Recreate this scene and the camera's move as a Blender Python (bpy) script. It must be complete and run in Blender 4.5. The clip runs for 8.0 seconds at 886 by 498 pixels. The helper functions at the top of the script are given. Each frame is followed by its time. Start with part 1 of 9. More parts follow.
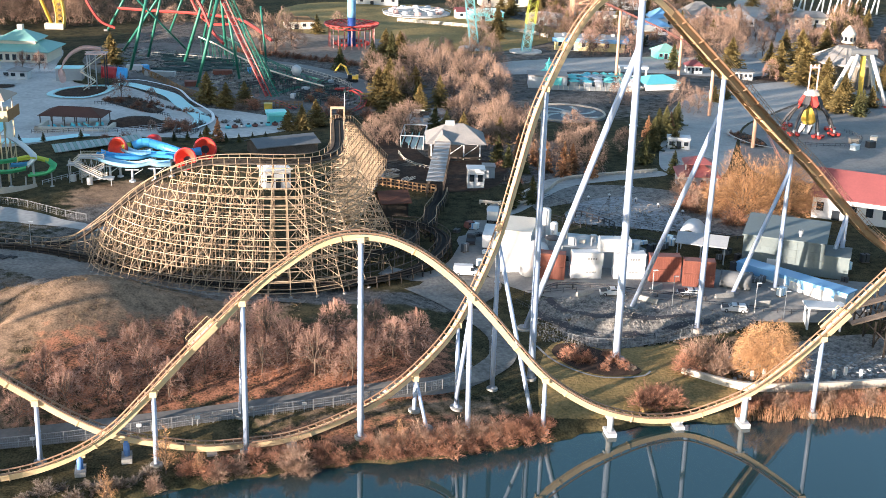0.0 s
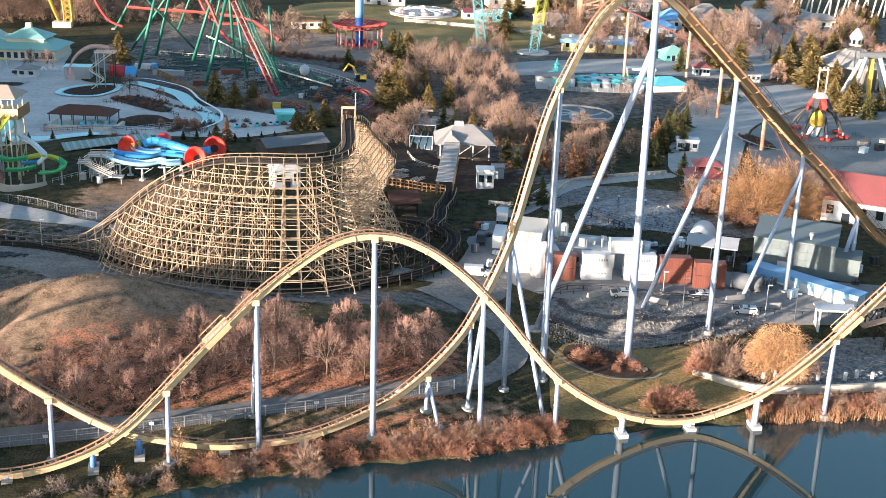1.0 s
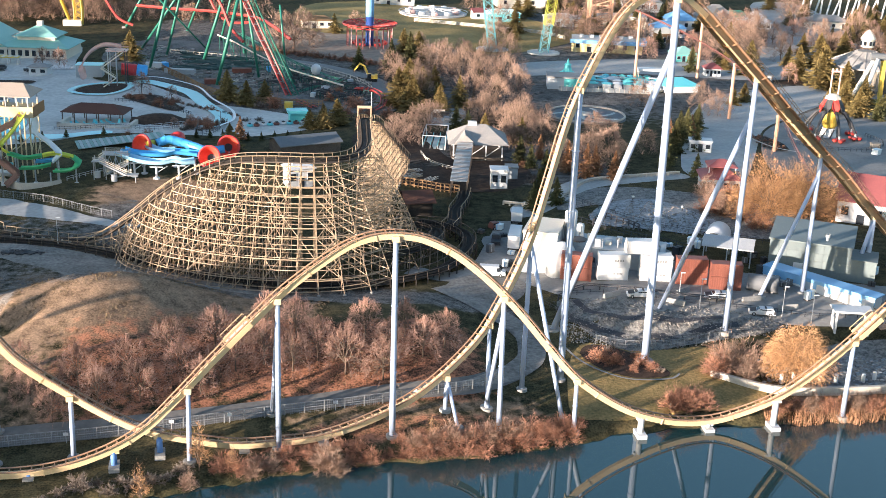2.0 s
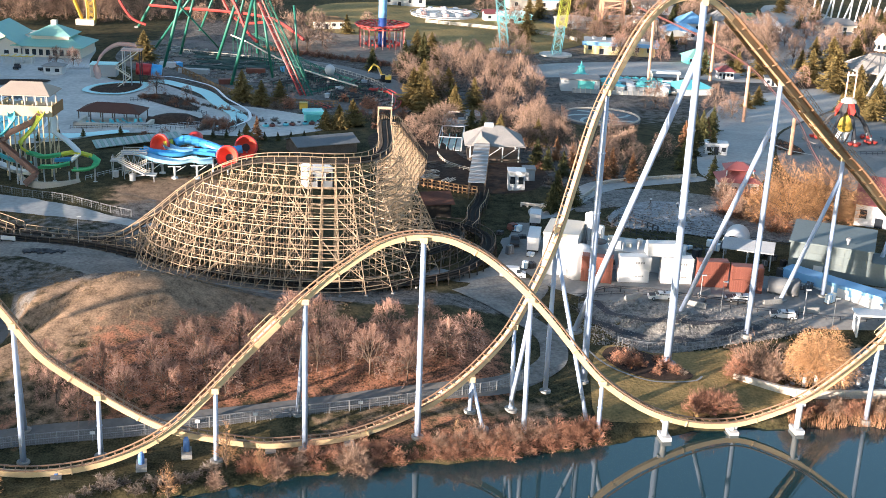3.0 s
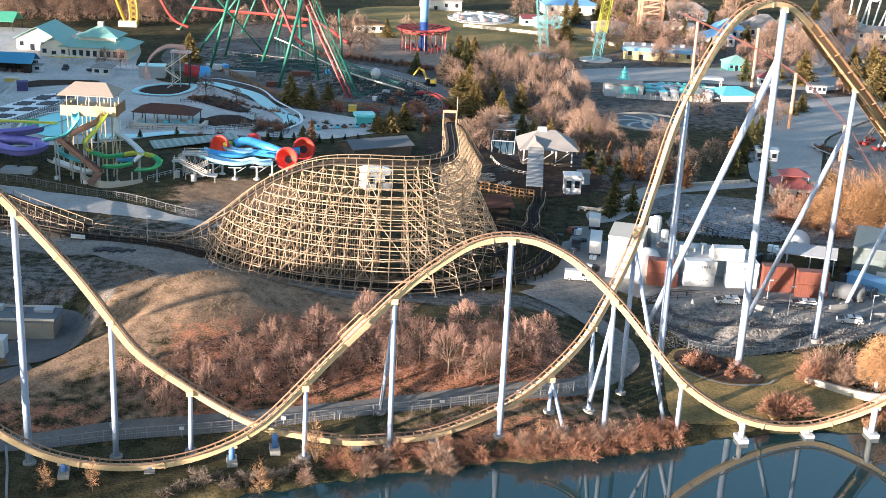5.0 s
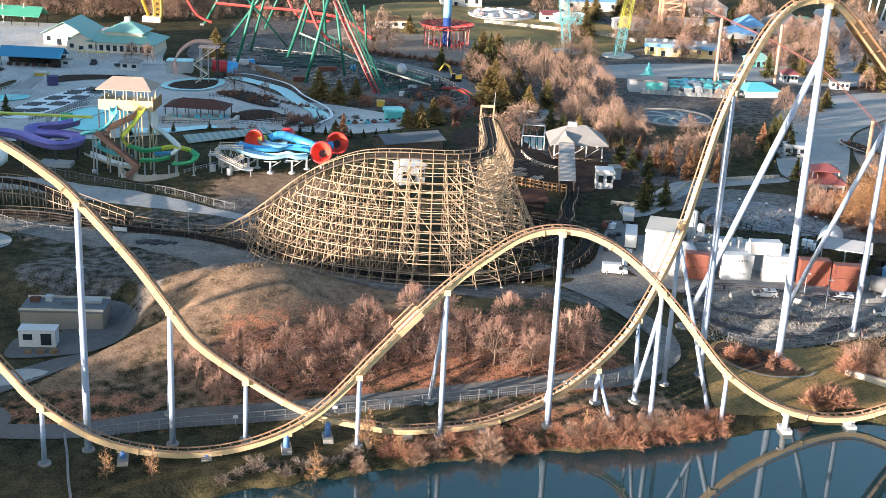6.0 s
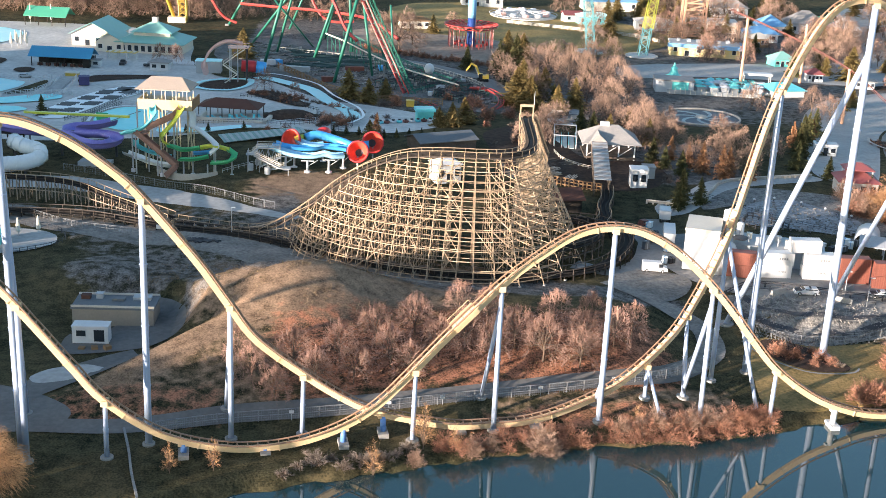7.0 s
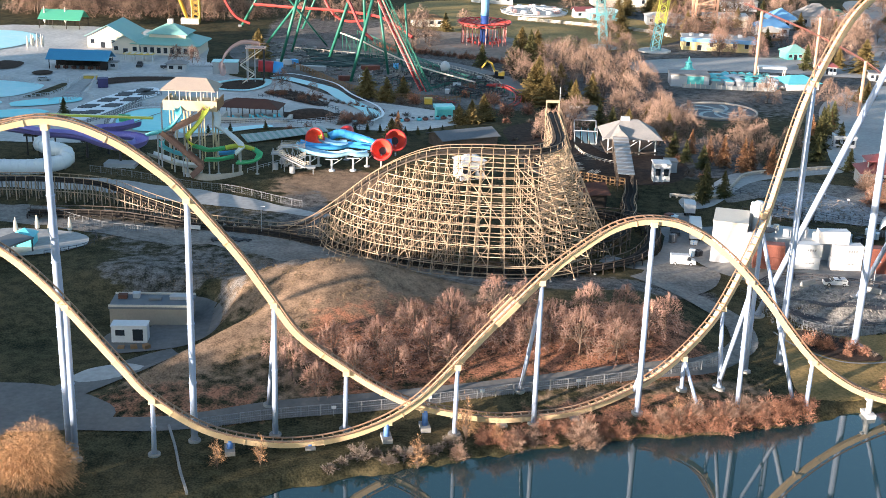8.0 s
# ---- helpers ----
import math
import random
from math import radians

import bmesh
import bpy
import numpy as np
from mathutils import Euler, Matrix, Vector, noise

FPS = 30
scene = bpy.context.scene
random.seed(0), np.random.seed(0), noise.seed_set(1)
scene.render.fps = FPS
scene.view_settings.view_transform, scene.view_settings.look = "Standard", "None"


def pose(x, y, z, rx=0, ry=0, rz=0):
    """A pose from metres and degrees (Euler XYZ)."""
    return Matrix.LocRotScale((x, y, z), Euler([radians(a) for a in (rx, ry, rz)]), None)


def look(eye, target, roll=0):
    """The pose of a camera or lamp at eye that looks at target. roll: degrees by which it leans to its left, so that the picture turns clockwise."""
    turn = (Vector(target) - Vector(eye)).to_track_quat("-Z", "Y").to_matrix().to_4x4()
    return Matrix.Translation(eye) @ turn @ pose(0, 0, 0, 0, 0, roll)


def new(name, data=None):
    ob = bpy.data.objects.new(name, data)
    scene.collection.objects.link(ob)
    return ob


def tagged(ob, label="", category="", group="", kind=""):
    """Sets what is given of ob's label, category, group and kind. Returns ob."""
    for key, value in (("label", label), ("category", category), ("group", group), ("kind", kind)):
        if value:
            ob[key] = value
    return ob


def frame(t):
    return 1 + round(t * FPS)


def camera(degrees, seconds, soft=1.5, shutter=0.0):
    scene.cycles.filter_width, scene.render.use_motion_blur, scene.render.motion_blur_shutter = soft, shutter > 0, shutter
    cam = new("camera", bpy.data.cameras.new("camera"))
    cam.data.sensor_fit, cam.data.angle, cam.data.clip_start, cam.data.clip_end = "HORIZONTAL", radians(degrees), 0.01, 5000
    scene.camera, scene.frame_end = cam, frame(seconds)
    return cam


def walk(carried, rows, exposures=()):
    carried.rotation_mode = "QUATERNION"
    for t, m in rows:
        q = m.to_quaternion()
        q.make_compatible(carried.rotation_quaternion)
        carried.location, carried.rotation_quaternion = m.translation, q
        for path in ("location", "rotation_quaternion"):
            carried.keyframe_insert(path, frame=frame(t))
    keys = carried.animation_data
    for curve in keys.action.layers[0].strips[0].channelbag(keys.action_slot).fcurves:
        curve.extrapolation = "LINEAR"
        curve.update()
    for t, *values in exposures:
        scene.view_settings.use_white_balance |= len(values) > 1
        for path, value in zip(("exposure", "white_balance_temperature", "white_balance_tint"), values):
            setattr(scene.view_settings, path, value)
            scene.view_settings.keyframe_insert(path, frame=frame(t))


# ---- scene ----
cam = camera(40.0, 8.0, soft=0.6)
PATH = [
    (0, (-1.428, -0.373, 88.823), (-1.254, 1.51, 88.173), 1.6),
    (0.5, (-2.058, -0.354, 88.784), (-1.885, 1.529, 88.133), 1.8),
    (1, (-3.078, -0.379, 88.77), (-2.908, 1.504, 88.121), 1.9),
    (1.5, (-4.273, -0.297, 88.75), (-4.106, 1.587, 88.1), 2.0),
    (3, (-9.215, -0.193, 88.637), (-9.055, 1.692, 87.989), 2.4),
    (3.5, (-11.578, -0.193, 88.635), (-11.422, 1.693, 87.989), 2.6),
    (4, (-14.234, -0.461, 88.635), (-14.082, 1.426, 87.99), 2.8),
    (4.5, (-17.1, -1.095, 88.672), (-16.955, 0.794, 88.031), 2.8),
    (6, (-26.941, -4.508, 88.651), (-26.814, -2.621, 88.002), 2.8),
    (6.5, (-30.59, -5.533, 88.552), (-30.468, -3.645, 87.902), 2.9),
    (7, (-34.082, -6.413, 88.595), (-33.968, -4.525, 87.946), 2.7),
    (7.5, (-37.198, -7.227, 88.551), (-37.087, -5.338, 87.902), 2.2),
    (8, (-39.705, -7.975, 88.557), (-39.596, -6.088, 87.905), 1.9),
]
walk(cam, [(t, look(eye, target, roll)) for t, eye, target, roll in PATH])

# ---- light: a low winter sun from behind and the left, and a clear sky ----
SUN_EL, SUN_AZ = 6.2, 238.5
world = bpy.data.worlds.new("sky")
scene.world = world
world.use_nodes = True
wn = world.node_tree
sky = wn.nodes.new("ShaderNodeTexSky")
sky.sky_type = "NISHITA"
sky.sun_disc = False
sky.sun_elevation = radians(SUN_EL)
sky.sun_rotation = radians(SUN_AZ)
sky.air_density, sky.dust_density, sky.ozone_density = 1.0, 0.9, 2.0
wn.nodes["Background"].inputs["Strength"].default_value = 0.125
wn.links.new(sky.outputs["Color"], wn.nodes["Background"].inputs["Color"])
sun_data = bpy.data.lights.new("sun", "SUN")
sun_data.energy, sun_data.angle, sun_data.color = 4.3, radians(0.6), (1.0, 0.84, 0.71)
sun = new("sun", sun_data)
sx, sy = math.sin(radians(SUN_AZ)), math.cos(radians(SUN_AZ))
sun.matrix_world = look((sx * 300, sy * 300, 300 * math.tan(radians(SUN_EL))), (0, 0, 0))
scene.view_settings.exposure = 2.07


# ---- materials ----
def material(name, a, b, scale=0.5, rough=0.7, bump=0.0, metal=0.0, fine=8.0, vary=0.0, island=0.0, spec=0.4, spread=0.18):
    """Two colours mixed by noise of two sizes; vary: brightness from object to object; island: from piece to piece."""
    if rough >= 0.75:
        spec = min(spec, 0.12)
    m = bpy.data.materials.new(name)
    m.use_nodes = True
    nt = m.node_tree
    n, link = nt.nodes, nt.links.new
    bsdf = n["Principled BSDF"]
    geo = n.new("ShaderNodeNewGeometry")
    n1, n2 = n.new("ShaderNodeTexNoise"), n.new("ShaderNodeTexNoise")
    n1.inputs["Scale"].default_value, n1.inputs["Detail"].default_value = scale, 4
    n2.inputs["Scale"].default_value, n2.inputs["Detail"].default_value = scale * fine, 3
    link(geo.outputs["Position"], n1.inputs["Vector"])
    link(geo.outputs["Position"], n2.inputs["Vector"])
    mix = n.new("ShaderNodeMath")
    mix.operation = "MULTIPLY_ADD"
    link(n2.outputs["Fac"], mix.inputs[0])
    mix.inputs[1].default_value = 0.5
    half = n.new("ShaderNodeMath")
    half.operation = "MULTIPLY"
    half.inputs[1].default_value = 0.5
    link(n1.outputs["Fac"], half.inputs[0])
    link(half.outputs[0], mix.inputs[2])
    ramp = n.new("ShaderNodeMapRange")
    ramp.inputs["From Min"].default_value, ramp.inputs["From Max"].default_value = 0.5 - spread, 0.5 + spread
    link(mix.outputs[0], ramp.inputs["Value"])
    col = n.new("ShaderNodeMix")
    col.data_type = "RGBA"
    col.inputs["A"].default_value, col.inputs["B"].default_value = (*a, 1), (*b, 1)
    link(ramp.outputs["Result"], col.inputs["Factor"])
    out = col.outputs["Result"]
    for amount, node, socket in ((vary, "ShaderNodeObjectInfo", "Random"), (island, "ShaderNodeNewGeometry", "Random Per Island")):
        if amount:
            info, rng, hsv = n.new(node), n.new("ShaderNodeMapRange"), n.new("ShaderNodeHueSaturation")
            rng.inputs["To Min"].default_value, rng.inputs["To Max"].default_value = 1 - amount, 1 + amount
            link(info.outputs[socket], rng.inputs["Value"])
            link(rng.outputs["Result"], hsv.inputs["Value"])
            link(out, hsv.inputs["Color"])
            out = hsv.outputs["Color"]
    link(out, bsdf.inputs["Base Color"])
    bsdf.inputs["Roughness"].default_value, bsdf.inputs["Metallic"].default_value = rough, metal
    bsdf.inputs["Specular IOR Level"].default_value = spec
    if bump:
        bp = n.new("ShaderNodeBump")
        bp.inputs["Strength"].default_value, bp.inputs["Distance"].default_value = min(1, bump * 4), bump
        link(mix.outputs[0], bp.inputs["Height"])
        link(bp.outputs["Normal"], bsdf.inputs["Normal"])
    return m


M = {}
M["yellow_steel"] = material("yellow_steel", (0.71, 0.53, 0.32), (0.60, 0.44, 0.26), 0.4, 0.4, spec=0.5)
M["rail_steel"] = material("rail_steel", (0.33, 0.205, 0.135), (0.23, 0.135, 0.085), 0.5, 0.4)
M["brown_steel"] = material("brown_steel", (0.36, 0.225, 0.14), (0.27, 0.16, 0.10), 0.5, 0.55)
M["olive_steel"] = material("olive_steel", (0.34, 0.235, 0.145), (0.25, 0.17, 0.10), 0.4, 0.5, spread=0.3)
M["column_paint"] = material("column_paint", (0.37, 0.44, 0.58), (0.28, 0.355, 0.50), 0.3, 0.42, spec=0.5, spread=0.3)
M["blue_paint"] = material("blue_paint", (0.10, 0.22, 0.52), (0.14, 0.28, 0.60), 0.4, 0.45)
M["concrete"] = material("concrete", (0.31, 0.305, 0.29), (0.20, 0.195, 0.19), 0.6, 0.85, 0.02)
M["wood_new"] = material("wood_new", (0.42, 0.315, 0.22), (0.29, 0.215, 0.145), 0.5, 0.75, vary=0.18, island=0.2)
M["wood_old"] = material("wood_old", (0.15, 0.12, 0.10), (0.075, 0.06, 0.05), 0.5, 0.85, vary=0.2, island=0.25)
M["wood_mid"] = material("wood_mid", (0.34, 0.27, 0.205), (0.22, 0.17, 0.13), 0.5, 0.8, vary=0.2, island=0.25)
M["wood_dark"] = material("wood_dark", (0.045, 0.038, 0.033), (0.025, 0.022, 0.02), 0.5, 0.85, island=0.3)
M["bark"] = material("bark", (0.17, 0.12, 0.09), (0.10, 0.075, 0.06), 1.5, 0.9)
M["twig_red"] = material("twig_red", (0.47, 0.29, 0.23), (0.27, 0.16, 0.122), 0.3, 0.9, vary=0.18, island=0.35)
M["twig_shore"] = material("twig_shore", (0.42, 0.215, 0.145), (0.24, 0.115, 0.078), 0.3, 0.9, vary=0.22, island=0.4)
M["twig_tan"] = material("twig_tan", (0.40, 0.27, 0.205), (0.23, 0.15, 0.115), 0.3, 0.9, vary=0.15, island=0.3)
M["twig_gold"] = material("twig_gold", (0.54, 0.32, 0.17), (0.40, 0.22, 0.11), 0.3, 0.85, vary=0.1, island=0.3)
M["twig_orange"] = material("twig_orange", (0.46, 0.26, 0.13), (0.34, 0.18, 0.09), 0.3, 0.85, vary=0.1, island=0.3)
M["twig_grey"] = material("twig_grey", (0.24, 0.20, 0.17), (0.16, 0.13, 0.115), 0.3, 0.9, vary=0.15, island=0.3)
M["needle"] = material("needle", (0.045, 0.055, 0.026), (0.12, 0.105, 0.042), 0.25, 0.85, vary=0.3, island=0.35)
M["needle_gold"] = material("needle_gold", (0.26, 0.18, 0.07), (0.12, 0.10, 0.04), 0.25, 0.85, vary=0.25, island=0.35)
M["needle_rust"] = material("needle_rust", (0.36, 0.19, 0.10), (0.24, 0.12, 0.065), 0.25, 0.85, vary=0.2, island=0.35)
M["road_grey"] = material("road_grey", (0.19, 0.18, 0.17), (0.115, 0.11, 0.105), 0.15, 0.9, 0.02, spread=0.22)
M["path_paving"] = material("path_paving", (0.30, 0.29, 0.275), (0.175, 0.17, 0.165), 0.15, 0.9, 0.01, spread=0.25)
M["pale_paving"] = material("pale_paving", (0.48, 0.465, 0.44), (0.28, 0.275, 0.265), 0.12, 0.85, 0.01, spread=0.25)
M["track_dirt"] = material("track_dirt", (0.30, 0.275, 0.245), (0.12, 0.11, 0.10), 0.16, 0.95, 0.1, fine=9, spread=0.15)
M["gravel"] = material("gravel", (0.30, 0.28, 0.255), (0.085, 0.082, 0.08), 0.8, 0.95, 0.4, fine=3, spread=0.13)
M["works_dirt"] = material("works_dirt", (0.25, 0.23, 0.21), (0.085, 0.08, 0.078), 0.12, 0.95, 0.12, fine=9, spread=0.16)
M["mulch"] = material("mulch", (0.095, 0.062, 0.046), (0.022, 0.016, 0.013), 0.8, 0.95, 0.1)
M["white_paint"] = material("white_paint", (0.62, 0.62, 0.62), (0.48, 0.49, 0.51), 0.3, 0.5, spread=0.3)
M["grey_metal"] = material("grey_metal", (0.42, 0.43, 0.44), (0.33, 0.34, 0.36), 0.4, 0.5, metal=0.2)
M["fence_grey"] = material("fence_grey", (0.27, 0.275, 0.28), (0.20, 0.205, 0.21), 0.4, 0.5, metal=0.2)
M["dark_metal"] = material("dark_metal", (0.05, 0.05, 0.055), (0.03, 0.03, 0.035), 0.6, 0.6)
M["rubber"] = material("rubber", (0.02, 0.02, 0.02), (0.03, 0.03, 0.03), 1, 0.85)
M["window_dark"] = material("window_dark", (0.02, 0.025, 0.03), (0.03, 0.035, 0.045), 0.5, 0.12, spec=0.6)


def ground_material():
    """Grass, dry grass and leaf litter, each where it lies on the plan; the dry tan also paints sunlit spots."""
    m = bpy.data.materials.new("ground_cover")
    m.use_nodes = True
    nt = m.node_tree
    n, link = nt.nodes, nt.links.new
    bsdf = n["Principled BSDF"]
    bsdf.inputs["Roughness"].default_value = 0.95
    bsdf.inputs["Specular IOR Level"].default_value = 0.06
    geo = n.new("ShaderNodeNewGeometry")
    att = {}
    for key in ("litter", "dry", "bare"):
        att[key] = n.new("ShaderNodeAttribute")
        att[key].attribute_name = key

    def noise_node(scale, detail=4):
        k = n.new("ShaderNodeTexNoise")
        k.inputs["Scale"].default_value, k.inputs["Detail"].default_value = scale, detail
        link(geo.outputs["Position"], k.inputs["Vector"])
        return k.outputs["Fac"]

    def math_node(op, x, y=None, z=None):
        k = n.new("ShaderNodeMath")
        k.operation = op
        for i, v in enumerate((x, y, z)):
            if v is None:
                continue
            if isinstance(v, (int, float)):
                k.inputs[i].default_value = v
            else:
                link(v, k.inputs[i])
        return k.outputs[0]

    def blend(f, a, b):
        k = n.new("ShaderNodeMix")
        k.data_type = "RGBA"
        for s, v in (("Factor", f), ("A", a), ("B", b)):
            if isinstance(v, tuple):
                k.inputs[s].default_value = (*v, 1)
            else:
                link(v, k.inputs[s])
        return k.outputs["Result"]

    def sharp(v, lo, hi):
        k = n.new("ShaderNodeMapRange")
        k.inputs["From Min"].default_value, k.inputs["From Max"].default_value = lo, hi
        link(v, k.inputs["Value"])
        return k.outputs["Result"]

    big, mid, fine = noise_node(0.06), noise_node(0.5), noise_node(3.0)
    grain = math_node("MULTIPLY_ADD", fine, 0.55, math_node("MULTIPLY", mid, 0.45))
    grass = blend(sharp(grain, 0.38, 0.62), (0.013, 0.015, 0.009), (0.085, 0.076, 0.04))
    tuft = blend(sharp(big, 0.42, 0.6), grass, blend(sharp(grain, 0.4, 0.62), (0.045, 0.040, 0.022), (0.13, 0.10, 0.052)))
    dry = blend(sharp(grain, 0.36, 0.64), (0.12, 0.08, 0.054), (0.37, 0.245, 0.16))
    litter = blend(sharp(grain, 0.4, 0.6), (0.06, 0.034, 0.022), (0.42, 0.185, 0.11))
    bare = blend(sharp(grain, 0.38, 0.64), (0.042, 0.038, 0.035), (0.25, 0.222, 0.20))
    edge = math_node("MULTIPLY_ADD", mid, 0.9, -0.45)

    def where(key):
        return sharp(math_node("ADD", att[key].outputs["Fac"], edge), 0.38, 0.62)

    col = blend(where("dry"), tuft, dry)
    col = blend(where("bare"), col, bare)
    col = blend(where("litter"), col, litter)
    link(col, bsdf.inputs["Base Color"])
    bp = n.new("ShaderNodeBump")
    bp.inputs["Strength"].default_value, bp.inputs["Distance"].default_value = 0.8, 0.18
    link(grain, bp.inputs["Height"])
    link(bp.outputs["Normal"], bsdf.inputs["Normal"])
    return m


def water_material():
    m = bpy.data.materials.new("lake_water")
    m.use_nodes = True
    nt = m.node_tree
    n, link = nt.nodes, nt.links.new
    bsdf = n["Principled BSDF"]
    bsdf.inputs["Base Color"].default_value = (0.011, 0.040, 0.046, 1)
    bsdf.inputs["Roughness"].default_value = 0.02
    bsdf.inputs["IOR"].default_value = 1.42
    bsdf.inputs["Specular IOR Level"].default_value = 0.85
    geo, tex, bp = n.new("ShaderNodeNewGeometry"), n.new("ShaderNodeTexNoise"), n.new("ShaderNodeBump")
    tex.inputs["Scale"].default_value, tex.inputs["Detail"].default_value = 0.6, 3
    bp.inputs["Strength"].default_value, bp.inputs["Distance"].default_value = 0.1, 0.02
    link(geo.outputs["Position"], tex.inputs["Vector"])
    link(tex.outputs["Fac"], bp.inputs["Height"])
    link(bp.outputs["Normal"], bsdf.inputs["Normal"])
    return m


M["ground"], M["water"] = ground_material(), water_material()


# ---- mesh tools ----
class Mesh:
    """Collects vertices and faces for one mesh."""

    def __init__(self):
        self.v, self.f = [], []

    def add(self, verts, faces):
        k = len(self.v)
        self.v += [tuple(p) for p in verts]
        self.f += [tuple(k + i for i in f) for f in faces]
        return self

    def box(self, x, y, z, sx, sy, sz, turn=0.0):
        """A box that stands on z, with its middle at x, y."""
        c, s = math.cos(radians(turn)), math.sin(radians(turn))
        pts = []
        for dz in (0, sz):
            for dx, dy in ((-1, -1), (1, -1), (1, 1), (-1, 1)):
                px, py = dx * sx / 2, dy * sy / 2
                pts.append((x + px * c - py * s, y + px * s + py * c, z + dz))
        return self.add(pts, [(3, 2, 1, 0), (4, 5, 6, 7), (0, 1, 5, 4), (1, 2, 6, 5), (2, 3, 7, 6), (3, 0, 4, 7)])

    def beam(self, p, q, w, h=None, up=(0, 0, 1)):
        p, q = Vector(p), Vector(q)
        d = (q - p)
        if d.length < 1e-6:
            return self
        d.normalize()
        u = Vector(up)
        if abs(d.dot(u)) > 0.95:
            u = Vector((1, 0, 0))
        side = d.cross(u).normalized()
        top = side.cross(d)
        a, b = side * w / 2, top * (h or w) / 2
        pts = [o + i * a + j * b for o in (p, q) for i, j in ((-1, -1), (1, -1), (1, 1), (-1, 1))]
        return self.add(pts, [(3, 2, 1, 0), (4, 5, 6, 7), (0, 1, 5, 4), (1, 2, 6, 5), (2, 3, 7, 6), (3, 0, 4, 7)])

    def tube(self, pts, r, n=8, r2=None, cap=True):
        pts = [Vector(p) for p in pts]
        k = len(self.v)
        m = len(pts)
        last = None
        for i, p in enumerate(pts):
            d = (pts[min(i + 1, m - 1)] - pts[max(i - 1, 0)]).normalized()
            u = last if last is not None else (Vector((0, 0, 1)) if abs(d.z) < 0.9 else Vector((1, 0, 0)))
            side = d.cross(u)
            if side.length < 1e-4:
                side = d.cross(Vector((0, 1, 0.3)))
            side.normalize()
            u = side.cross(d)
            last = u
            rr = r if r2 is None else r + (r2 - r) * i / max(1, m - 1)
            for j in range(n):
                a = 2 * math.pi * j / n
                self.v.append(tuple(p + side * (rr * math.cos(a)) + u * (rr * math.sin(a))))
        for i in range(m - 1):
            for j in range(n):
                a, b = k + i * n + j, k + i * n + (j + 1) % n
                self.f.append((a, b, b + n, a + n))
        if cap:
            self.f.append(tuple(k + j for j in reversed(range(n))))
            self.f.append(tuple(k + (m - 1) * n + j for j in range(n)))
        return self

    def lathe(self, x, y, rows, n=16):
        """A turned body from rows of (radius, z)."""
        k = len(self.v)
        for r, z in rows:
            for j in range(n):
                a = 2 * math.pi * j / n
                self.v.append((x + r * math.cos(a), y + r * math.sin(a), z))
        for i in range(len(rows) - 1):
            for j in range(n):
                a, b = k + i * n + j, k + i * n + (j + 1) % n
                self.f.append((a, b, b + n, a + n))
        self.f.append(tuple(k + j for j in reversed(range(n))))
        self.f.append(tuple(k + (len(rows) - 1) * n + j for j in range(n)))
        return self

    def data(self, name, mat, smooth=False):
        me = bpy.data.meshes.new(name)
        me.from_pydata(self.v, [], self.f)
        if isinstance(mat, str):
            mat = M[mat]
        me.materials.append(mat)
        if smooth:
            me.polygons.foreach_set("use_smooth", [True] * len(me.polygons))
        me.update()
        return me


def part(name, mesh, mat, parent, label="", smooth=False):
    """One mesh object under a thing or part. The mesh is in the thing's own metres."""
    me = mesh if isinstance(mesh, bpy.types.Mesh) else mesh.data(name, mat, smooth)
    ob = new(name, me)
    ob.parent = parent
    return tagged(ob, label=label)


def thing(name, x, y, z, label, category, group="", turn=0.0):
    ob = new(name)
    ob.empty_display_size = 0.5
    ob.matrix_basis = pose(x, y, z, 0, 0, turn)
    return tagged(ob, label, category, group)


def solo(name, mesh, mat, label, category, at=(0, 0, 0), turn=0.0, kind="", group="", smooth=False):
    """A thing that is one mesh."""
    ob = new(name, mesh.data(name, mat, smooth))
    ob.matrix_basis = pose(*at, 0, 0, turn)
    return tagged(ob, label, category, group, kind)


def spline(ctrl, step=1.0):
    """Evenly spaced places on a smooth curve through the given ones."""
    p = [Vector(c) for c in ctrl]
    p = [p[0] * 2 - p[1]] + p + [p[-1] * 2 - p[-2]]
    fine = []
    for i in range(1, len(p) - 2):
        a, b, c, d = p[i - 1:i + 3]
        k = max(4, int((c - b).length / 0.25))
        for j in range(k):
            t = j / k
            fine.append(0.5 * ((2 * b) + (c - a) * t + (2 * a - 5 * b + 4 * c - d) * t * t + (3 * b - a - 3 * c + d) * t ** 3))
    fine.append(p[-2])
    out, run = [fine[0]], 0.0
    for a, b in zip(fine, fine[1:]):
        run += (b - a).length
        if run >= step:
            out.append(b)
            run = 0.0
    return out


# ---- the lie of the land ----
def ss(a, b, x):
    t = min(max((x - a) / (b - a), 0), 1)
    return t * t * (3 - 2 * t)


SHORE = [(-900, -40), (-190, 20), (-150, 60), (-125, 110), (-105, 130), (-80, 135), (-62, 140), (-52, 144.5), (-44, 147.5), (-36, 150), (-30, 152), (-17.5, 156), (-4, 160), (12, 161.5),
         (31, 166.5), (39, 169.5), (52, 172), (66, 172.5), (88, 174), (140, 178), (900, 200)]


def shore(x):
    return float(np.interp(x, [p[0] for p in SHORE], [p[1] for p in SHORE])) + 0.5 * math.sin(x * 0.7) + 0.3 * math.sin(x * 1.9)


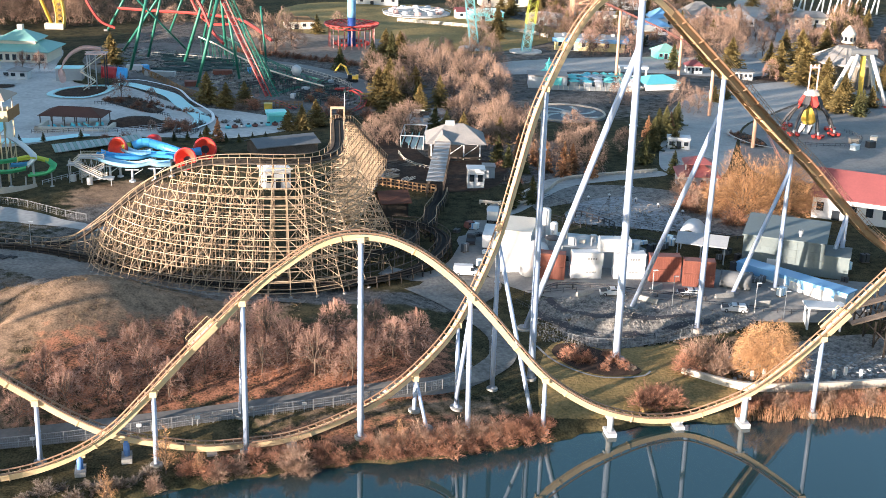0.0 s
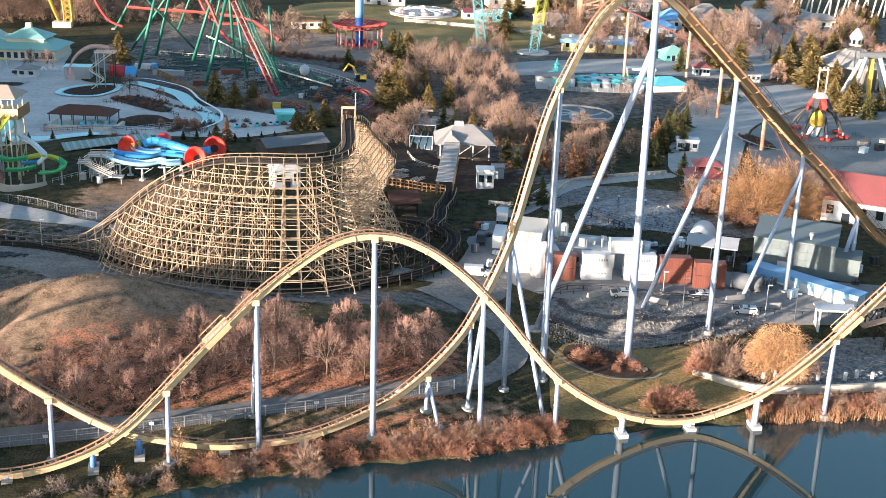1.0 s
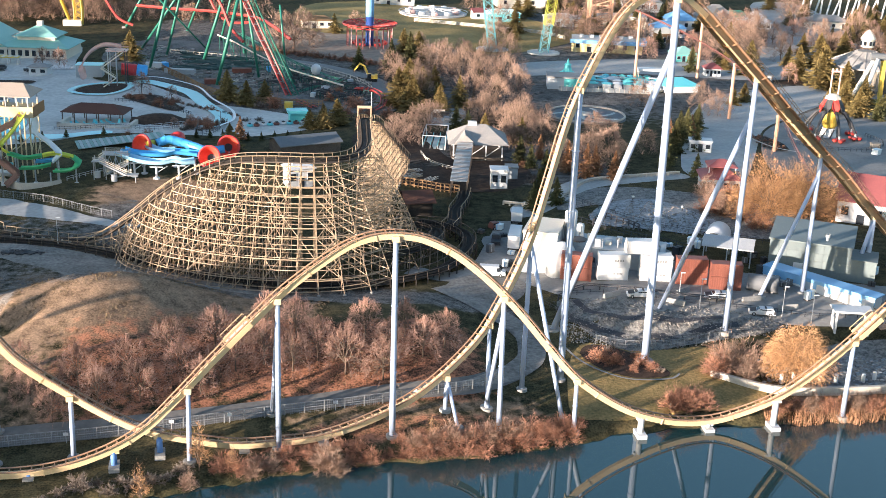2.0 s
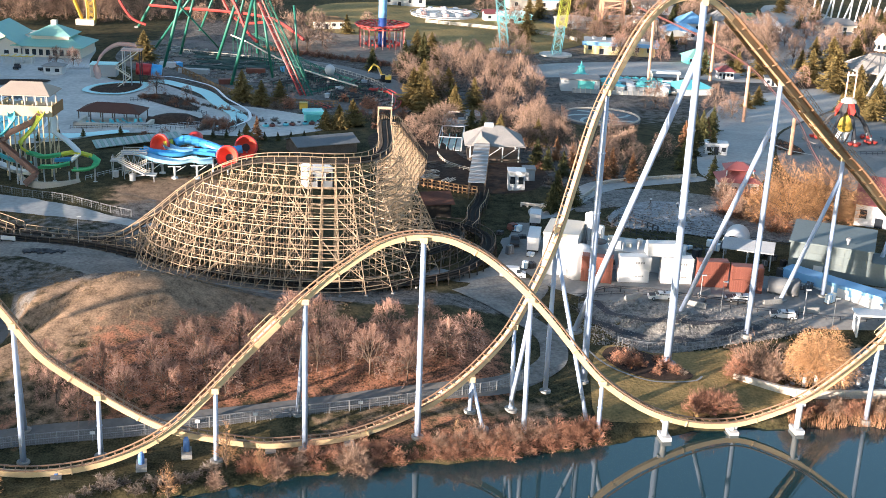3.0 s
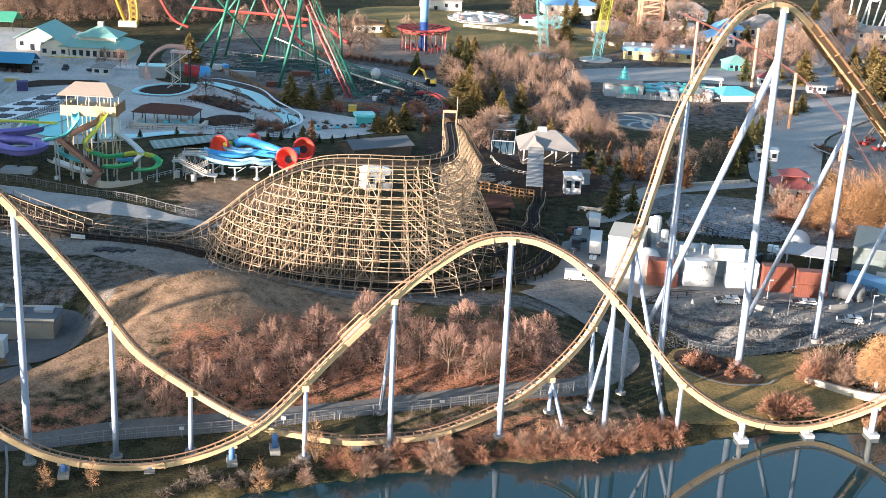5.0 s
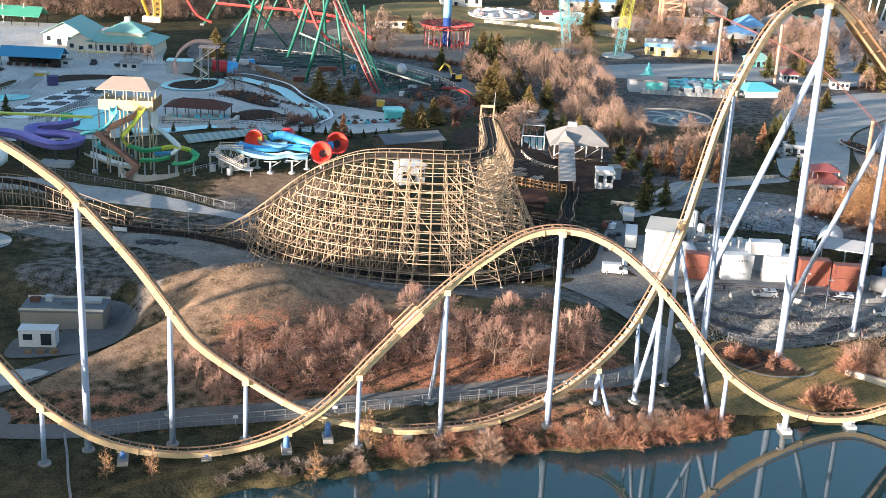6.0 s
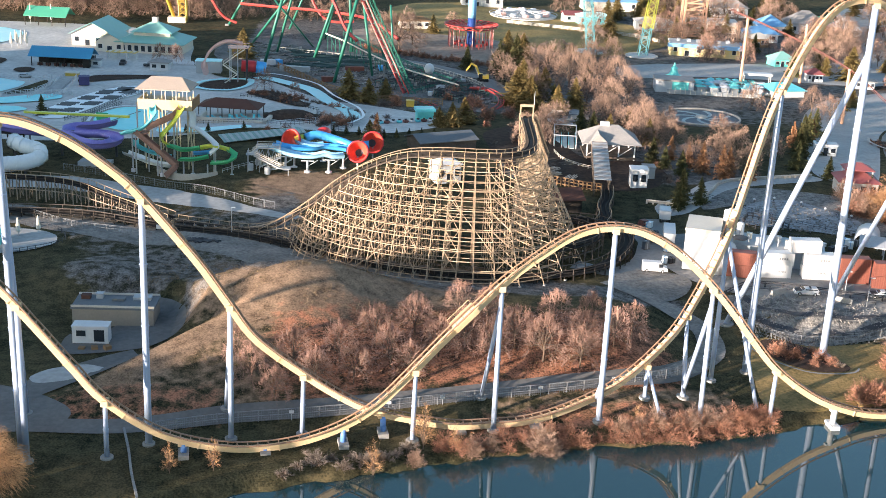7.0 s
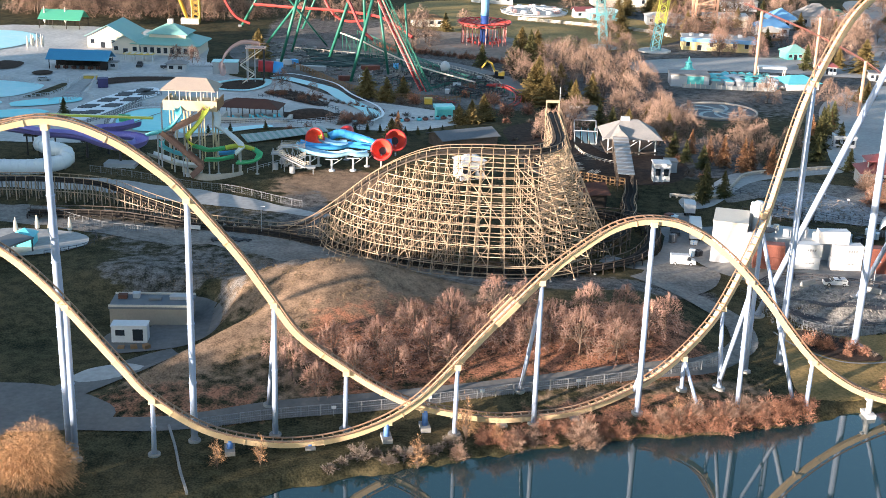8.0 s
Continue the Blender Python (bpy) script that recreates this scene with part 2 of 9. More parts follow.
def land(x, y):
    h = 1.0 + 1.0 * ss(170, 190, y) + 1.0 * ss(190, 240, y)
    h += 1.5 * ss(255, 310, y) - 3.5 * ss(330, 400, y)
    h += 3.0 * ss(28, 50, x) * ss(192, 216, y) * (1 - ss(250, 320, y))
    # the bank above the road, and the broad hill on it
    bank = ss(-86, -72, x) * (1 - ss(8, 26, x)) * (1 - 0.75 * ss(204, 224, y))
    h += bank * (1.9 * ss(161, 172, y) + 1.6 * ss(171, 186, y))
    h += 5.4 * math.exp(-((x + 48) / 17) ** 2 - ((y - 205) / 16) ** 2)
    # extra crest, added to throw shade on the feet of the trestle
    h += 1.4 * math.exp(-((x + 41) / 14) ** 2 - ((y - 210) / 7) ** 2)
    h += 2.4 * math.exp(-((x + 88) / 10) ** 2 - ((y - 221) / 8) ** 2)
    if x < -55 and 160 < y < 225:
        # the court, dug into the side of the hill
        west = -0.735 * (x + 78.7) + 0.68 * (y - 171.7)
        cut = max(1 - ss(0.85, 2.3, ((x + 82) / 12.5) ** 2 + ((y - 199) / 12.0) ** 2), ss(0, 7, west) * (1 - ss(190, 204, y)))
        h += (min(h, 1.0) - h) * cut
    if 190 < y < 225 and 30 < x < 85:
        for hx, hy, hr, hh in ((52, 205, 5, 1.3), (62, 203, 4.5, 1.0), (42, 206, 4, 0.9), (47, 200.5, 3, -0.7), (57, 201, 3, -0.7), (70, 204, 3.5, 0.8)):
            h += hh * math.exp(-((x - hx) / hr) ** 2 - ((y - hy) / (hr * 0.6)) ** 2)
    if -80 < x < -20 and 185 < y < 235:
        along, across = (x + 51) * 0.82 + (y - 213) * 0.57, -(x + 51) * 0.57 + (y - 213) * 0.82
        h += math.exp(-(along / 15) ** 2) * (0.9 * math.exp(-((across - 3) / 2.2) ** 2) - 1.0 * math.exp(-((across + 1) / 2.0) ** 2))
    return h


def terrain(x, y):
    h, d = land(x, y), y - shore(x)
    h = -2.5 + (h + 2.5) * ss(-4, 3, d)
    far = ss(-95, -125, d) * 4.0
    return h + far


def patch(name, poly, mat, dz=0.05, cell=4.0, kind="structure", label="", category=""):
    """A sheet over the land inside the given outline, its corners rounded."""
    for _ in range(2):
        poly = [(a[0] + (b[0] - a[0]) * u, a[1] + (b[1] - a[1]) * u) for a, b in zip(poly, poly[1:] + poly[:1]) for u in (0.2, 0.8)]
    bm = bmesh.new()
    f = bm.faces.new([bm.verts.new((x, y, 0)) for x, y in poly])
    xs, ys = [p[0] for p in poly], [p[1] for p in poly]
    for axis, lo, hi in ((0, min(xs), max(xs)), (1, min(ys), max(ys))):
        k = math.floor(lo / cell) + 1
        while k * cell < hi:
            co, no = [0, 0, 0], [0, 0, 0]
            co[axis], no[axis] = k * cell, 1
            bmesh.ops.bisect_plane(bm, geom=bm.verts[:] + bm.edges[:] + bm.faces[:], plane_co=co, plane_no=no)
            k += 1
    for v in bm.verts:
        v.co.z = terrain(v.co.x, v.co.y) + dz
    bmesh.ops.recalc_face_normals(bm, faces=bm.faces)
    me = bpy.data.meshes.new(name)
    bm.to_mesh(me)
    bm.free()
    if me.polygons and me.polygons[0].normal.z < 0:
        me.flip_normals()
    me.materials.append(M[mat])
    return tagged(new(name, me), label or name.replace("_", " "), category, kind=kind)


def ribbon(name, ctrl, width, mat, dz=0.06, kind="structure", label="", category="", step=2.0, worn=0.0, end=1.0):
    """A strip of road or path along a curve, lying on the land; worn: raggedness of its edges, end: share of its width at the end."""
    line = spline([(x, y, 0) for x, y in ctrl], step)
    m, rows = Mesh(), []
    k = max(2, int(width / 2.0))
    for i, p in enumerate(line):
        d = (line[min(i + 1, len(line) - 1)] - line[max(i - 1, 0)]).normalized()
        s = Vector((d.y, -d.x, 0))
        for j in range(k + 1):
            f = 1 + (end - 1) * ss(0.6, 1, i / len(line)) + worn * noise.noise((p.x * 0.17, p.y * 0.17, j // (k // 2 + 1) * 9))
            q = p + s * width * f * (j / k - 0.5)
            m.v.append((q.x, q.y, terrain(q.x, q.y) + dz))
    for i in range(len(line) - 1):
        for j in range(k):
            a = i * (k + 1) + j
            m.f.append((a, a + k + 1, a + k + 2, a + 1))
    ob = new(name, m.data(name, mat))
    if ob.data.polygons[0].normal.z < 0:
        ob.data.flip_normals()
    return tagged(ob, label or name.replace("_", " "), category, kind=kind)


def build_ground():
    xs = sorted({*range(-2600, -300, 200), *range(-300, -140, 10), *[x * 1.6 for x in range(-88, 82)], *range(132, 320, 10), *range(320, 2700, 200)})
    ys = sorted({*range(-1500, 0, 100), *range(0, 130, 10), *[130 + y * 1.6 for y in range(0, 94)], *range(284, 420, 4), *range(420, 760, 20), *range(760, 4300, 250)})
    m = Mesh()
    w = len(xs)
    lit, dry, bare = [], [], []
    for y in ys:
        for x in xs:
            bump = 0.22 * noise.noise((x * 0.11, y * 0.11, 0)) + 0.08 * noise.noise((x * 0.4, y * 0.4, 3))
            bump *= 0.2 + 0.8 * ss(-76, -68, x) * (1 - ss(-14, -4, x)) * ss(174, 180, y) * (1 - ss(212, 220, y))
            furrow = math.exp(-((x + 55) / 26) ** 2 - ((y - 202) / 26) ** 2) * ss(-70, -62, x)
            bump += furrow * (0.45 * noise.noise((x * 0.16 + y * 0.1, y * 0.3 - x * 0.12, 5)) + 0.25 * noise.noise((x * 0.45, y * 0.5, 9)))
            m.v.append((x, y, terrain(x, y) + (bump if abs(y - shore(x)) > 3 else 0)))
            d = y - shore(x)
            side = x + 80 - 0.72 * (y - 172)
            l = ss(166, 172, y - 0.16 * (x + 20)) * ss(-60, -46, x) * (1 - ss(10, 26, x)) * (1 - ss(196, 208, y))
            l *= 1 - 0.95 * math.exp(-((x + 48) / 17) ** 2 - ((y - 206) / 14) ** 2)
            l *= 0.5 + 0.26 * ss(170, 182, y) + 0.3 * ss(-10, 10, x)
            l = max(l, 0.52 * ss(1, 4, d) * (1 - ss(8, 12, d)) * ss(-30, -15, x) * (1 - ss(15, 30, x)))
            west = -0.735 * (x + 78.7) + 0.68 * (y - 171.7)
            # tan band along the ridge, painting the sun on its edge
            ridge = math.exp(-((west + 1) / 5) ** 2) * ss(168, 176, y) * (1 - ss(198, 212, y))
            dry_lit = min(1, 2.4 * math.exp(-((x + 50) / 21) ** 2 - ((y - 204) / 19) ** 2) * ss(-2, 5, side) * ss(184, 194, y) + 1.2 * ridge)
            dry_lit = max(dry_lit, 0.5 * ss(-2, 4, side) * ss(163, 168, y) * (1 - ss(-48, -40, x)) * (1 - ss(216, 222, y)))
            dry_lit = max(dry_lit, 0.62 * ss(-74, -66, x) * (1 - ss(-14, -4, x)) * ss(192, 200, y) * (1 - ss(226, 236, y)))
            dry_lit = max(dry_lit, 0.42 * ss(36, 46, x) * ss(170, 176, y) * (1 - ss(198, 204, y)))
            # tan spot painted for the pool of low sun by the slides
            dry_lit = max(dry_lit, 1.5 * math.exp(-((x + 50) / 14) ** 2 - ((y - 282) / 12) ** 2))
            br = ss(206, 216, y) * ss(-68, -56, x) * (1 - ss(26, 32, x)) * (1 - ss(268, 285, y)) * (1 - 0.8 * ss(219, 226, y + 0.25 * x) * ss(-56, -48, x))
            br = max(br, ss(286, 300, y) * ss(-6, 4, x) * (1 - ss(60, 70, x)) * (1 - ss(330, 350, y)), 0.8 * ss(370, 390, y) * (1 - ss(560, 600, y)) * ss(-95, -85, x) * (1 - ss(6, 14, x)))
            br = max(br, 0.7 * ss(330, 420, y) * ss(14, 30, x) * (1 - ss(600, 700, y)))
            l = max(l, 0.5 * ss(159, 162, y) * (1 - ss(170, 177, y)) * ss(-88, -82, x) * (1 - ss(-60, -52, x)))
            pit = ((x + 79) / 18) ** 2 + ((y - 223) / 12) ** 2 if x < -70 else ((x + 68) / 7) ** 2 + ((y - 214) / 14) ** 2
            br = max(br, 0.58 * (1 - ss(0.6, 1.3, pit)))
            # the near bank is tinted tan to look sunlit
            dry_lit = max(dry_lit, 0.5 * ss(3, 6, d) * ss(-25, -8, x) * (1 - ss(168, 173, y - 0.2 * (x + 20))) * (1 - ss(24, 34, x)))
            br = max(br, 0.5 * ss(212, 222, y) * (1 - ss(262, 272, y)) * ss(-102, -88, x + 0.5 * (y - 230)) * (1 - ss(-58, -48, x)))
            lit.append(l)
            dry.append(dry_lit)
            bare.append(br)
    for j in range(len(ys) - 1):
        for i in range(w - 1):
            a = j * w + i
            m.f.append((a, a + 1, a + w + 1, a + w))
    ob = solo("ground", m, "ground", "brown winter grass with leaf litter and bare earth", "ground", kind="structure", smooth=True)
    for key, vals in (("litter", lit), ("dry", dry), ("bare", bare)):
        ob.data.attributes.new(key, "FLOAT", "POINT").data.foreach_set("value", vals)


build_ground()
solo("water", Mesh().add([(-900, 20, -0.5), (900, 20, -0.5), (900, 205, -0.5), (-900, 205, -0.5)], [(0, 1, 2, 3)]), "water",
     "calm dark blue lake water mirroring the coaster", "water", kind="structure")


# ---- the yellow steel coaster ----
def frames_along(line, bank=None):
    """For each place: the place, the way ahead, the side and the up of the track there; bank: degrees of lean for a place."""
    out = []
    for i, p in enumerate(line):
        d = (line[min(i + 1, len(line) - 1)] - line[max(i - 1, 0)]).normalized()
        s = Vector((d.y, -d.x, 0)).normalized()
        u = s.cross(d)
        if bank:
            a = radians(bank(p))
            s, u = s * math.cos(a) + u * math.sin(a), u * math.cos(a) - s * math.sin(a)
        out.append((p, d, s, u))
    return out


def steel_track(name, ctrl, label, spine_mat="yellow_steel", rail_mat="rail_steel", gauge=1.4, scale=1.0, tie_step=1.3, bank=None):
    """Rails run along the given places, on ties over a box spine."""
    line = spline(ctrl, 0.8)
    fr = frames_along(line, bank)
    base = fr[len(fr) // 2][0]
    root = thing(name, base.x, base.y, terrain(base.x, base.y), label, "roller coaster")
    off = Vector((base.x, base.y, terrain(base.x, base.y)))
    sp = Mesh()
    w, hi, lo = 0.42 * scale, -0.36 * scale, -1.2 * scale
    k = 0
    for p, d, s, u in fr:
        for a, b in ((-w, hi), (w, hi), (w * 0.85, lo), (-w * 0.85, lo)):
            sp.v.append(tuple(p + s * a + u * b - off))
    for i in range(len(fr) - 1):
        for j in range(4):
            a, b = i * 4 + j, i * 4 + (j + 1) % 4
            sp.f.append((a, b, b + 4, a + 4))
    spine = part("spine", sp, spine_mat, root)
    for side in (-1, 1):
        part("rail", Mesh().tube([p + s * side * gauge / 2 - off for p, d, s, u in fr], 0.13 * scale, 6), rail_mat, root, smooth=True)
    tie = Mesh()
    g = gauge / 2
    tie.beam((-g, 0, 0), (g, 0, 0), 0.12, 0.1)
    tie.beam((-g, 0, -0.02), (-0.3 * scale, 0, -0.42 * scale), 0.12, 0.09)
    tie.beam((g, 0, -0.02), (0.3 * scale, 0, -0.42 * scale), 0.12, 0.09)
    me = tie.data("tie", rail_mat)
    ties = frames_along(spline(ctrl, tie_step), bank)
    for p, d, s, u in ties[:300]:
        ob = new("tie", me)
        ob.parent = root
        ob.matrix_basis = Matrix(((s.x, d.x, u.x, p.x - off.x), (s.y, d.y, u.y, p.y - off.y), (s.z, d.z, u.z, p.z - off.z), (0, 0, 0, 1)))
    # bolted joints of the spine
    joint = Mesh()
    joint.box(0, 0, lo - 0.07, 2 * w + 0.16, 0.16, hi - lo + 0.08)
    jm = joint.data("joint", spine_mat)
    for p, d, s, u in ties[4::8]:
        ob = new("spine_joint", jm)
        ob.parent = spine
        ob.matrix_basis = Matrix(((s.x, d.x, u.x, p.x - off.x), (s.y, d.y, u.y, p.y - off.y), (s.z, d.z, u.z, p.z - off.z), (0, 0, 0, 1)))
    return root


TRACK_A = [(-140, 143.5, 20), (-118, 147, 37), (-100, 149.7, 46.5), (-89.5, 151.5, 50.3), (-82.4, 152.7, 50.9), (-75.4, 154, 48), (-69.5, 155.2, 43.4), (-65.9, 156, 39.6),
           (-58.8, 157.2, 30.3), (-54.5, 158, 23.6), (-50.5, 158.7, 17.6), (-43.8, 159.9, 11.8), (-38.1, 160.1, 8), (-32.4, 160.4, 5.4),
           (-22.7, 161.7, 2.9), (-16.7, 162.6, 2.5), (-7.7, 164.3, 2.9), (1.9, 168.3, 5), (8.3, 171.3, 8), (14.9, 175.2, 13), (18.7, 177.8, 18),
           (23.2, 180.6, 27), (26, 182.4, 36.4), (28.9, 184.3, 46.7), (31.8, 186, 53.4), (35.9, 187.6, 61), (39.6, 188.9, 65), (43.6, 190.3, 66.3),
           (47.8, 191.9, 65.9), (52.8, 194.7, 62.6), (58.3, 197.7, 57.6), (66.6, 203, 50.1), (75.5, 210.2, 42), (82.5, 216, 36), (90, 221, 30), (99, 226, 21.5), (109, 230, 12.5), (120, 233, 6), (134, 236, 3.5)]
TRACK_B = [(-128, 145.5, 42), (-112, 147, 43.5), (-100, 148, 40.5), (-90, 149, 34), (-84.2, 149.7, 28.3), (-79.7, 150.2, 22.4), (-75, 150.7, 16), (-71.6, 151.1, 11.5), (-66, 151.9, 6.8), (-60.9, 152.6, 4.2),
           (-54.5, 153.6, 2.6), (-49, 154.6, 2.3), (-43.5, 155.6, 3), (-38, 156.6, 4.9), (-33.5, 157.4, 7.7), (-29.1, 158.2, 12), (-23.6, 159.7, 17.7),
           (-17.9, 161.4, 23.2), (-14, 162.6, 26.7), (-9.7, 163.3, 30), (-4.7, 164, 33.2), (0, 164.7, 34.4), (4.7, 165.2, 34.1), (8.3, 165.5, 32.8),
           (12, 165.8, 30.6), (16.7, 166.2, 26.6), (21.7, 166.6, 21.2), (26.1, 167, 15.8), (30.5, 167.4, 10.8), (36, 168.1, 6.6), (41, 168.7, 4), (47.1, 169.9, 2.1), (53, 171, 1.6),
           (57.8, 171.3, 2.8), (63.8, 171.3, 5.6), (69.8, 172, 9.9), (75.8, 173, 15), (80.5, 173.8, 19.6), (85.5, 174.6, 24.4), (93, 176, 31), (103, 178, 36), (115, 180, 36), (130, 183, 28)]
track_a = steel_track("steel_coaster_track", TRACK_A, "tall yellow steel coaster track with rust-red rails and ties", bank=None)


def lift_walkway(root, ctrl):
    """The walkway, its rails and the cross frames along the lift."""
    off = root.matrix_basis.translation
    fr = frames_along(spline(ctrl, 1.2))
    for side, name in ((1, "near"), (-1, "far")):
        deck = Mesh()
        for p, d, s, u in fr:
            for a, b in ((0.9, -0.3), (1.75, -0.3), (1.75, -0.45), (0.9, -0.45)):
                deck.v.append(tuple(p + s * a * side + u * b - off))
        for i in range(len(fr) - 1):
            for j in range(4):
                a, b = i * 4 + j, i * 4 + (j + 1) % 4
                deck.f.append((a, b, b + 4, a + 4))
        walk_deck = part("lift_walkway", deck, "brown_steel", root, "brown steel walkway beside the lift track")
        for b in (0.3, 0.75):
            part("walkway_rail", Mesh().tube([p + s * 1.75 * side + u * b - off for p, d, s, u in fr], 0.05, 4), "brown_steel", walk_deck)
        post = Mesh().beam((1.75 * side, 0, -0.4), (1.75 * side, 0, 0.78), 0.07).data("walkway_post", "brown_steel")
        for p, d, s, u in fr:
            ob = new("walkway_post", post)
            ob.parent = walk_deck
            ob.matrix_basis = Matrix(((s.x, d.x, u.x, p.x - off.x), (s.y, d.y, u.y, p.y - off.y), (s.z, d.z, u.z, p.z - off.z), (0, 0, 0, 1)))
    # the side girders of the lift
    for a, lo, hi in ((-1.0, -1.5, -0.5), (1.0, -1.5, -0.5)):
        gird = Mesh()
        for p, d, s, u in fr:
            for q, b in ((a - .08, lo), (a + .08, lo), (a + .08, hi), (a - .08, hi)):
                gird.v.append(tuple(p + s * q + u * b - off))
        for i in range(len(fr) - 1):
            for j in range(4):
                k, b = i * 4 + j, i * 4 + (j + 1) % 4
                gird.f.append((k, b, b + 4, k + 4))
        part("lift_girder", gird, "olive_steel", root, "olive-brown side girder of the lift")
    frame_mesh = Mesh()
    frame_mesh.beam((-1.78, 0, -0.2), (1.78, 0, -0.2), 0.18, 0.16)
    frame_mesh.beam((1.85, 0, -0.5), (0.5, 0, -1.4), 0.16, 0.16)
    frame_mesh.beam((-1.85, 0, -0.5), (-0.5, 0, -1.4), 0.16, 0.16)
    frame_mesh.beam((-0.6, 0, -1.38), (0.6, 0, -1.38), 0.16, 0.16)
    me = frame_mesh.data("cross_frame", "brown_steel")
    for p, d, s, u in fr[2::4]:
        ob = new("cross_frame", me)
        ob.parent = walk_deck
        ob.matrix_basis = Matrix(((s.x, d.x, u.x, p.x - off.x), (s.y, d.y, u.y, p.y - off.y), (s.z, d.z, u.z, p.z - off.z), (0, 0, 0, 1)))


lift_walkway(track_a, TRACK_A[29:])
steel_track("steel_coaster_track", TRACK_B, "yellow steel coaster track humping over the grassy bank")


def support(base, top, r=0.62, brace=None, brace_from=0.85, foot=0.9, label="pale blue steel column on a concrete footing", color="column_paint", r2=None):
    """A column from the ground to the spine, with a cap, a footing and perhaps a raking leg."""
    bx, by = base
    r *= 0.78
    z0 = terrain(bx, by)
    root = thing("coaster_support", bx, by, z0, label, "support column", "supports of the steel coaster")
    t = Vector(top) - Vector((bx, by, z0))
    a = Vector((0, 0, 0.25))
    n = max(2, int(t.length / 9))
    col = part("column", Mesh().tube([a + (t - a) * (i / n) for i in range(n + 1)], r, 14, r2 or r * 0.82), color, root, smooth=True)
    for i in range(1, n):
        c = a + (t - a) * (i / n)
        d = (t - a).normalized()
        part("flange", Mesh().tube([c - d * 0.07, c + d * 0.07], r * 1.1, 14), color, col)
    part("cap", Mesh().beam(t + Vector((0, 0, -0.5)), t + Vector((0, 0, 0.35)), 1.5, 1.0), "yellow_steel", root, "yellow steel saddle")
    part("footing", Mesh().lathe(0, 0, [(foot * 1.05, -1.2), (foot * 1.05, 0.28), (foot * 0.98, 0.36)], 16), "concrete", root, "grey concrete footing")
    if brace:
        b = Vector((brace[0] - bx, brace[1] - by, terrain(*brace) - z0))
        e = a + (t - a) * brace_from
        leg = part("brace", Mesh().tube([b, e], r * 0.8, 12), color, root, smooth=True)
        part("brace_footing", Mesh().lathe(b.x, b.y, [(foot, b.z - 1.2), (foot, b.z + 0.28), (foot * 0.94, b.z + 0.36)], 16), "concrete", root, "grey concrete footing")
    return root


def low_support(x, y, z_top, r=0.45, water=False, turn=0.0):
    """A stub under the track at the bottom of a dip, on a slab."""
    z0 = max(terrain(x, y), -0.5)
    root = thing("coaster_footing", x, y, z0, "white concrete plinth with a short steel stub under the track" if water else "short blue steel stub on a concrete plinth", "footing", "footings of the steel coaster", turn)
    h = max(0.5, z_top - z0)
    part("plinth", Mesh().box(0, 0, -1.5, 1.5, 2.7, 1.5 + min(0.7, h * 0.5)), "white_paint" if water else "concrete", root)
    part("stub", Mesh().tube([(0, 0, min(0.6, h * 0.4)), (0, 0, h)], r, 12), "white_paint" if water else "blue_paint", root, smooth=True)
    part("saddle", Mesh().box(0, 0, h - 0.3, 1.6, 0.7, 0.4), "white_paint" if water else "yellow_steel", root)


S = -1.2  # from the rails down to the underside of the spine
support((-84, 153), (-84, 152.8, 50.8 + S), 0.75, (-86.6, 165), 0.9)
support((-66.4, 155.9), (-66.2, 156, 39.9 + S), 0.68)
support((-54.6, 158), (-54.5, 158, 23.6 + S), 0.58, (-56.3, 166.2), 0.85)
support((-44.1, 159.9), (-44, 159.9, 12 + S), 0.5)
support((10.6, 171.2), (10.8, 172.4, 9.3 + S), 0.45, (12.3, 166.9), 0.97)
support((17.5, 173.2), (17.7, 177, 16.3 + S), 0.5)
support((24.1, 180.9), (24.3, 181.6, 31 + S), 0.55, (29.3, 170.7), 0.9)
support((31.1, 184.4), (31.2, 185.6, 52.4 + S), 0.78)
support((47.3, 191.6), (47, 191.6, 66 + S), 0.88, (33.1, 204.8), 0.87, 1.5)
support((64.3, 201.2), (64.8, 201.6, 51.6 + S), 0.72, (53.8, 208.7), 0.86, 1.3)
support((84.2, 216.6), (84.6, 217.4, 34.4 + S), 0.62, (75, 214.4), 0.85, 1.2)
support((101.5, 227.3), (101.5, 227.2, 19.2 + S), 0.7, (98.5, 226), 0.9, 1.1)
support((-82.5, 150), (-82.3, 150, 26.2 + S), 0.62)
support((-71.6, 151.6), (-71.4, 151.2, 11.4 + S), 0.5)
support((-27.4, 158.5), (-27.3, 158.5, 13.8 + S), 0.5)
support((-14.8, 162.2), (-14.8, 162.3, 26 + S), 0.55, (-16.2, 170.2), 0.88)
support((2.1, 165), (2, 165, 34.6 + S), 0.62, (2, 169.4), 0.2)
support((18.5, 166), (18.3, 166.4, 25 + S), 0.55, (17.3, 173.6), 0.88)
support((30.6, 168.2), (30.4, 167.5, 11 + S), 0.5)
support((76.2, 173.8), (75.9, 173, 15.1 + S), 0.55)
support((96, 176.5), (96, 176.6, 33 + S), 0.6)
for x, y, z in ((-60.8, 152.6, 3.0), (-49.2, 154.5, 1.1), (-37.8, 156.7, 3.8), (-31.9, 160.4, 4.2), (-19.9, 162.2, 1.5), (-8.3, 164.2, 1.6)):
    low_support(x, y, z, turn=8)
for x, y, z in ((41.4, 168.8, 2.7), (52.9, 171, 0.5), (63.7, 171.2, 4.4)):
    low_support(x, y, z, 0.5, True, 5)


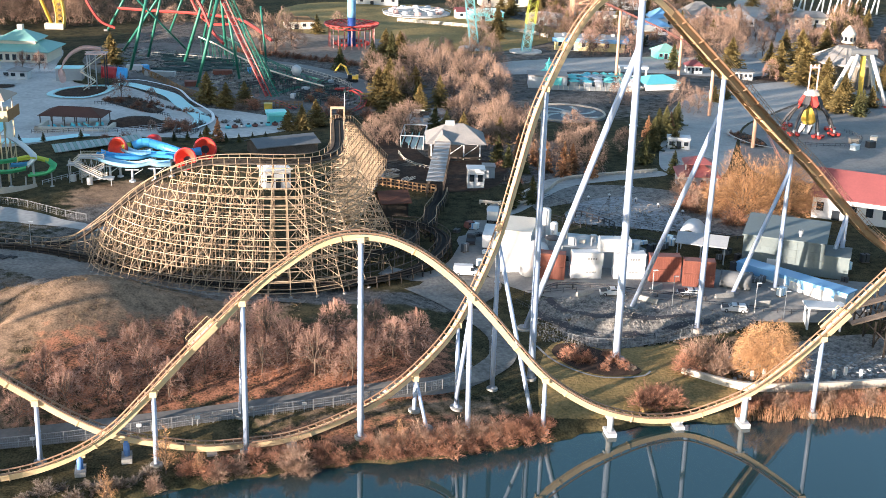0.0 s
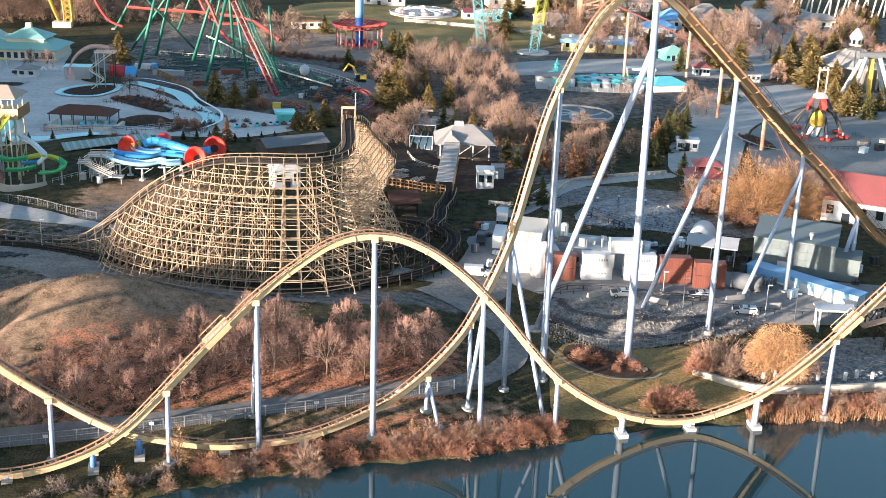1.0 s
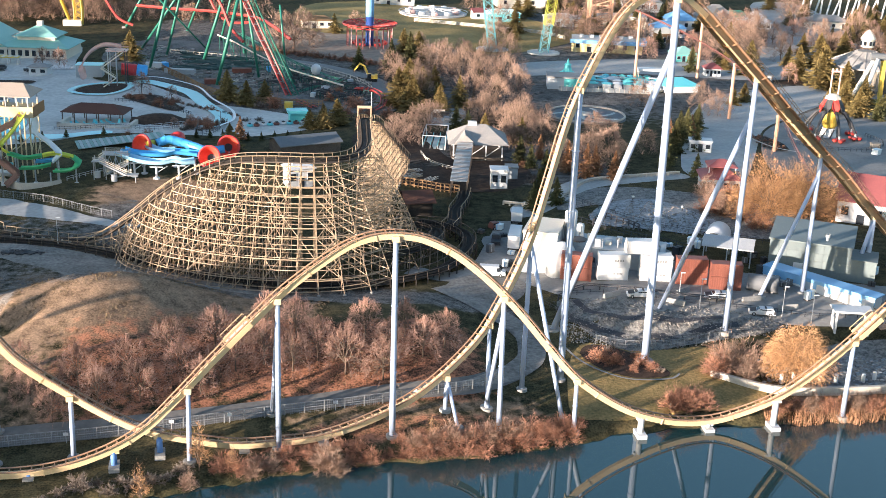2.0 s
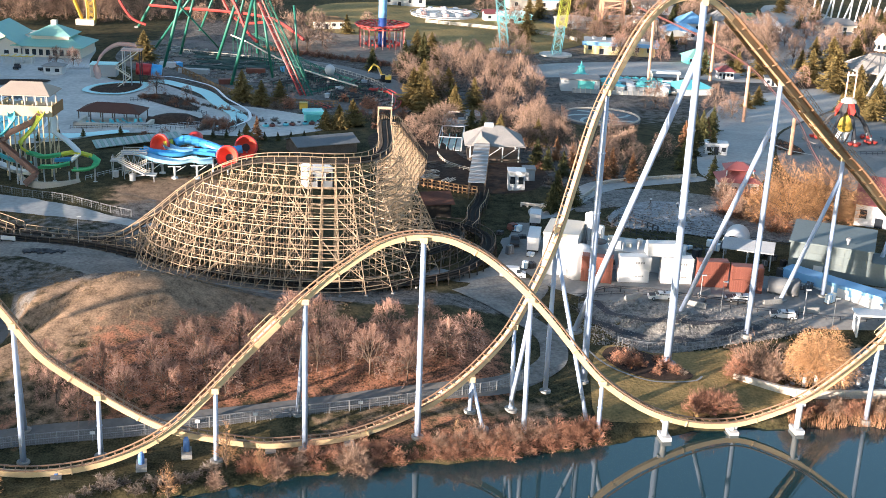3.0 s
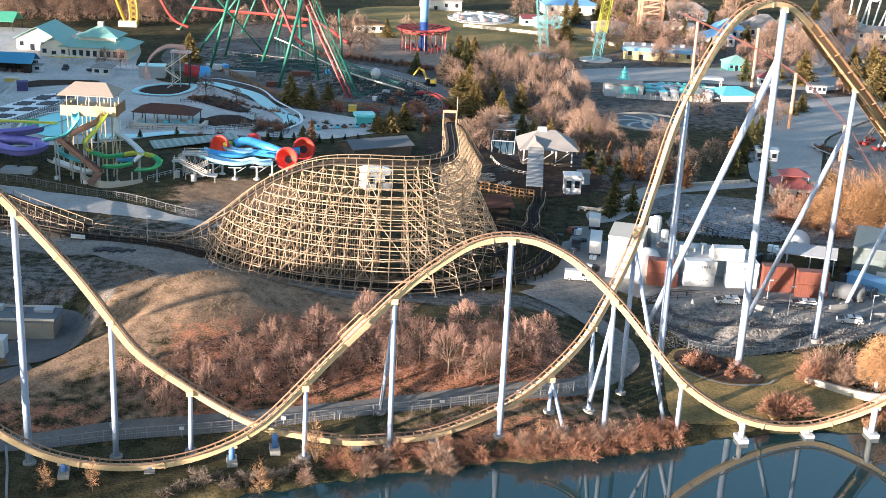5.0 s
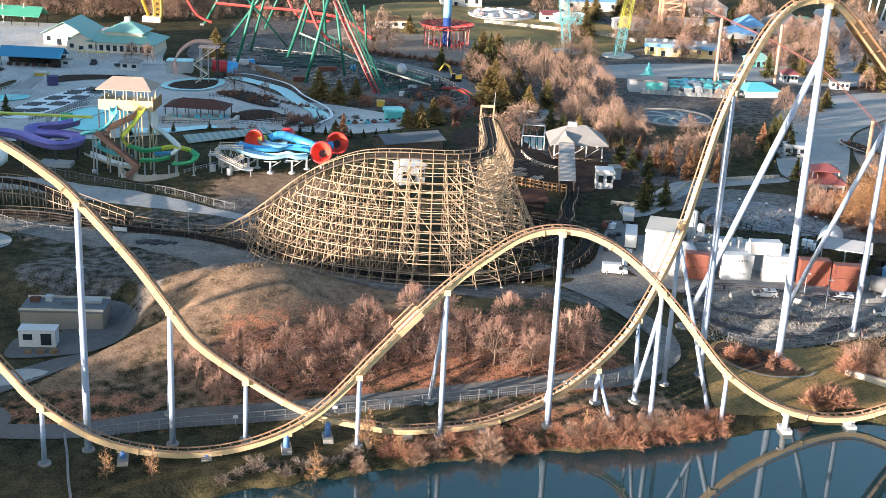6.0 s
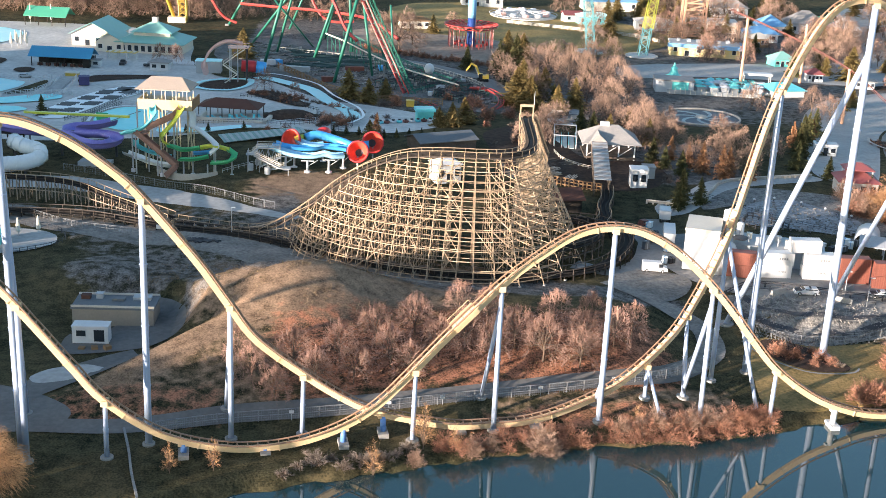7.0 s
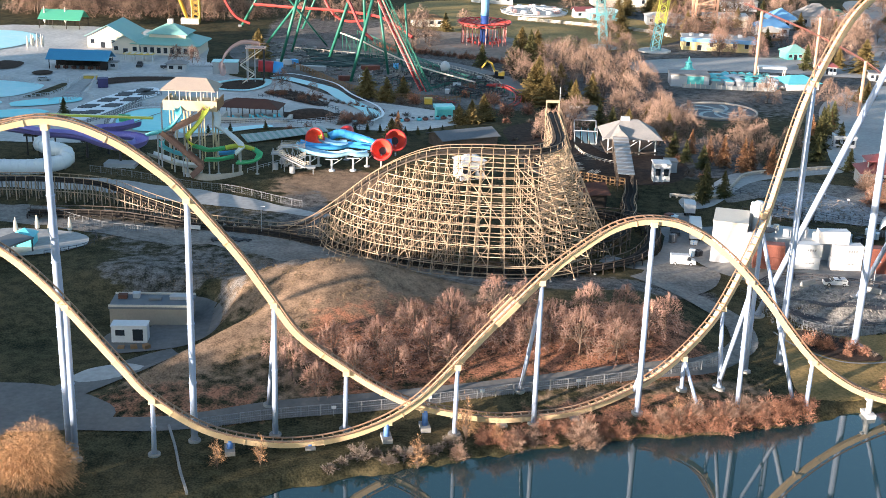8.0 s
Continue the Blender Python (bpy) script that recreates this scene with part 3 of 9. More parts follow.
def brake_box(at, ahead, label):
    """A brake with walkways on both sides of the track."""
    d = Vector(ahead).normalized()
    s = Vector((d.y, -d.x, 0)).normalized()
    u = s.cross(d)
    root = new("trim_brake")
    root.matrix_basis = Matrix(((s.x, d.x, u.x, at[0]), (s.y, d.y, u.y, at[1]), (s.z, d.z, u.z, at[2]), (0, 0, 0, 1)))
    tagged(root, label, "brake")
    for side in (-1, 1):
        part("walkway", Mesh().box(side * .95, 0, -0.35, 0.6, 4.6, 0.1), "yellow_steel", root)
        part("side_panel", Mesh().box(side * 1.25, 0, -0.7, 0.08, 4.6, 0.8), "yellow_steel", root)
        rl = Mesh()
        for y in (-2.2, -0.9, 0.9, 2.2):
            rl.beam((side * 1.25, y, 0.4), (side * 1.25, y, 0.75), 0.07)
        rl.beam((side * 1.25, -2.2, 0.75), (side * 1.25, 2.2, 0.75), 0.07)
        part("handrail", rl, "yellow_steel", root)
    part("brake_fin", Mesh().box(0, 0, -0.3, 0.5, 4.0, 0.25), "grey_metal", root)


brake_box((-20.5, 160.6, 20.7), (5.7, 1.7, 5.5), "yellow steel trim brake housing on the rising track")
brake_box((77.6, 173.3, 16.7), (5, 0.8, 4.7), "yellow steel trim brake housing above the bank")


# ---- the wooden coaster ----
def wooden_coaster():
    """A curved trestle of battered bents that carries the first drop, its lift and the low runs."""
    root = thing("wooden_coaster", -20, 235, terrain(-20, 235), "big weathered timber roller coaster trestle with a curved top track", "roller coaster")
    off = root.matrix_basis.translation.copy()
    posts, braces, ledgers = [], [], []
    top = spline([(-78, 253.5, 4.4), (-66, 250.6, 4.0), (-60.8, 248, 4.6), (-55, 245, 7), (-48.4, 242, 12.3), (-41.5, 239.3, 18.6), (-35, 237, 23), (-28, 234.9, 25.9), (-20, 233, 26.9), (-12, 232.2, 27),
                  (-6.5, 233.7, 26.9), (-3, 237.5, 26.9), (-1.4, 242.5, 27.3), (-1.2, 248, 28.1), (-1.3, 253, 29.1), (-1.2, 257, 29.5), (1, 266, 27.4), (4.2, 280, 20.8), (8, 296, 13), (10.5, 306, 8.3)], 2.2)
    fr = frames_along(top)
    step_z, grid = 1.72, []
    for i, (p, d, s, u) in enumerate(fr):
        n = Vector((s.x, s.y, 0)).normalized()
        g = terrain(p.x, p.y)
        h = p.z - g - 0.7
        turnward = ss(-58, -44, p.x) * (1 - ss(252, 262, p.y))
        run = (0.44 * h + max(0, -n.y) * ss(3, 9, h) * (6.5 - 0.1 * h)) * turnward + 0.05 * h
        rows_n = 1 + int(round(run / 2.9)) if h > 3 else 1
        cols = []
        for side in (-1.1, 1.1):
            a = p + n * side
            lean = 0.02 * h * (1 if side > 0 else -1)
            cols.append((Vector((a.x + n.x * lean, a.y + n.y * lean, 0)), Vector((a.x, a.y, p.z - 0.7))))
        for k in range(1, rows_n + 1):
            f = k / rows_n
            a = p + n * (1.1 + run * f)
            q = p + n * 1.15 if k == rows_n else a
            cols.append((Vector((a.x, a.y, 0)), Vector((q.x, q.y, p.z - 0.7 if k == rows_n else g + h * (1 - f) * 0.98))))
        for b, q in cols:
            b.z = terrain(b.x, b.y)
        if p.x > -6 and 234 < p.y < 262 and i % 2:
            continue
        grid.append((cols, h, g, p, n))

    def at_height(leg, z):
        b, q = leg
        return b + (q - b) * ((z - b.z) / max(0.1, q.z - b.z)) if b.z - 0.1 <= z <= q.z + 0.05 else None

    heights = [3.4 + step_z * k for k in range(16)]
    for i, (cols, h, g, p, n) in enumerate(grid):
        posts += cols
        # ties across the bent, and sway braces from tie to tie
        for k, z in enumerate(heights):
            row = [v for v in (at_height(leg, z) for leg in cols) if v]
            if len(row) > 1:
                far = max(row[1:], key=lambda v: (v - row[0]).length)
                ledgers.append((row[0], far))
                if h > 4 and k % 3 == i % 3:
                    up = [v for v in (at_height(leg, z + 2 * step_z) for leg in cols) if v]
                    if len(up) > 1:
                        far_up = max(up[1:], key=lambda v: (v - up[0]).length)
                        braces.append((row[0], far_up) if (i + k) % 2 else (far, up[0]))
    # ledgers from bent to bent, at the same heights all along the trestle
    for i in range(len(grid) - 1):
        (ca, ha, ga, pa, na), (cb, hb, gb, pb, nb) = grid[i], grid[i + 1]
        for z in heights:
            ra = [v for v in (at_height(leg, z) for leg in ca) if v]
            rb = [v for v in (at_height(leg, z) for leg in cb) if v]
            if not ra or not rb:
                continue
            pairs = [(ra[-1], rb[-1]), (ra[0], rb[0])]
            if len(ra) > 3 and len(rb) > 3:
                pairs.append((ra[-2], rb[-2]))
            for a, b in pairs:
                if (a - b).length < 8:
                    ledgers.append((a, b))
        # cross braces on the outer face, in every third bay
        if i % 3 == 0 and min(ha, hb) > 3:
            for k in range(0, 15, 2):
                lo_a, lo_b = at_height(ca[-1], heights[k]), at_height(cb[-1], heights[k])
                hi_a, hi_b = (at_height(c[-1], heights[k] + 2 * step_z) for c in (ca, cb))
                if lo_a and hi_b:
                    braces.append((lo_a, hi_b))
                if lo_b and hi_a:
                    braces.append((lo_b, hi_a))
    # long raking braces over the outer face
    for i in range(3, len(grid) - 12, 5):
        b0, q0 = grid[i][0][-1]
        for step, lo, hi in ((7, 0.05, 0.62), (-5, 0.25, 0.9), (8, 0.3, 0.98)):
            b1, q1 = grid[max(0, min(i + step, len(grid) - 1))][0][-1]
            if (b1 - b0).length < 24:
                braces.append((b0 + (q0 - b0) * lo, b1 + (q1 - b1) * hi))
    for name, items, w, hgt, mat in (("post", posts, 0.13, 0.13, "wood_new"), ("ledger", ledgers, 0.07, 0.17, "wood_new"), ("sway_brace", braces, 0.07, 0.13, "wood_new")):
        items.sort(key=lambda e: (e[0].y + e[1].y))
        for a, b in items[:300]:
            m = Mesh().beam(Vector((0, 0, 0)), b - a, w, hgt)
            ob = part(name, m, mat, root)
            ob.location = a - off
        if len(items) > 300:
            m = Mesh()
            for a, b in items[300:]:
                m.beam(a - off, b - off, w, hgt)
            tagged(part(name + "s_behind", m, mat, root), kind="stuff")
    foot = Mesh().lathe(0, 0, [(.34, -.2), (.34, .25), (.24, .3)], 10).data("footing", "concrete")
    for cols, h, g, p, n in grid:
        for b, q in cols[-1:]:
            ob = part("footing", foot, None, root)
            ob.location = b - off
    track_deck(root, off, fr)
    # gate over the crest
    gp = Mesh()
    for sx in (-1.4, 1.4):
        gp.beam((-1.2 + sx - off.x, 255.5 - off.y, 27 - off.z), (-1.2 + sx - off.x, 255.5 - off.y, 32.5 - off.z), 0.28)
    gp.beam((-2.75 - off.x, 255.5 - off.y, 32.4 - off.z), (0.35 - off.x, 255.5 - off.y, 32.4 - off.z), 0.3, 0.55)
    part("crest_gate", gp, "wood_new", root, "plain timber gate over the lift crest")
    part("flag_pole", Mesh().tube([(0.3 - off.x, 255.5 - off.y, 32.4 - off.z), (0.3 - off.x, 255.5 - off.y, 35.6 - off.z)], 0.06, 6), "white_paint", root)


def track_deck(root, off, fr, rails="rail_steel", deck="wood_old", hand="wood_new", rail_side=True):
    """Ties, laminated rails, walkways and handrails of a wooden track."""
    strip = Mesh()
    for p, d, s, u in fr:
        for a, b in ((-1.45, -0.42), (1.45, -0.42), (1.45, -0.62), (-1.45, -0.62)):
            strip.v.append(tuple(p + s * a + u * b - off))
    for i in range(len(fr) - 1):
        for j in range(4):
            a, b = i * 4 + j, i * 4 + (j + 1) % 4
            strip.f.append((a, b, b + 4, a + 4))
    part("track_bed", strip, deck, root, "weathered timber track bed")
    for side in (-1, 1):
        part("rail", Mesh().tube([p + s * side * 0.6 + u * -0.2 - off for p, d, s, u in fr], 0.2, 4), "wood_dark", root)
        h = Mesh()
        h.tube([p + s * side * 1.4 + Vector((0, 0, 0.75)) - off for p, d, s, u in fr], 0.09, 4)
        for p, d, s, u in fr:
            h.beam(p + s * side * 1.4 + Vector((0, 0, -0.5)) - off, p + s * side * 1.4 + Vector((0, 0, 0.8)) - off, 0.12)
        part("handrail", h, hand, root)


def low_run(name, ctrl, label, step=2.6, mat="wood_old", hand="wood_old"):
    """A low stretch of wooden track on short bents."""
    line = spline(ctrl, step)
    fr = frames_along(line)
    mid = line[len(line) // 2]
    root = thing(name, mid.x, mid.y, terrain(mid.x, mid.y), label, "roller coaster")
    off = root.matrix_basis.translation.copy()
    prev = None
    for p, d, s, u in fr:
        ends = []
        for side in (-1.6, 0, 1.6):
            a = p + s * side
            g = terrain(a.x, a.y)
            if a.z - g > 0.8:
                ob = part("post", Mesh().beam((0, 0, -0.2), (0, 0, a.z - g - 0.5), 0.22), mat, root)
                ob.location = Vector((a.x, a.y, g)) - off
            ends.append(Vector((a.x, a.y, g)))
        if p.z - ends[0].z > 2.2:
            part("sway_brace", Mesh().beam(ends[0] - off, p + s * 1.6 - Vector((0, 0, 0.6)) - off, 0.1, 0.2), mat, root)
            if prev is not None:
                part("ledger", Mesh().beam(prev, (ends[2] + p + s * 1.6) / 2 - off, 0.1, 0.22), mat, root)
            prev = (ends[2] + p + s * 1.6) / 2 - off
        else:
            prev = None
    track_deck(root, off, fr, deck="wood_dark", hand=hand)


wooden_coaster()
low_run("wooden_coaster_run", [(-175, 276, 7), (-140, 273, 7.6), (-118.5, 270.7, 8.6), (-103.6, 267.9, 8.4), (-93.8, 263, 6.8), (-79, 254, 5)], "low timber coaster track with a gentle hump on short bents", step=2.2, mat="wood_mid", hand="wood_new")
# near-black wood: a dark track, plus the trestle's shade put into its colour
low_run("wooden_coaster_run", [(-118, 258, 4.5), (-98, 257, 4.6), (-78, 249.5, 4.4), (-64, 245.5, 4.6), (-52, 239, 4.9), (-42, 232.5, 5.2), (-33.5, 227, 5.5), (-21.5, 222.6, 5.4), (-9, 221.6, 5.2), (3, 223.4, 5.2), (14, 229.8, 5.4), (20.2, 240, 6), (21.4, 250, 6), (17, 258.5, 5.6), (9, 262, 5.2)], "dark timber coaster track curving low round the foot of the trestle, with shade in its colour", mat="wood_dark")
low_run("wooden_coaster_run", [(2, 231, 7.6), (8, 234, 8), (13.2, 240, 8), (14.6, 248, 7.6), (11, 254, 7), (4, 257, 6.4)], "dark timber coaster track looping inside the lower bend")


# ---- roads, paths and paved ground ----
ribbon("road_1", [(-140, 150), (-112, 157), (-88.9, 160.9), (-72, 161.1), (-55.8, 164.8), (-38.5, 167.3), (-20.5, 171), (-1.8, 175.1), (13.4, 178.3), (21.8, 184.9), (27.2, 192), (28.3, 199.5), (25.6, 208), (19.8, 215.9), (13.8, 223.9)], 4.4, "road_grey", 0.16, label="grey asphalt service road along the bank", category="road")
ribbon("road_6", [(8, 232.5), (14, 229.5), (19, 231), (24, 238), (27.5, 249), (33, 268)], 5.0, "path_paving", label="pale worn lane between the trestle and the yard", category="road", dz=.12)
patch("road_8", [(-128, 149), (-96, 158.3), (-82, 159.6), (-79, 165), (-86, 172), (-97, 176), (-128, 173)], "road_grey", .17, 3.0, label="wide worn junction of grey asphalt", category="road")
ribbon("road_2", [(-150, 263), (-118, 259), (-100, 253), (-84, 246.5), (-72, 243), (-59, 235), (-46, 229), (-33, 222), (-20, 216.5), (-6, 213)], 12.5, "track_dirt", label="broad muddy grey track beside the wooden coaster", category="road", dz=0.1, worn=0.3, end=0.25)
ribbon("road_3", [(-150, 284), (-110, 282), (-93, 277.5), (-75, 269.5), (-60, 262), (-50, 258.5)], 9.5, "pale_paving", label="pale worn path below the pool deck", category="path", dz=0.1, worn=0.25, end=0.3)
patch("pavement_1", [(28, 232), (40, 214), (60, 207), (84, 203), (120, 206), (120, 216), (92, 222), (70, 228), (60, 246), (34, 256), (24, 258)], "path_paving", 0.1, label="pale concrete yard round the containers", category="pavement")
patch("pavement_2", [(58, 276), (64, 258), (88, 246), (112, 250), (100, 272), (84, 285), (66, 292), (52, 288), (46, 278), (44, 268)], "gravel", 0.1, label="grey gravel yard", category="gravel")
patch("pavement_3", [(92, 294), (100, 300), (112, 330), (128, 372), (150, 400), (190, 440), (170, 452), (130, 430), (112, 400), (100, 360), (90, 330), (84, 306)], "pale_paving", 0.1, label="pale midway paving", category="pavement")
patch("pavement_4", [(60, 455), (100, 470), (160, 455), (190, 470), (240, 560), (260, 700), (225, 700), (200, 570), (160, 500), (110, 500), (60, 485)], "pale_paving", 0.1, label="pale midway paving", category="pavement")
patch("pavement_10", [(108, 296), (150, 286), (188, 300), (222, 392), (214, 432), (188, 436), (150, 398), (128, 370), (113, 330)], "path_paving", 0.07, label="grey midway paving round the spinning ride", category="pavement")
ribbon("road_7", [(13.8, 224), (20, 216), (25.8, 208), (28.2, 199.5), (27, 192), (22.4, 185.4), (15, 179.5), (8, 177.2)], 5.0, "track_dirt", 0.2, label="muddy track bending up to the yard", category="road", worn=0.2, end=0.1)
patch("road_9", [(13, 221), (17, 229), (22, 232), (29, 231), (32, 226), (29, 219), (24, 214.5), (19, 216)], "track_dirt", .24, 2.0, label="worn muddy corner before the yard", category="road")
patch("gravel_slope", [(35, 212), (40, 200), (46, 194.5), (60, 198.5), (72, 201), (78, 205), (60, 207.5), (44, 213), (36, 218)], "gravel", 0.12, cell=2.0, label="heaps of pale gravel below the yard", category="gravel")
patch("mulch_bed", [(36, 194.3), (38.5, 188.4), (43.2, 184.8), (49.7, 185), (51, 187), (47.5, 193), (44, 196), (39.8, 198), (37.6, 197.6)], "mulch", 0.2, cell=2.0, label="dark planting bed by the column", category="bed")


# ---- trees ----
def fan_tree(seed, height, radius, stem=0.2, limbs=9, forks=6, sprays=6, twigs=8, tip=0.8, width=0.026, uneven=0.3, trunk_r=0.017):
    """A bare broadleaf tree: limbs fan out from the trunk, fork twice and end in sprays of twigs on an uneven dome."""
    rnd = random.Random(seed)
    wood, crown = Mesh(), Mesh()
    h0 = height * stem
    r0 = height * trunk_r

    def dome(a, e, k):
        lump = 1 + uneven * noise.noise((math.cos(a) * math.cos(e) * 1.7 + seed, math.sin(a) * math.cos(e) * 1.7, math.sin(e) * 1.7))
        k *= lump
        return Vector((math.cos(a) * math.cos(e) * radius * k, math.sin(a) * math.cos(e) * radius * k, h0 * 0.9 + math.sin(e) * (height - h0 * 0.9 - tip * 0.3) * k))

    wood.tube([(0, 0, -0.3), (rnd.uniform(-.1, .1), rnd.uniform(-.1, .1), h0), (0, 0, h0 * 1.5)], r0, 7, r0 * 0.7)
    for i in range(limbs):
        a, e = 2.4 * i + rnd.uniform(-0.3, 0.3), radians(-4 + 84 * ((i + rnd.random()) / limbs) ** 1.15)
        start, end = Vector((0, 0, h0 * rnd.uniform(0.8, 1.4))), dome(a, e, 0.6)
        mid = start.lerp(end, 0.5) + Vector((0, 0, 0.08 * height * math.cos(e)))
        wood.tube([start, mid, end], r0 * 0.5, 4, r0 * 0.22, cap=False)
        for _ in range(forks):
            if rnd.random() < 0.1:
                continue
            t = rnd.uniform(0.25, 1)
            q = start.lerp(mid, 2 * t) if t < 0.5 else mid.lerp(end, 2 * t - 1)
            a1, e1 = a + rnd.gauss(0, 0.42), max(radians(-14), min(radians(89), e + rnd.gauss(0, 0.3)))
            q1 = dome(a1, e1, rnd.uniform(0.66, 0.84))
            bend = q.lerp(q1, 0.5) + Vector((rnd.uniform(-.1, .1), rnd.uniform(-.1, .1), rnd.uniform(0, .12))) * radius
            wood.tube([q, bend, q1], r0 * 0.2, 3, r0 * 0.1, cap=False)
            for _ in range(sprays):
                t = rnd.uniform(0.2, 1)
                b = bend.lerp(q1, t)
                a2, e2 = a1 + rnd.gauss(0, 0.2), max(radians(-18), min(radians(89), e1 + rnd.gauss(0, 0.17)))
                b1 = dome(a2, e2, rnd.uniform(0.82, 1.0))
                crown.tube([b, b1], width * 0.9, 3, width * 0.45, cap=False)
                out = (b1 - b).normalized()
                for _ in range(twigs):
                    c = b.lerp(b1, rnd.uniform(0.25, 1))
                    d = (out + Vector((rnd.uniform(-1, 1), rnd.uniform(-1, 1), rnd.uniform(-0.9, 0.9))) * 0.9).normalized()
                    w = d.cross(Vector((rnd.uniform(-1, 1), rnd.uniform(-1, 1), rnd.uniform(-1, 1)))).normalized() * width * rnd.uniform(0.6, 1.2)
                    crown.add([c - w, c + w, c + d * tip * rnd.uniform(0.45, 1.1)], [(0, 1, 2)])
    return wood, crown


def conifer(seed, height, radius, dense=60):
    """A spruce: a straight trunk, and whorls of drooping boughs."""
    rnd = random.Random(seed)
    wood, crown = Mesh(), Mesh()
    wood.tube([(0, 0, -0.2), (0, 0, height * 0.5), (0, 0, height * 0.97)], height * 0.018, 6, 0.03)
    for i in range(dense * 3):
        f = 1 - (i + rnd.random()) / (dense * 3)
        f = f ** 1.15
        z = height * (0.07 + 0.9 * (1 - f))
        r = radius * f * rnd.uniform(0.65, 1.12) + 0.15
        a = rnd.uniform(0, 2 * math.pi)
        d = Vector((math.cos(a), math.sin(a), rnd.uniform(-0.45, 0.05)))
        p = Vector((0, 0, z))
        s = Vector((-math.sin(a), math.cos(a), 0))
        for j in range(7):
            t = (j + 1) / 7
            q = p + d * r * t
            w = r * 0.36 * (1.15 - t) + 0.12
            dz = rnd.uniform(-0.35, 0.3)
            crown.add([q - d * r * 0.16, q + s * w * rnd.uniform(0.6, 1.2) + Vector((0, 0, dz)), q + d * r * 0.12 + Vector((0, 0, rnd.uniform(-0.1, 0.25)))], [(0, 1, 2)])
            crown.add([q - d * r * 0.16, q + d * r * 0.12, q - s * w * rnd.uniform(0.6, 1.2) + Vector((0, 0, rnd.uniform(-0.35, 0.3)))], [(0, 1, 2)])
    return wood, crown


def round_tree(seed, height, radius, stem=0.2, limbs=16, twigs=6500, tip=1.0, width=0.02, uneven=0.3, droop=0.0, trunk_r=0.019, shell=0.0, low=-12):
    """A bare tree or bush with a rounded crown: limbs fan out to a dome, and fine twigs point outwards."""
    rnd = random.Random(seed)
    wood, crown, subs = Mesh(), Mesh(), []
    h0 = height * stem
    if stem:
        wood.tube([(0, 0, -0.2), (0, 0, h0 * 0.6), (0, 0, h0 * 1.15)], height * trunk_r, 7, height * trunk_r * 0.7)
    for i in range(limbs):
        a, e = 2.4 * i + rnd.uniform(-0.4, 0.4), radians(rnd.uniform(4, 88))
        k = rnd.uniform(1 - uneven, 1)
        end = Vector((math.cos(a) * math.cos(e) * radius * k, math.sin(a) * math.cos(e) * radius * k, h0 + math.sin(e) * (height - h0 - tip * 0.5) * k))
        start = Vector((0, 0, h0 * rnd.uniform(0.75, 1.1))) if stem else Vector((math.cos(a) * radius * 0.25 * rnd.random(), math.sin(a) * radius * 0.25 * rnd.random(), -0.1))
        mid = start.lerp(end, 0.5) + Vector((rnd.uniform(-0.1, 0.1) * radius, rnd.uniform(-0.1, 0.1) * radius, 0.12 * height * math.cos(e)))
        pts = [start.lerp(mid, 2 * t).lerp(mid.lerp(end, max(0, 2 * t - 1)), t) if t < 0.5 else mid.lerp(end, 2 * t - 1) for t in (0, 0.25, 0.5, 0.75, 1)]
        wood.tube(pts, height * trunk_r * 0.42 if stem else 0.03, 4, 0.015, cap=False)
        for _ in range(9):
            t = rnd.uniform(0.3, 1)
            q = pts[min(3, int(t * 4))].lerp(pts[min(4, int(t * 4) + 1)], t * 4 - min(3, int(t * 4)))
            o = (Vector((q.x / radius, q.y / radius, (q.z - h0 * 0.7) / height)) + Vector((rnd.uniform(-1, 1), rnd.uniform(-1, 1), rnd.uniform(-0.7, 0.8))) * 0.75).normalized()
            ln = radius * rnd.uniform(0.18, 0.4)
            wood.tube([q, q + o * ln], 0.025, 3, 0.01, cap=False)
            subs.append((q, o, ln))
    done = 0
    while done < twigs:
        done += 1
        if rnd.random() < shell:
            a, e = rnd.uniform(0, 2 * math.pi), math.asin(rnd.uniform(math.sin(radians(low)), 1))
            k = rnd.random() ** 0.45
            lump = 1 + uneven * 0.8 * noise.noise((math.cos(a) * math.cos(e) * 2.6, math.sin(a) * math.cos(e) * 2.6, math.sin(e) * 2.6 + seed))
            k *= lump
            p = Vector((math.cos(a) * math.cos(e) * radius * k, math.sin(a) * math.cos(e) * radius * k, h0 + radius * 0.25 * (stem > 0) + math.sin(e) * (height - h0 - radius * 0.25 * (stem > 0)) * k))
            if p.z < 0.15 or noise.noise((p.x * 1.1, p.y * 1.1, p.z * 1.1 + seed)) < -0.16:
                continue
            o = Vector((p.x / radius, p.y / radius, (p.z - h0) / height + 0.25))
            o = o.normalized() if o.length > 0.01 else Vector((0, 0, 1))
        else:
            q, o, ln = rnd.choice(subs)
            p = q + o * ln * rnd.uniform(0.1, 1.0)
        out = Vector((p.x / radius, p.y / radius, (p.z - h0 * 0.6) / height)).normalized()
        d = (o * 0.6 + out * 0.7 + Vector((rnd.uniform(-1, 1), rnd.uniform(-1, 1), rnd.uniform(-1, 1) - droop)) * 0.7).normalized()
        w = d.cross(Vector((rnd.uniform(-1, 1), rnd.uniform(-1, 1), rnd.uniform(-1, 1)))).normalized() * width * rnd.uniform(0.7, 1.4)
        ln = tip * rnd.uniform(0.4, 1.15)
        crown.add([p - w, p + w, p + d * ln - Vector((0, 0, droop * ln * 0.4))], [(0, 1, 2)])
    return wood, crown


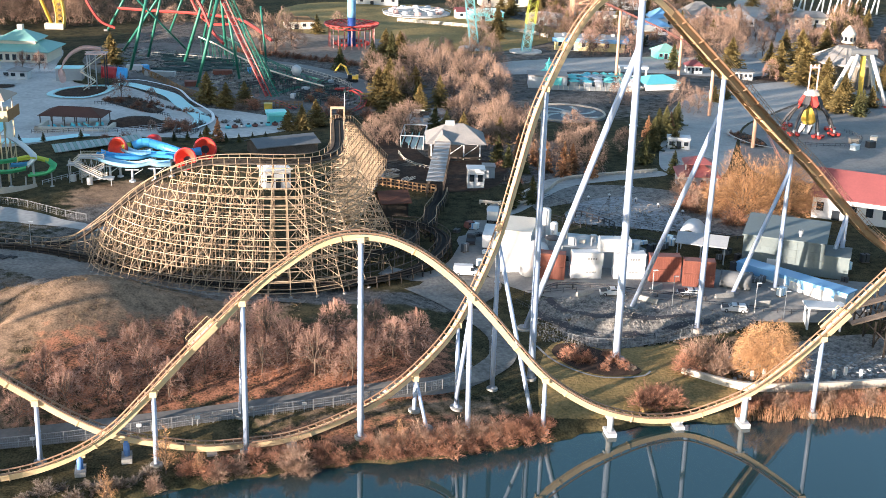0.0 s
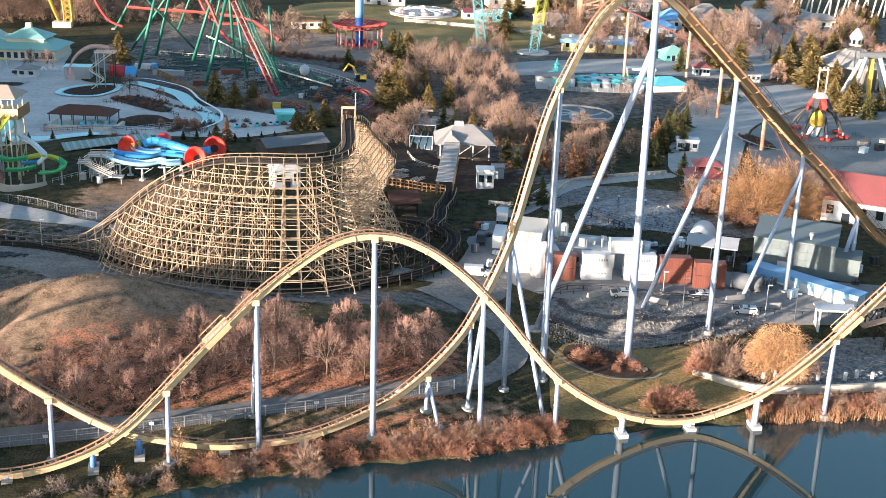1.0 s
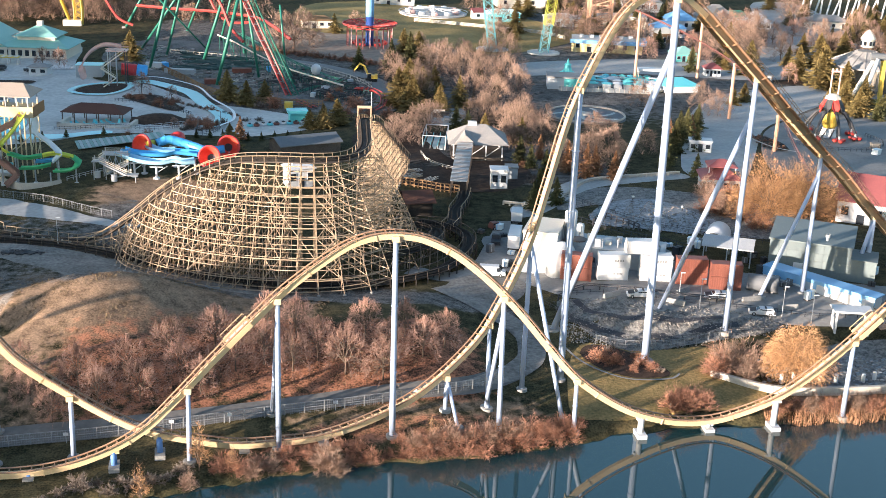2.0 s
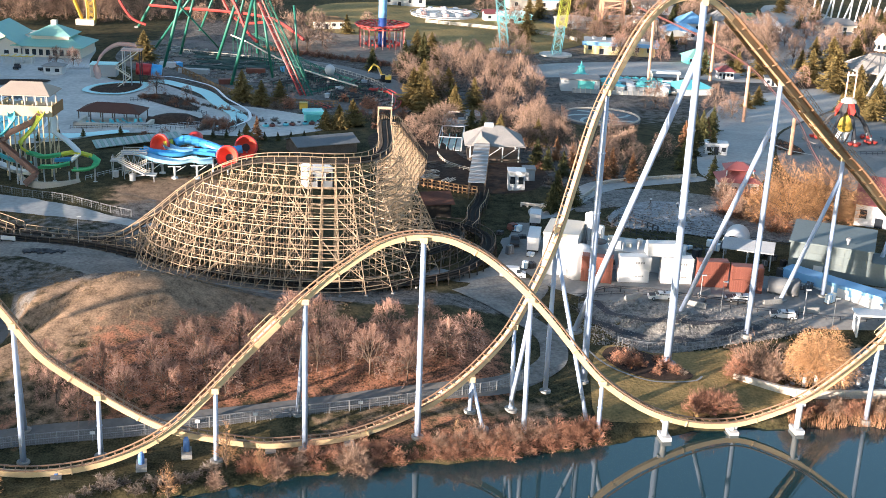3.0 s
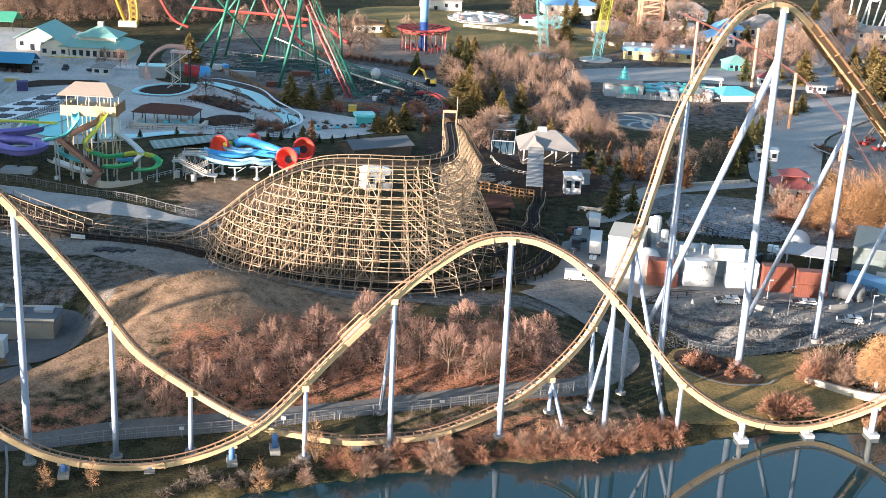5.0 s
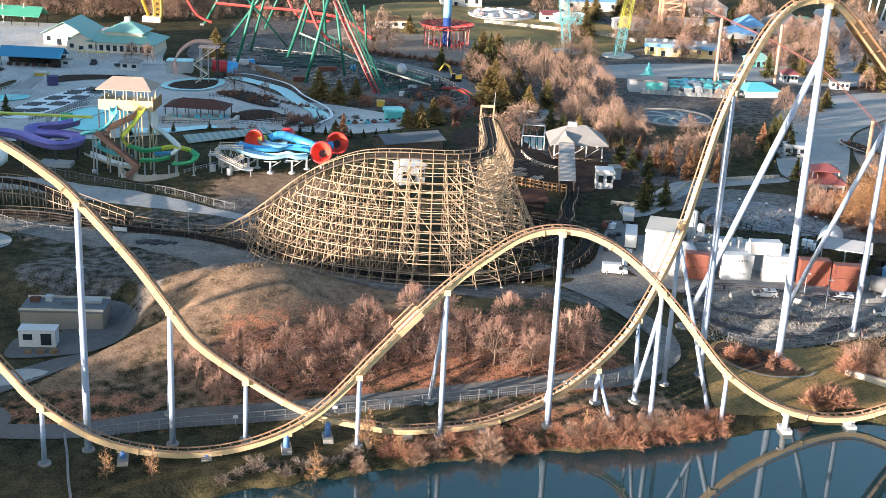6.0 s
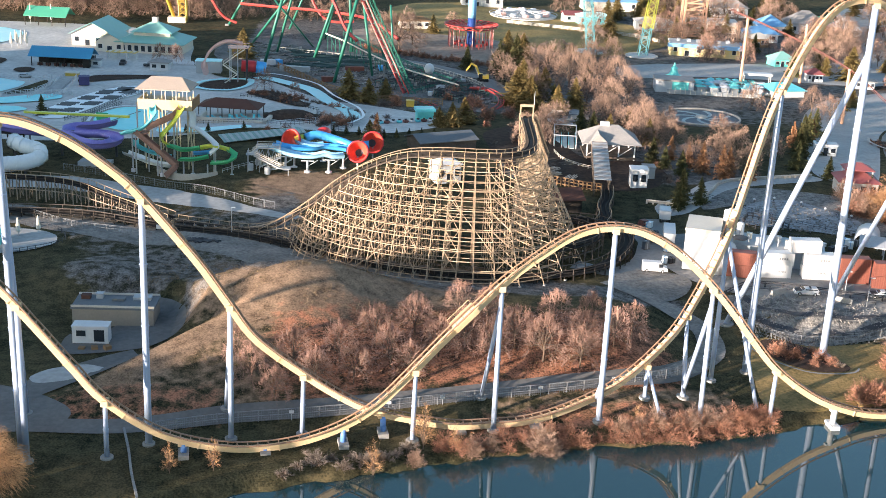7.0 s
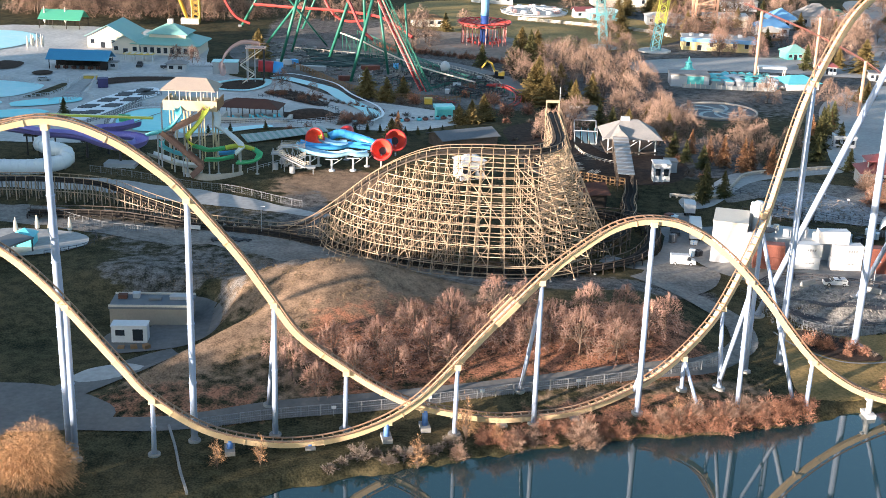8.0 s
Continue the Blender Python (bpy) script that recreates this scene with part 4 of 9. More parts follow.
def tree_kind(name, wood, crown, mat, label, category="tree", group="", bark="bark"):
    """A tree built once far below ground is not kept: the first one is placed by plant()."""
    wm = wood.data(name + "_wood", bark, True) if wood else None
    cm = crown.data(name + "_crown", mat)
    return name, wm, cm, label, category, group


def plant(kind, x, y, size=1.0, turn=None, squash=1.0):
    name, wm, cm, label, category, group = kind
    rnd = random.Random(int(x * 31 + y * 17))
    root = thing(name, x, y, terrain(x, y), label, category, group)
    root.matrix_basis = pose(x, y, terrain(x, y), 0, 0, rnd.uniform(0, 360) if turn is None else turn) @ Matrix.Diagonal((size * squash, size * squash, size, 1))
    if wm:
        part("trunk", wm, None, root)
    part("crown" if wm else "bush", cm, None, root)
    return root


PLAZA = [(-79.3, 211.2), (-75, 211.6), (-71.4, 209.2), (-68.3, 205), (-67.7, 200), (-68.8, 194.7), (-73.5, 190.2), (-82, 187.5), (-88, 187), (-88, 197), (-79.3, 199)]
LAWN = [(30.5, 171), (32.5, 186), (35, 195), (38, 199.5), (44.6, 195.8), (51.8, 195.8), (58.5, 197.2), (62, 196), (65, 189), (66, 182), (64, 175), (52, 174.2), (40, 171.4)]
M["dry_tuft"] = material("dry_tuft", (0.26, 0.18, 0.11), (0.10, 0.075, 0.045), 0.2, 0.9, island=0.4)
M["reed"] = material("reed", (0.42, 0.235, 0.14), (0.26, 0.14, 0.085), 0.3, 0.9, island=0.3)
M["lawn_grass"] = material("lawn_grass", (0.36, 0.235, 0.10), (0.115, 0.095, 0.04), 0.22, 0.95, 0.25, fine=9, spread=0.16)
MAPLES = [tree_kind("bare_tree", *fan_tree(11 + i, 9.4, 4.3, 0.24, 14, 6, 6, 11, 0.62, 0.017, 0.22), "twig_red", "leafless tree with a rounded red-brown crown on the leafy slope", "tree", "trees on the slope") for i in range(5)]
PALES = [tree_kind("bare_tree", *fan_tree(31 + i, 11.6, 6.9, 0.2, 16, 6, 6, 8, 0.85, 0.028, 0.38), "twig_tan", "tall leafless tree with a pale tan crown between the rides", "tree", "bare trees of the park") for i in range(5)]
SPRUCES = [tree_kind("spruce", *conifer(51 + i, 9.5, 3.3, 75), "needle", "dark green spruce standing in the park", "tree", "spruces of the park") for i in range(3)]
GOLDS = [tree_kind("pine", *conifer(61 + i, 10, 4.3, 85), "needle_gold", "olive-gold conifer catching the low sun", "tree", "conifers of the park") for i in range(3)]
RUSTS = [tree_kind("larch", *conifer(71 + i, 9, 2.6), "needle_rust", "rust-brown larch standing by the path", "tree", "larches of the park") for i in range(2)]
WILLOW = tree_kind("willow", *round_tree(81, 10.5, 6.4, 0.1, 40, 36000, 1.0, 0.021, 0.28, 0.9, shell=0.88, low=-6), "twig_gold", "golden weeping willow with a dense hanging crown", "tree")
ORANGE = tree_kind("bare_tree", *round_tree(83, 14, 8.5, 0.1, 40, 32000, 0.95, 0.022, 0.5, 0.2, shell=0.8), "twig_orange", "broad orange-brown leafless tree behind the yard", "tree")
BRUSH = [tree_kind("shrub", *round_tree(91 + i, 2.7, 1.8, 0, 22, 2600, 0.62, 0.018, 0.6, shell=0.4, low=0), "twig_shore", "clump of leafless red-brown shrub on the shore", "shrub", "shrubs on the shore") for i in range(4)]
TANBRUSH = [tree_kind("shrub", *round_tree(97 + i, 3.3, 1.7, 0, 22, 2600, 0.8, 0.018, 0.6, shell=0.4, low=0), "twig_tan", "clump of leafless tan shrub stems", "shrub", "shrubs on the shore") for i in range(2)]
GREYBRUSH = [tree_kind("shrub", *round_tree(87 + i, 1.8, 1.8, 0, 20, 1000, 0.6, 0.022, 0.5), "twig_grey", "low grey clump of dead weeds on the bank", "shrub", "weeds on the bank") for i in range(2)]
POPLARS = [tree_kind("sapling", *round_tree(101 + i, 6, 1.25, 0.06, 22, 700, 0.9, 0.013, 0.45, shell=0.1, low=8, trunk_r=0.012), "twig_gold", "slender bare golden sapling on the bank", "tree", "saplings on the bank") for i in range(2)]

for i, (x, y, s) in enumerate(((-53.1, 172.8, .85), (-46.6, 176.3, 1), (-42.9, 172.6, .85), (-36.7, 173.8, .9), (-30.8, 178.3, .95), (-22.7, 181.5, .95), (-18.2, 183.2, 1), (-13.5, 181.7, .9), (-9.5, 184.7, 1), (-5, 180.8, 1.08), (1.1, 179.2, .95), (7.9, 185.9, .9), (11.9, 190.4, .85), (-1.6, 193.1, .95), (5.2, 194.1, .85), (-13.4, 193.1, 1.0), (-18.4, 196.7, .9), (-39.3, 179.1, .9), (-33.4, 183.8, .95), (-26.5, 187.9, 1), (-49, 168.6, .75), (-55.8, 179.1, .8), (-27.7, 175.8, .8), (2.3, 185.6, .85))):
    plant(MAPLES[i % 5], x, y, s * 0.92)
for i, (x, y, s) in enumerate(((36.5, 437, 1.25), (44, 428, 1.2), (31, 455, 1.2), (52, 428, 1.1), (51, 470, 1.1), (15.8, 345, .8), (19.7, 352, .9), (43.2, 340, 1), (36, 360, 1), (47, 352, .95), (52, 335, .7), (60, 312, .8), (66, 307, .7), (72, 345, .6), (120, 394, .8), (117, 404, .8), (97, 408, .8), (-26, 500, 1.5), (-32, 505, 1.3), (-20, 512, 1.1), (45, 400, 1), (38, 405, 1), (80, 330, .6))):
    plant(PALES[i % 4], x, y, s)
for i, (x, y, s) in enumerate(((172, 519, 1), (180, 505, 1), (165, 500, .9), (209, 536, 1.1), (211, 521, 1), (195, 520, 1), (178, 490, .9), (236, 571, 1.2), (221, 508, 1), (230, 530, 1), (150, 520, .9), (160, 535, 1), (190, 545, 1), (185, 405, .8), (165, 412, .7), (200, 480, 1), (215, 470, 1))):
    plant((PALES + GOLDS)[i % 8], x, y, s)
for i, (x, y, s) in enumerate(((12.6, 397, 1.35), (17.3, 421, 1.25), (21.5, 415, 1.1), (-43.9, 400, 1.05), (-37.1, 393, .85), (-31.5, 398, .8), (16.8, 392, 1.2), (15.5, 404, 1.2), (-11.5, 352.5, .75), (-7.5, 357.5, .85), (-15.5, 351, .62), (18.3, 487, 1.25), (23.8, 480, 1.3), (27, 434, .8), (73.2, 563, 1.2), (-87, 472, 1.2), (-36, 322, .75), (176, 407, 1.1), (170, 411, 1), (155, 470, 1.4), (205, 500, 1.4), (190, 488, 1.5))):
    plant(GOLDS[i % 3], x, y, s, None, 1.25)
for i, (x, y, s) in enumerate(((39.5, 273, .8), (41.5, 279, .9), (45, 275, .75), (97, 350, 1), (105, 366, .9), (92, 340, 1.1), (88, 330, 1), (95, 332, .8), (82, 314, .9), (92, 287, .6), (87, 303, .7), (25, 395, 1), (31, 350, .8), (28, 355, .9), (-133, 352, .7), (12, 455, 1.4), (20, 470, 1.5), (0, 460, 1))):
    plant(SPRUCES[i % 3], x, y, s)
for i, (x, y, s) in enumerate(((53, 305, 1), (57, 300, 1.05), (60, 304, .9), (64, 298, .9), (48, 320, .8), (51, 312, .8), (-34.1, 332.5, .8))):
    plant(RUSTS[i % 2], x, y, s)
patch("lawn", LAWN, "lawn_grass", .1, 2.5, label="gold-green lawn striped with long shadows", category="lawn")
plant(WILLOW, 71.9, 184.6, 0.93)
for i, (x, y, s) in enumerate(((48, 174.6, 1.3), (50.5, 174.9, 1.45), (53, 175.2, 1.3), (49.5, 176.4, 1.35), (52, 176.8, 1.2), (58.6, 186.5, 1.5), (61, 187.5, 1.8), (63.4, 188, 1.8), (60, 189.5, 1.6), (65, 186, 1.5), (63, 184, 1.1))):
    plant((BRUSH + TANBRUSH)[(i * 3) % 6] if i < 5 else (TANBRUSH + BRUSH)[i % 3], x, y, s)
for i, (x, y, s) in enumerate(((39, 192, 1.0), (40.6, 190.4, 1.1), (44.4, 187.4, .6), (47.6, 188, .7), (49, 187.4, .6), (41.5, 195.4, .7), (45.8, 192.8, .6))):
    plant((BRUSH + GREYBRUSH)[i % 6], x, y, s)
rd = random.Random(19)
reeds = Mesh()
for i in range(9000):
    x = rd.uniform(63, 112)
    y = shore(x) + rd.uniform(-.6, 4.2)
    z, h = max(-.5, terrain(x, y)), rd.uniform(0.8, 1.9)
    a = rd.uniform(0, math.pi)
    dx, dy = .035 * math.cos(a), .035 * math.sin(a)
    reeds.add([(x - dx, y - dy, z), (x + dx, y + dy, z), (x + rd.uniform(-.4, .4), y + rd.uniform(-.3, .3), z + h)], [(0, 1, 2)])
solo("reeds", reeds, "reed", "dense orange-gold winter reeds along the shore", "reeds", kind="stuff")
plant(WILLOW, -86, 141.8, 0.92, 40)
for i in range(84):
    x = -46 + i * 0.95
    y = shore(x) + 1.4 + 1.2 * math.sin(i * 2.1)
    if 31 < x:
        break
    if x < 3 and i % 5 in (1, 3):
        continue
    if x < -27:
        plant(GREYBRUSH[i % 2], x, y + (i % 3), 0.8 + 0.3 * math.sin(i * 1.7))
    elif i % 9 != 4 or x > 8:
        plant((BRUSH + TANBRUSH + BRUSH)[(i * 3 + i // 4) % 10], x, y, 0.72 + 0.35 * math.sin(i * 1.7) ** 2 + (0.15 if x > 5 else 0))
plant(TANBRUSH[0], -7.8, 158.6, 1.5)
plant(TANBRUSH[1], -6.4, 158.2, 1.25)
for i, (x, y) in enumerate([(65 + 1.3 * k, 174.3 + 0.05 * k + 0.6 * (k % 2)) for k in range(22)]):
    plant((BRUSH + TANBRUSH)[i % 6], x, y, 0.85)
for x, y, s, k in ((49.6, 174.8, 1.35, 0), (60.5, 189, 1.3, 1), (63, 187, 1.2, 2), (58, 186, 1, 0), (42, 190.6, 0.9, 2), (46.5, 190, .8, 1), (88, 255, 1.8, 0), (80, 268, 1.6, 1)):
    plant(BRUSH[k], x, y, s)
for x, y, s in ((91, 258.5, 1.1), (101, 262, 1.0)):
    plant(ORANGE, x, y, s, 70)
for i, (x, y, s) in enumerate(((-33.2, 150.6, 1.15), (-25.8, 156.4, 1.35), (-62, 147.5, .95), (-56, 148.5, .9), (-21, 156, .8), (8, 163.5, .8))):
    plant(POPLARS[i % 2], x, y, s)


tr = random.Random(29)
tufts = Mesh()
while len(tufts.f) < 30000:
    x, y = tr.uniform(-82, 30), tr.uniform(156, 226)
    if y < shore(x) + 1.5 or noise.noise((x * .13, y * .13, 4)) < -.12 or (y > 190 and x > -8):
        continue
    road = 161 + ss(-72, -20, x) * 10 + ss(-20, 22, x) * 13
    if y < road + 3.4 or (x < -64 and 182 < y < 214 and x + 80 - .72 * (y - 172) < 4):
        continue
    z = terrain(x, y)
    for _ in range(4):
        a, h = tr.uniform(0, math.pi), tr.uniform(.08, .30)
        dx, dy = .05 * math.cos(a), .05 * math.sin(a)
        ox, oy = x + tr.uniform(-.25, .25), y + tr.uniform(-.25, .25)
        tufts.add([(ox - dx, oy - dy, z - .1), (ox + dx, oy + dy, z - .1), (ox + tr.uniform(-.15, .15), oy + tr.uniform(-.15, .15), z + h)], [(0, 1, 2)])
solo("grass_tufts", tufts, "dry_tuft", "dry brown grass tufts on the hill and the banks", "grass", kind="stuff")


# ---- more paints ----
M["red_paint"] = material("red_paint", (0.22, 0.075, 0.052), (0.155, 0.052, 0.038), 0.4, 0.6, vary=0.12, spread=0.3)
M["grey_paint"] = material("grey_paint", (0.38, 0.40, 0.41), (0.30, 0.32, 0.335), 0.25, 0.6, spread=0.3)
M["roof_teal"] = material("roof_teal", (0.25, 0.48, 0.425), (0.18, 0.39, 0.35), 0.2, 0.5, spread=0.3)
M["roof_green"] = material("roof_green", (0.06, 0.30, 0.20), (0.05, 0.24, 0.16), 0.2, 0.55, spread=0.3)
M["roof_blue"] = material("roof_blue", (0.06, 0.30, 0.48), (0.045, 0.23, 0.40), 0.2, 0.5, spread=0.3)
M["roof_red"] = material("roof_red", (0.25, 0.075, 0.075), (0.18, 0.055, 0.058), 0.25, 0.6, spread=0.3)
M["roof_grey"] = material("roof_grey", (0.36, 0.335, 0.315), (0.20, 0.195, 0.195), 0.5, 0.75, spread=0.25)
M["roof_brown"] = material("roof_brown", (0.13, 0.065, 0.05), (0.09, 0.045, 0.035), 0.4, 0.8, spread=0.3)
M["roof_dark"] = material("roof_dark", (0.16, 0.17, 0.18), (0.10, 0.11, 0.12), 0.2, 0.7, spread=0.3)
M["cream_wall"] = material("cream_wall", (0.68, 0.62, 0.52), (0.58, 0.52, 0.44), 0.3, 0.7, spread=0.3)
M["beige_steel"] = material("beige_steel", (0.56, 0.46, 0.30), (0.46, 0.37, 0.23), 0.3, 0.6, spread=0.3)
M["pool_blue"] = material("pool_blue", (0.20, 0.74, 0.76), (0.34, 0.82, 0.83), 0.06, 0.5, spread=0.25, spec=0.2)
M["pool_pale"] = material("pool_pale", (0.36, 0.76, 0.78), (0.62, 0.84, 0.84), 0.06, 0.5, spread=0.25, spec=0.2)
M["deck_white"] = material("deck_white", (0.90, 0.90, 0.88), (0.76, 0.78, 0.78), 0.2, 0.7, spread=0.3)
M["slide_green"] = material("slide_green", (0.05, 0.36, 0.16), (0.07, 0.44, 0.20), 0.3, 0.35)
M["slide_lime"] = material("slide_lime", (0.62, 0.62, 0.08), (0.50, 0.58, 0.08), 0.3, 0.35)
M["slide_aqua"] = material("slide_aqua", (0.10, 0.48, 0.55), (0.14, 0.54, 0.58), 0.3, 0.35)
M["slide_white"] = material("slide_white", (0.70, 0.74, 0.74), (0.62, 0.66, 0.68), 0.3, 0.35)
M["slide_blue"] = material("slide_blue", (0.06, 0.34, 0.72), (0.08, 0.42, 0.78), 0.3, 0.35)
M["slide_light"] = material("slide_light", (0.22, 0.55, 0.80), (0.45, 0.70, 0.86), 0.25, 0.35, spread=0.25)
M["slide_red"] = material("slide_red", (0.62, 0.05, 0.05), (0.52, 0.04, 0.045), 0.3, 0.35)
M["slide_purple"] = material("slide_purple", (0.19, 0.165, 0.48), (0.25, 0.23, 0.55), 0.3, 0.35)
M["slide_pink"] = material("slide_pink", (0.68, 0.45, 0.40), (0.60, 0.38, 0.34), 0.3, 0.4)
M["yellow_paint"] = material("yellow_paint", (0.66, 0.46, 0.08), (0.58, 0.38, 0.07), 0.3, 0.45)
M["green_steel"] = material("green_steel", (0.02, 0.135, 0.095), (0.028, 0.17, 0.12), 0.3, 0.45)
M["red_steel"] = material("red_steel", (0.46, 0.055, 0.042), (0.36, 0.04, 0.036), 0.3, 0.45)
M["teal_paint"] = material("teal_paint", (0.10, 0.50, 0.48), (0.16, 0.58, 0.55), 0.3, 0.5)
M["orange_wood"] = material("orange_wood", (0.27, 0.165, 0.09), (0.20, 0.12, 0.065), 0.5, 0.75, island=0.15)
M["works_grey"] = material("works_grey", (0.15, 0.16, 0.17), (0.105, 0.11, 0.12), 0.25, 0.65, spread=0.3)
M["drab_wall"] = material("drab_wall", (0.34, 0.30, 0.25), (0.25, 0.22, 0.19), 0.4, 0.85, spread=0.3)
M["panel_teal"] = material("panel_teal", (0.15, 0.18, 0.185), (0.105, 0.135, 0.14), 0.25, 0.65, spread=0.3, vary=0.1)
M["cobble"] = material("cobble", (0.36, 0.37, 0.38), (0.15, 0.16, 0.17), 0.7, 0.9, 0.25, fine=2.2, spread=0.12)
M["park_dirt"] = material("park_dirt", (0.42, 0.33, 0.265), (0.18, 0.145, 0.115), 0.06, 0.95, 0.05, fine=7, spread=0.2)
M["steel_teal"] = material("steel_teal", (0.035, 0.075, 0.075), (0.055, 0.10, 0.095), 0.3, 0.6, vary=0.3)
M["purple_dark"] = material("purple_dark", (0.07, 0.06, 0.17), (0.05, 0.045, 0.12), 0.4, 0.6)
M["funnel_orange"] = material("funnel_orange", (0.74, 0.10, 0.065), (0.62, 0.075, 0.05), 0.3, 0.35)
M["stair_brown"] = material("stair_brown", (0.30, 0.17, 0.13), (0.20, 0.11, 0.085), 0.4, 0.7)
M["arcade_cream"] = material("arcade_cream", (0.66, 0.50, 0.20), (0.62, 0.54, 0.38), 0.12, 0.6, spread=0.15)
M["ramp_grey"] = material("ramp_grey", (0.46, 0.51, 0.50), (0.36, 0.41, 0.405), 0.4, 0.8)
M["stone_pale"] = material("stone_pale", (0.55, 0.50, 0.43), (0.42, 0.38, 0.33), 0.5, 0.85, 0.03, vary=0.12)


# ---- builders ----
def hip(m, w, d, z, h, over=0.6, ridge=0.0):
    """A hipped roof; ridge: the length of its top line along x."""
    a, b, r = w / 2 + over, d / 2 + over, ridge / 2
    t = 0.18
    pts = [(-a, -b, z), (a, -b, z), (a, b, z), (-a, b, z), (-a, -b, z + t), (a, -b, z + t), (a, b, z + t), (-a, b, z + t), (-r, 0, z + h), (r + 0.01, 0, z + h)]
    return m.add(pts, [(3, 2, 1, 0), (0, 1, 5, 4), (1, 2, 6, 5), (2, 3, 7, 6), (3, 0, 4, 7), (4, 5, 9, 8), (5, 6, 9), (6, 7, 8, 9), (7, 4, 8)])


def gable(m, w, d, z, h, over=0.6):
    """A gabled roof with its ridge along x."""
    a, b = w / 2 + over, d / 2 + over
    t = 0.2
    pts = []
    for x in (-a, a):
        pts += [(x, -b, z), (x, 0, z + h), (x, b, z), (x, b, z + t), (x, 0, z + h + t), (x, -b, z + t)]
    return m.add(pts, [(0, 1, 2, 3, 4, 5), (11, 10, 9, 8, 7, 6), (0, 6, 7, 1), (1, 7, 8, 2), (2, 8, 9, 3), (3, 9, 10, 4), (4, 10, 11, 5), (5, 11, 6, 0)])


def opening(parent, name, x, z, w, h, d, side=-1, mat="window_dark", frame="white_paint"):
    """A window or door on the wall at depth d, with its frame standing proud."""
    y = side * d
    f = part(name, Mesh().box(x, y + side * 0.03, z, w + 0.24, 0.1, h + 0.2), frame, parent)
    part("pane" if name == "window" else "leaf", Mesh().box(x, y + side * 0.06, z + 0.1, w, 0.1, h), mat, f)
    return f


def building(name, x, y, w, d, wall, roof, wall_mat, roof_mat, label, turn=0.0, style="hip", over=0.7, ridge=None, windows=0, doors=0, category="building", z=None, sink=0.4):
    z = terrain(x, y) if z is None else z
    root = thing(name, x, y, z, label, category, turn=turn)
    part("wall", Mesh().box(0, 0, -sink, w, d, wall + sink), wall_mat, root)
    r = Mesh()
    if style == "hip":
        hip(r, w, d, wall, roof, over, max(0, w - d) if ridge is None else ridge)
    elif style == "gable":
        gable(r, w, d, wall, roof, over)
    elif style == "gable_end":
        g = Mesh()
        gable(g, d, w, wall, roof, over)
        r.v, r.f = [(-py, px, pz) for px, py, pz in g.v], g.f
    else:
        r.box(0, 0, wall, w + 2 * over, d + 2 * over, roof)
    part("roof", r, roof_mat, root)
    if style == "gable":
        for sx in (-1, 1):
            part("gable", Mesh().add([(sx * w / 2, -d / 2, wall), (sx * w / 2, d / 2, wall), (sx * w / 2, 0, wall + roof * 0.92), (sx * (w / 2 - .2), -d / 2, wall), (sx * (w / 2 - .2), d / 2, wall), (sx * (w / 2 - .2), 0, wall + roof * 0.92)], [(0, 1, 2), (5, 4, 3), (0, 2, 5, 3), (1, 4, 5, 2)]), wall_mat, root)
    if style == "gable_end":
        part("gable", Mesh().add([(-w / 2, -d / 2, wall), (w / 2, -d / 2, wall), (0, -d / 2, wall + roof * 0.92), (-w / 2, -d / 2 + .2, wall), (w / 2, -d / 2 + .2, wall), (0, -d / 2 + .2, wall + roof * 0.92)], [(0, 1, 2), (5, 4, 3), (0, 2, 5, 3), (1, 4, 5, 2)]), wall_mat, root)
    n = windows + doors
    for i in range(n):
        px = -w / 2 + w * (i + 0.5) / n
        if i % max(1, n // max(1, doors)) == 1 and doors:
            opening(root, "door", px, 0.0, min(1.8, w / n * 0.6), min(2.3, wall * 0.8), d / 2)
        else:
            opening(root, "window", px, wall * 0.35, min(1.6, w / n * 0.6), wall * 0.4, d / 2)
    return root


def canopy(name, x, y, w, d, height, roof, post_mat, roof_mat, label, turn=0.0, posts=(2, 2), style="hip", over=0.5, category="shelter", z=None, post=0.25):
    """A roof on posts."""
    z = terrain(x, y) if z is None else z
    root = thing(name, x, y, z, label, category, turn=turn)
    for i in range(posts[0]):
        for j in range(posts[1]):
            px = -w / 2 + w * i / max(1, posts[0] - 1)
            py = -d / 2 + d * j / max(1, posts[1] - 1)
            part("post", Mesh().box(px, py, -0.4, post, post, height + 0.4), post_mat, root)
    r = Mesh()
    if style == "hip":
        hip(r, w, d, height, roof, over, max(0, w - d))
    elif style == "gable":
        gable(r, w, d, height, roof, over)
    else:
        r.box(0, 0, height, w + 2 * over, d + 2 * over, roof)
    part("roof", r, roof_mat, root)
    return root


def container(x, y, z, length, mat, label, turn=0.0, depth=2.44, height=2.6, group="containers in the yard"):
    root = thing("shipping_container", x, y, z, label, "container", group, turn)
    b = part("body", Mesh().box(0, 0, 0.02, length, depth, height), mat, root)
    n = int(length / 0.45)
    for side in (-1, 1):
        for i in range(n):
            part("rib", Mesh().box(-length / 2 + 0.3 + i * (length - 0.6) / (n - 1), side * (depth / 2 + 0.01), 0.2, 0.2, 0.06, height - 0.4), mat, b)
    for sx in (-1, 1):
        for sy in (-1, 1):
            part("corner_post", Mesh().box(sx * (length / 2 - 0.07), sy * (depth / 2 - 0.07), 0, 0.22, 0.22, height + 0.04), mat, root)
    return root


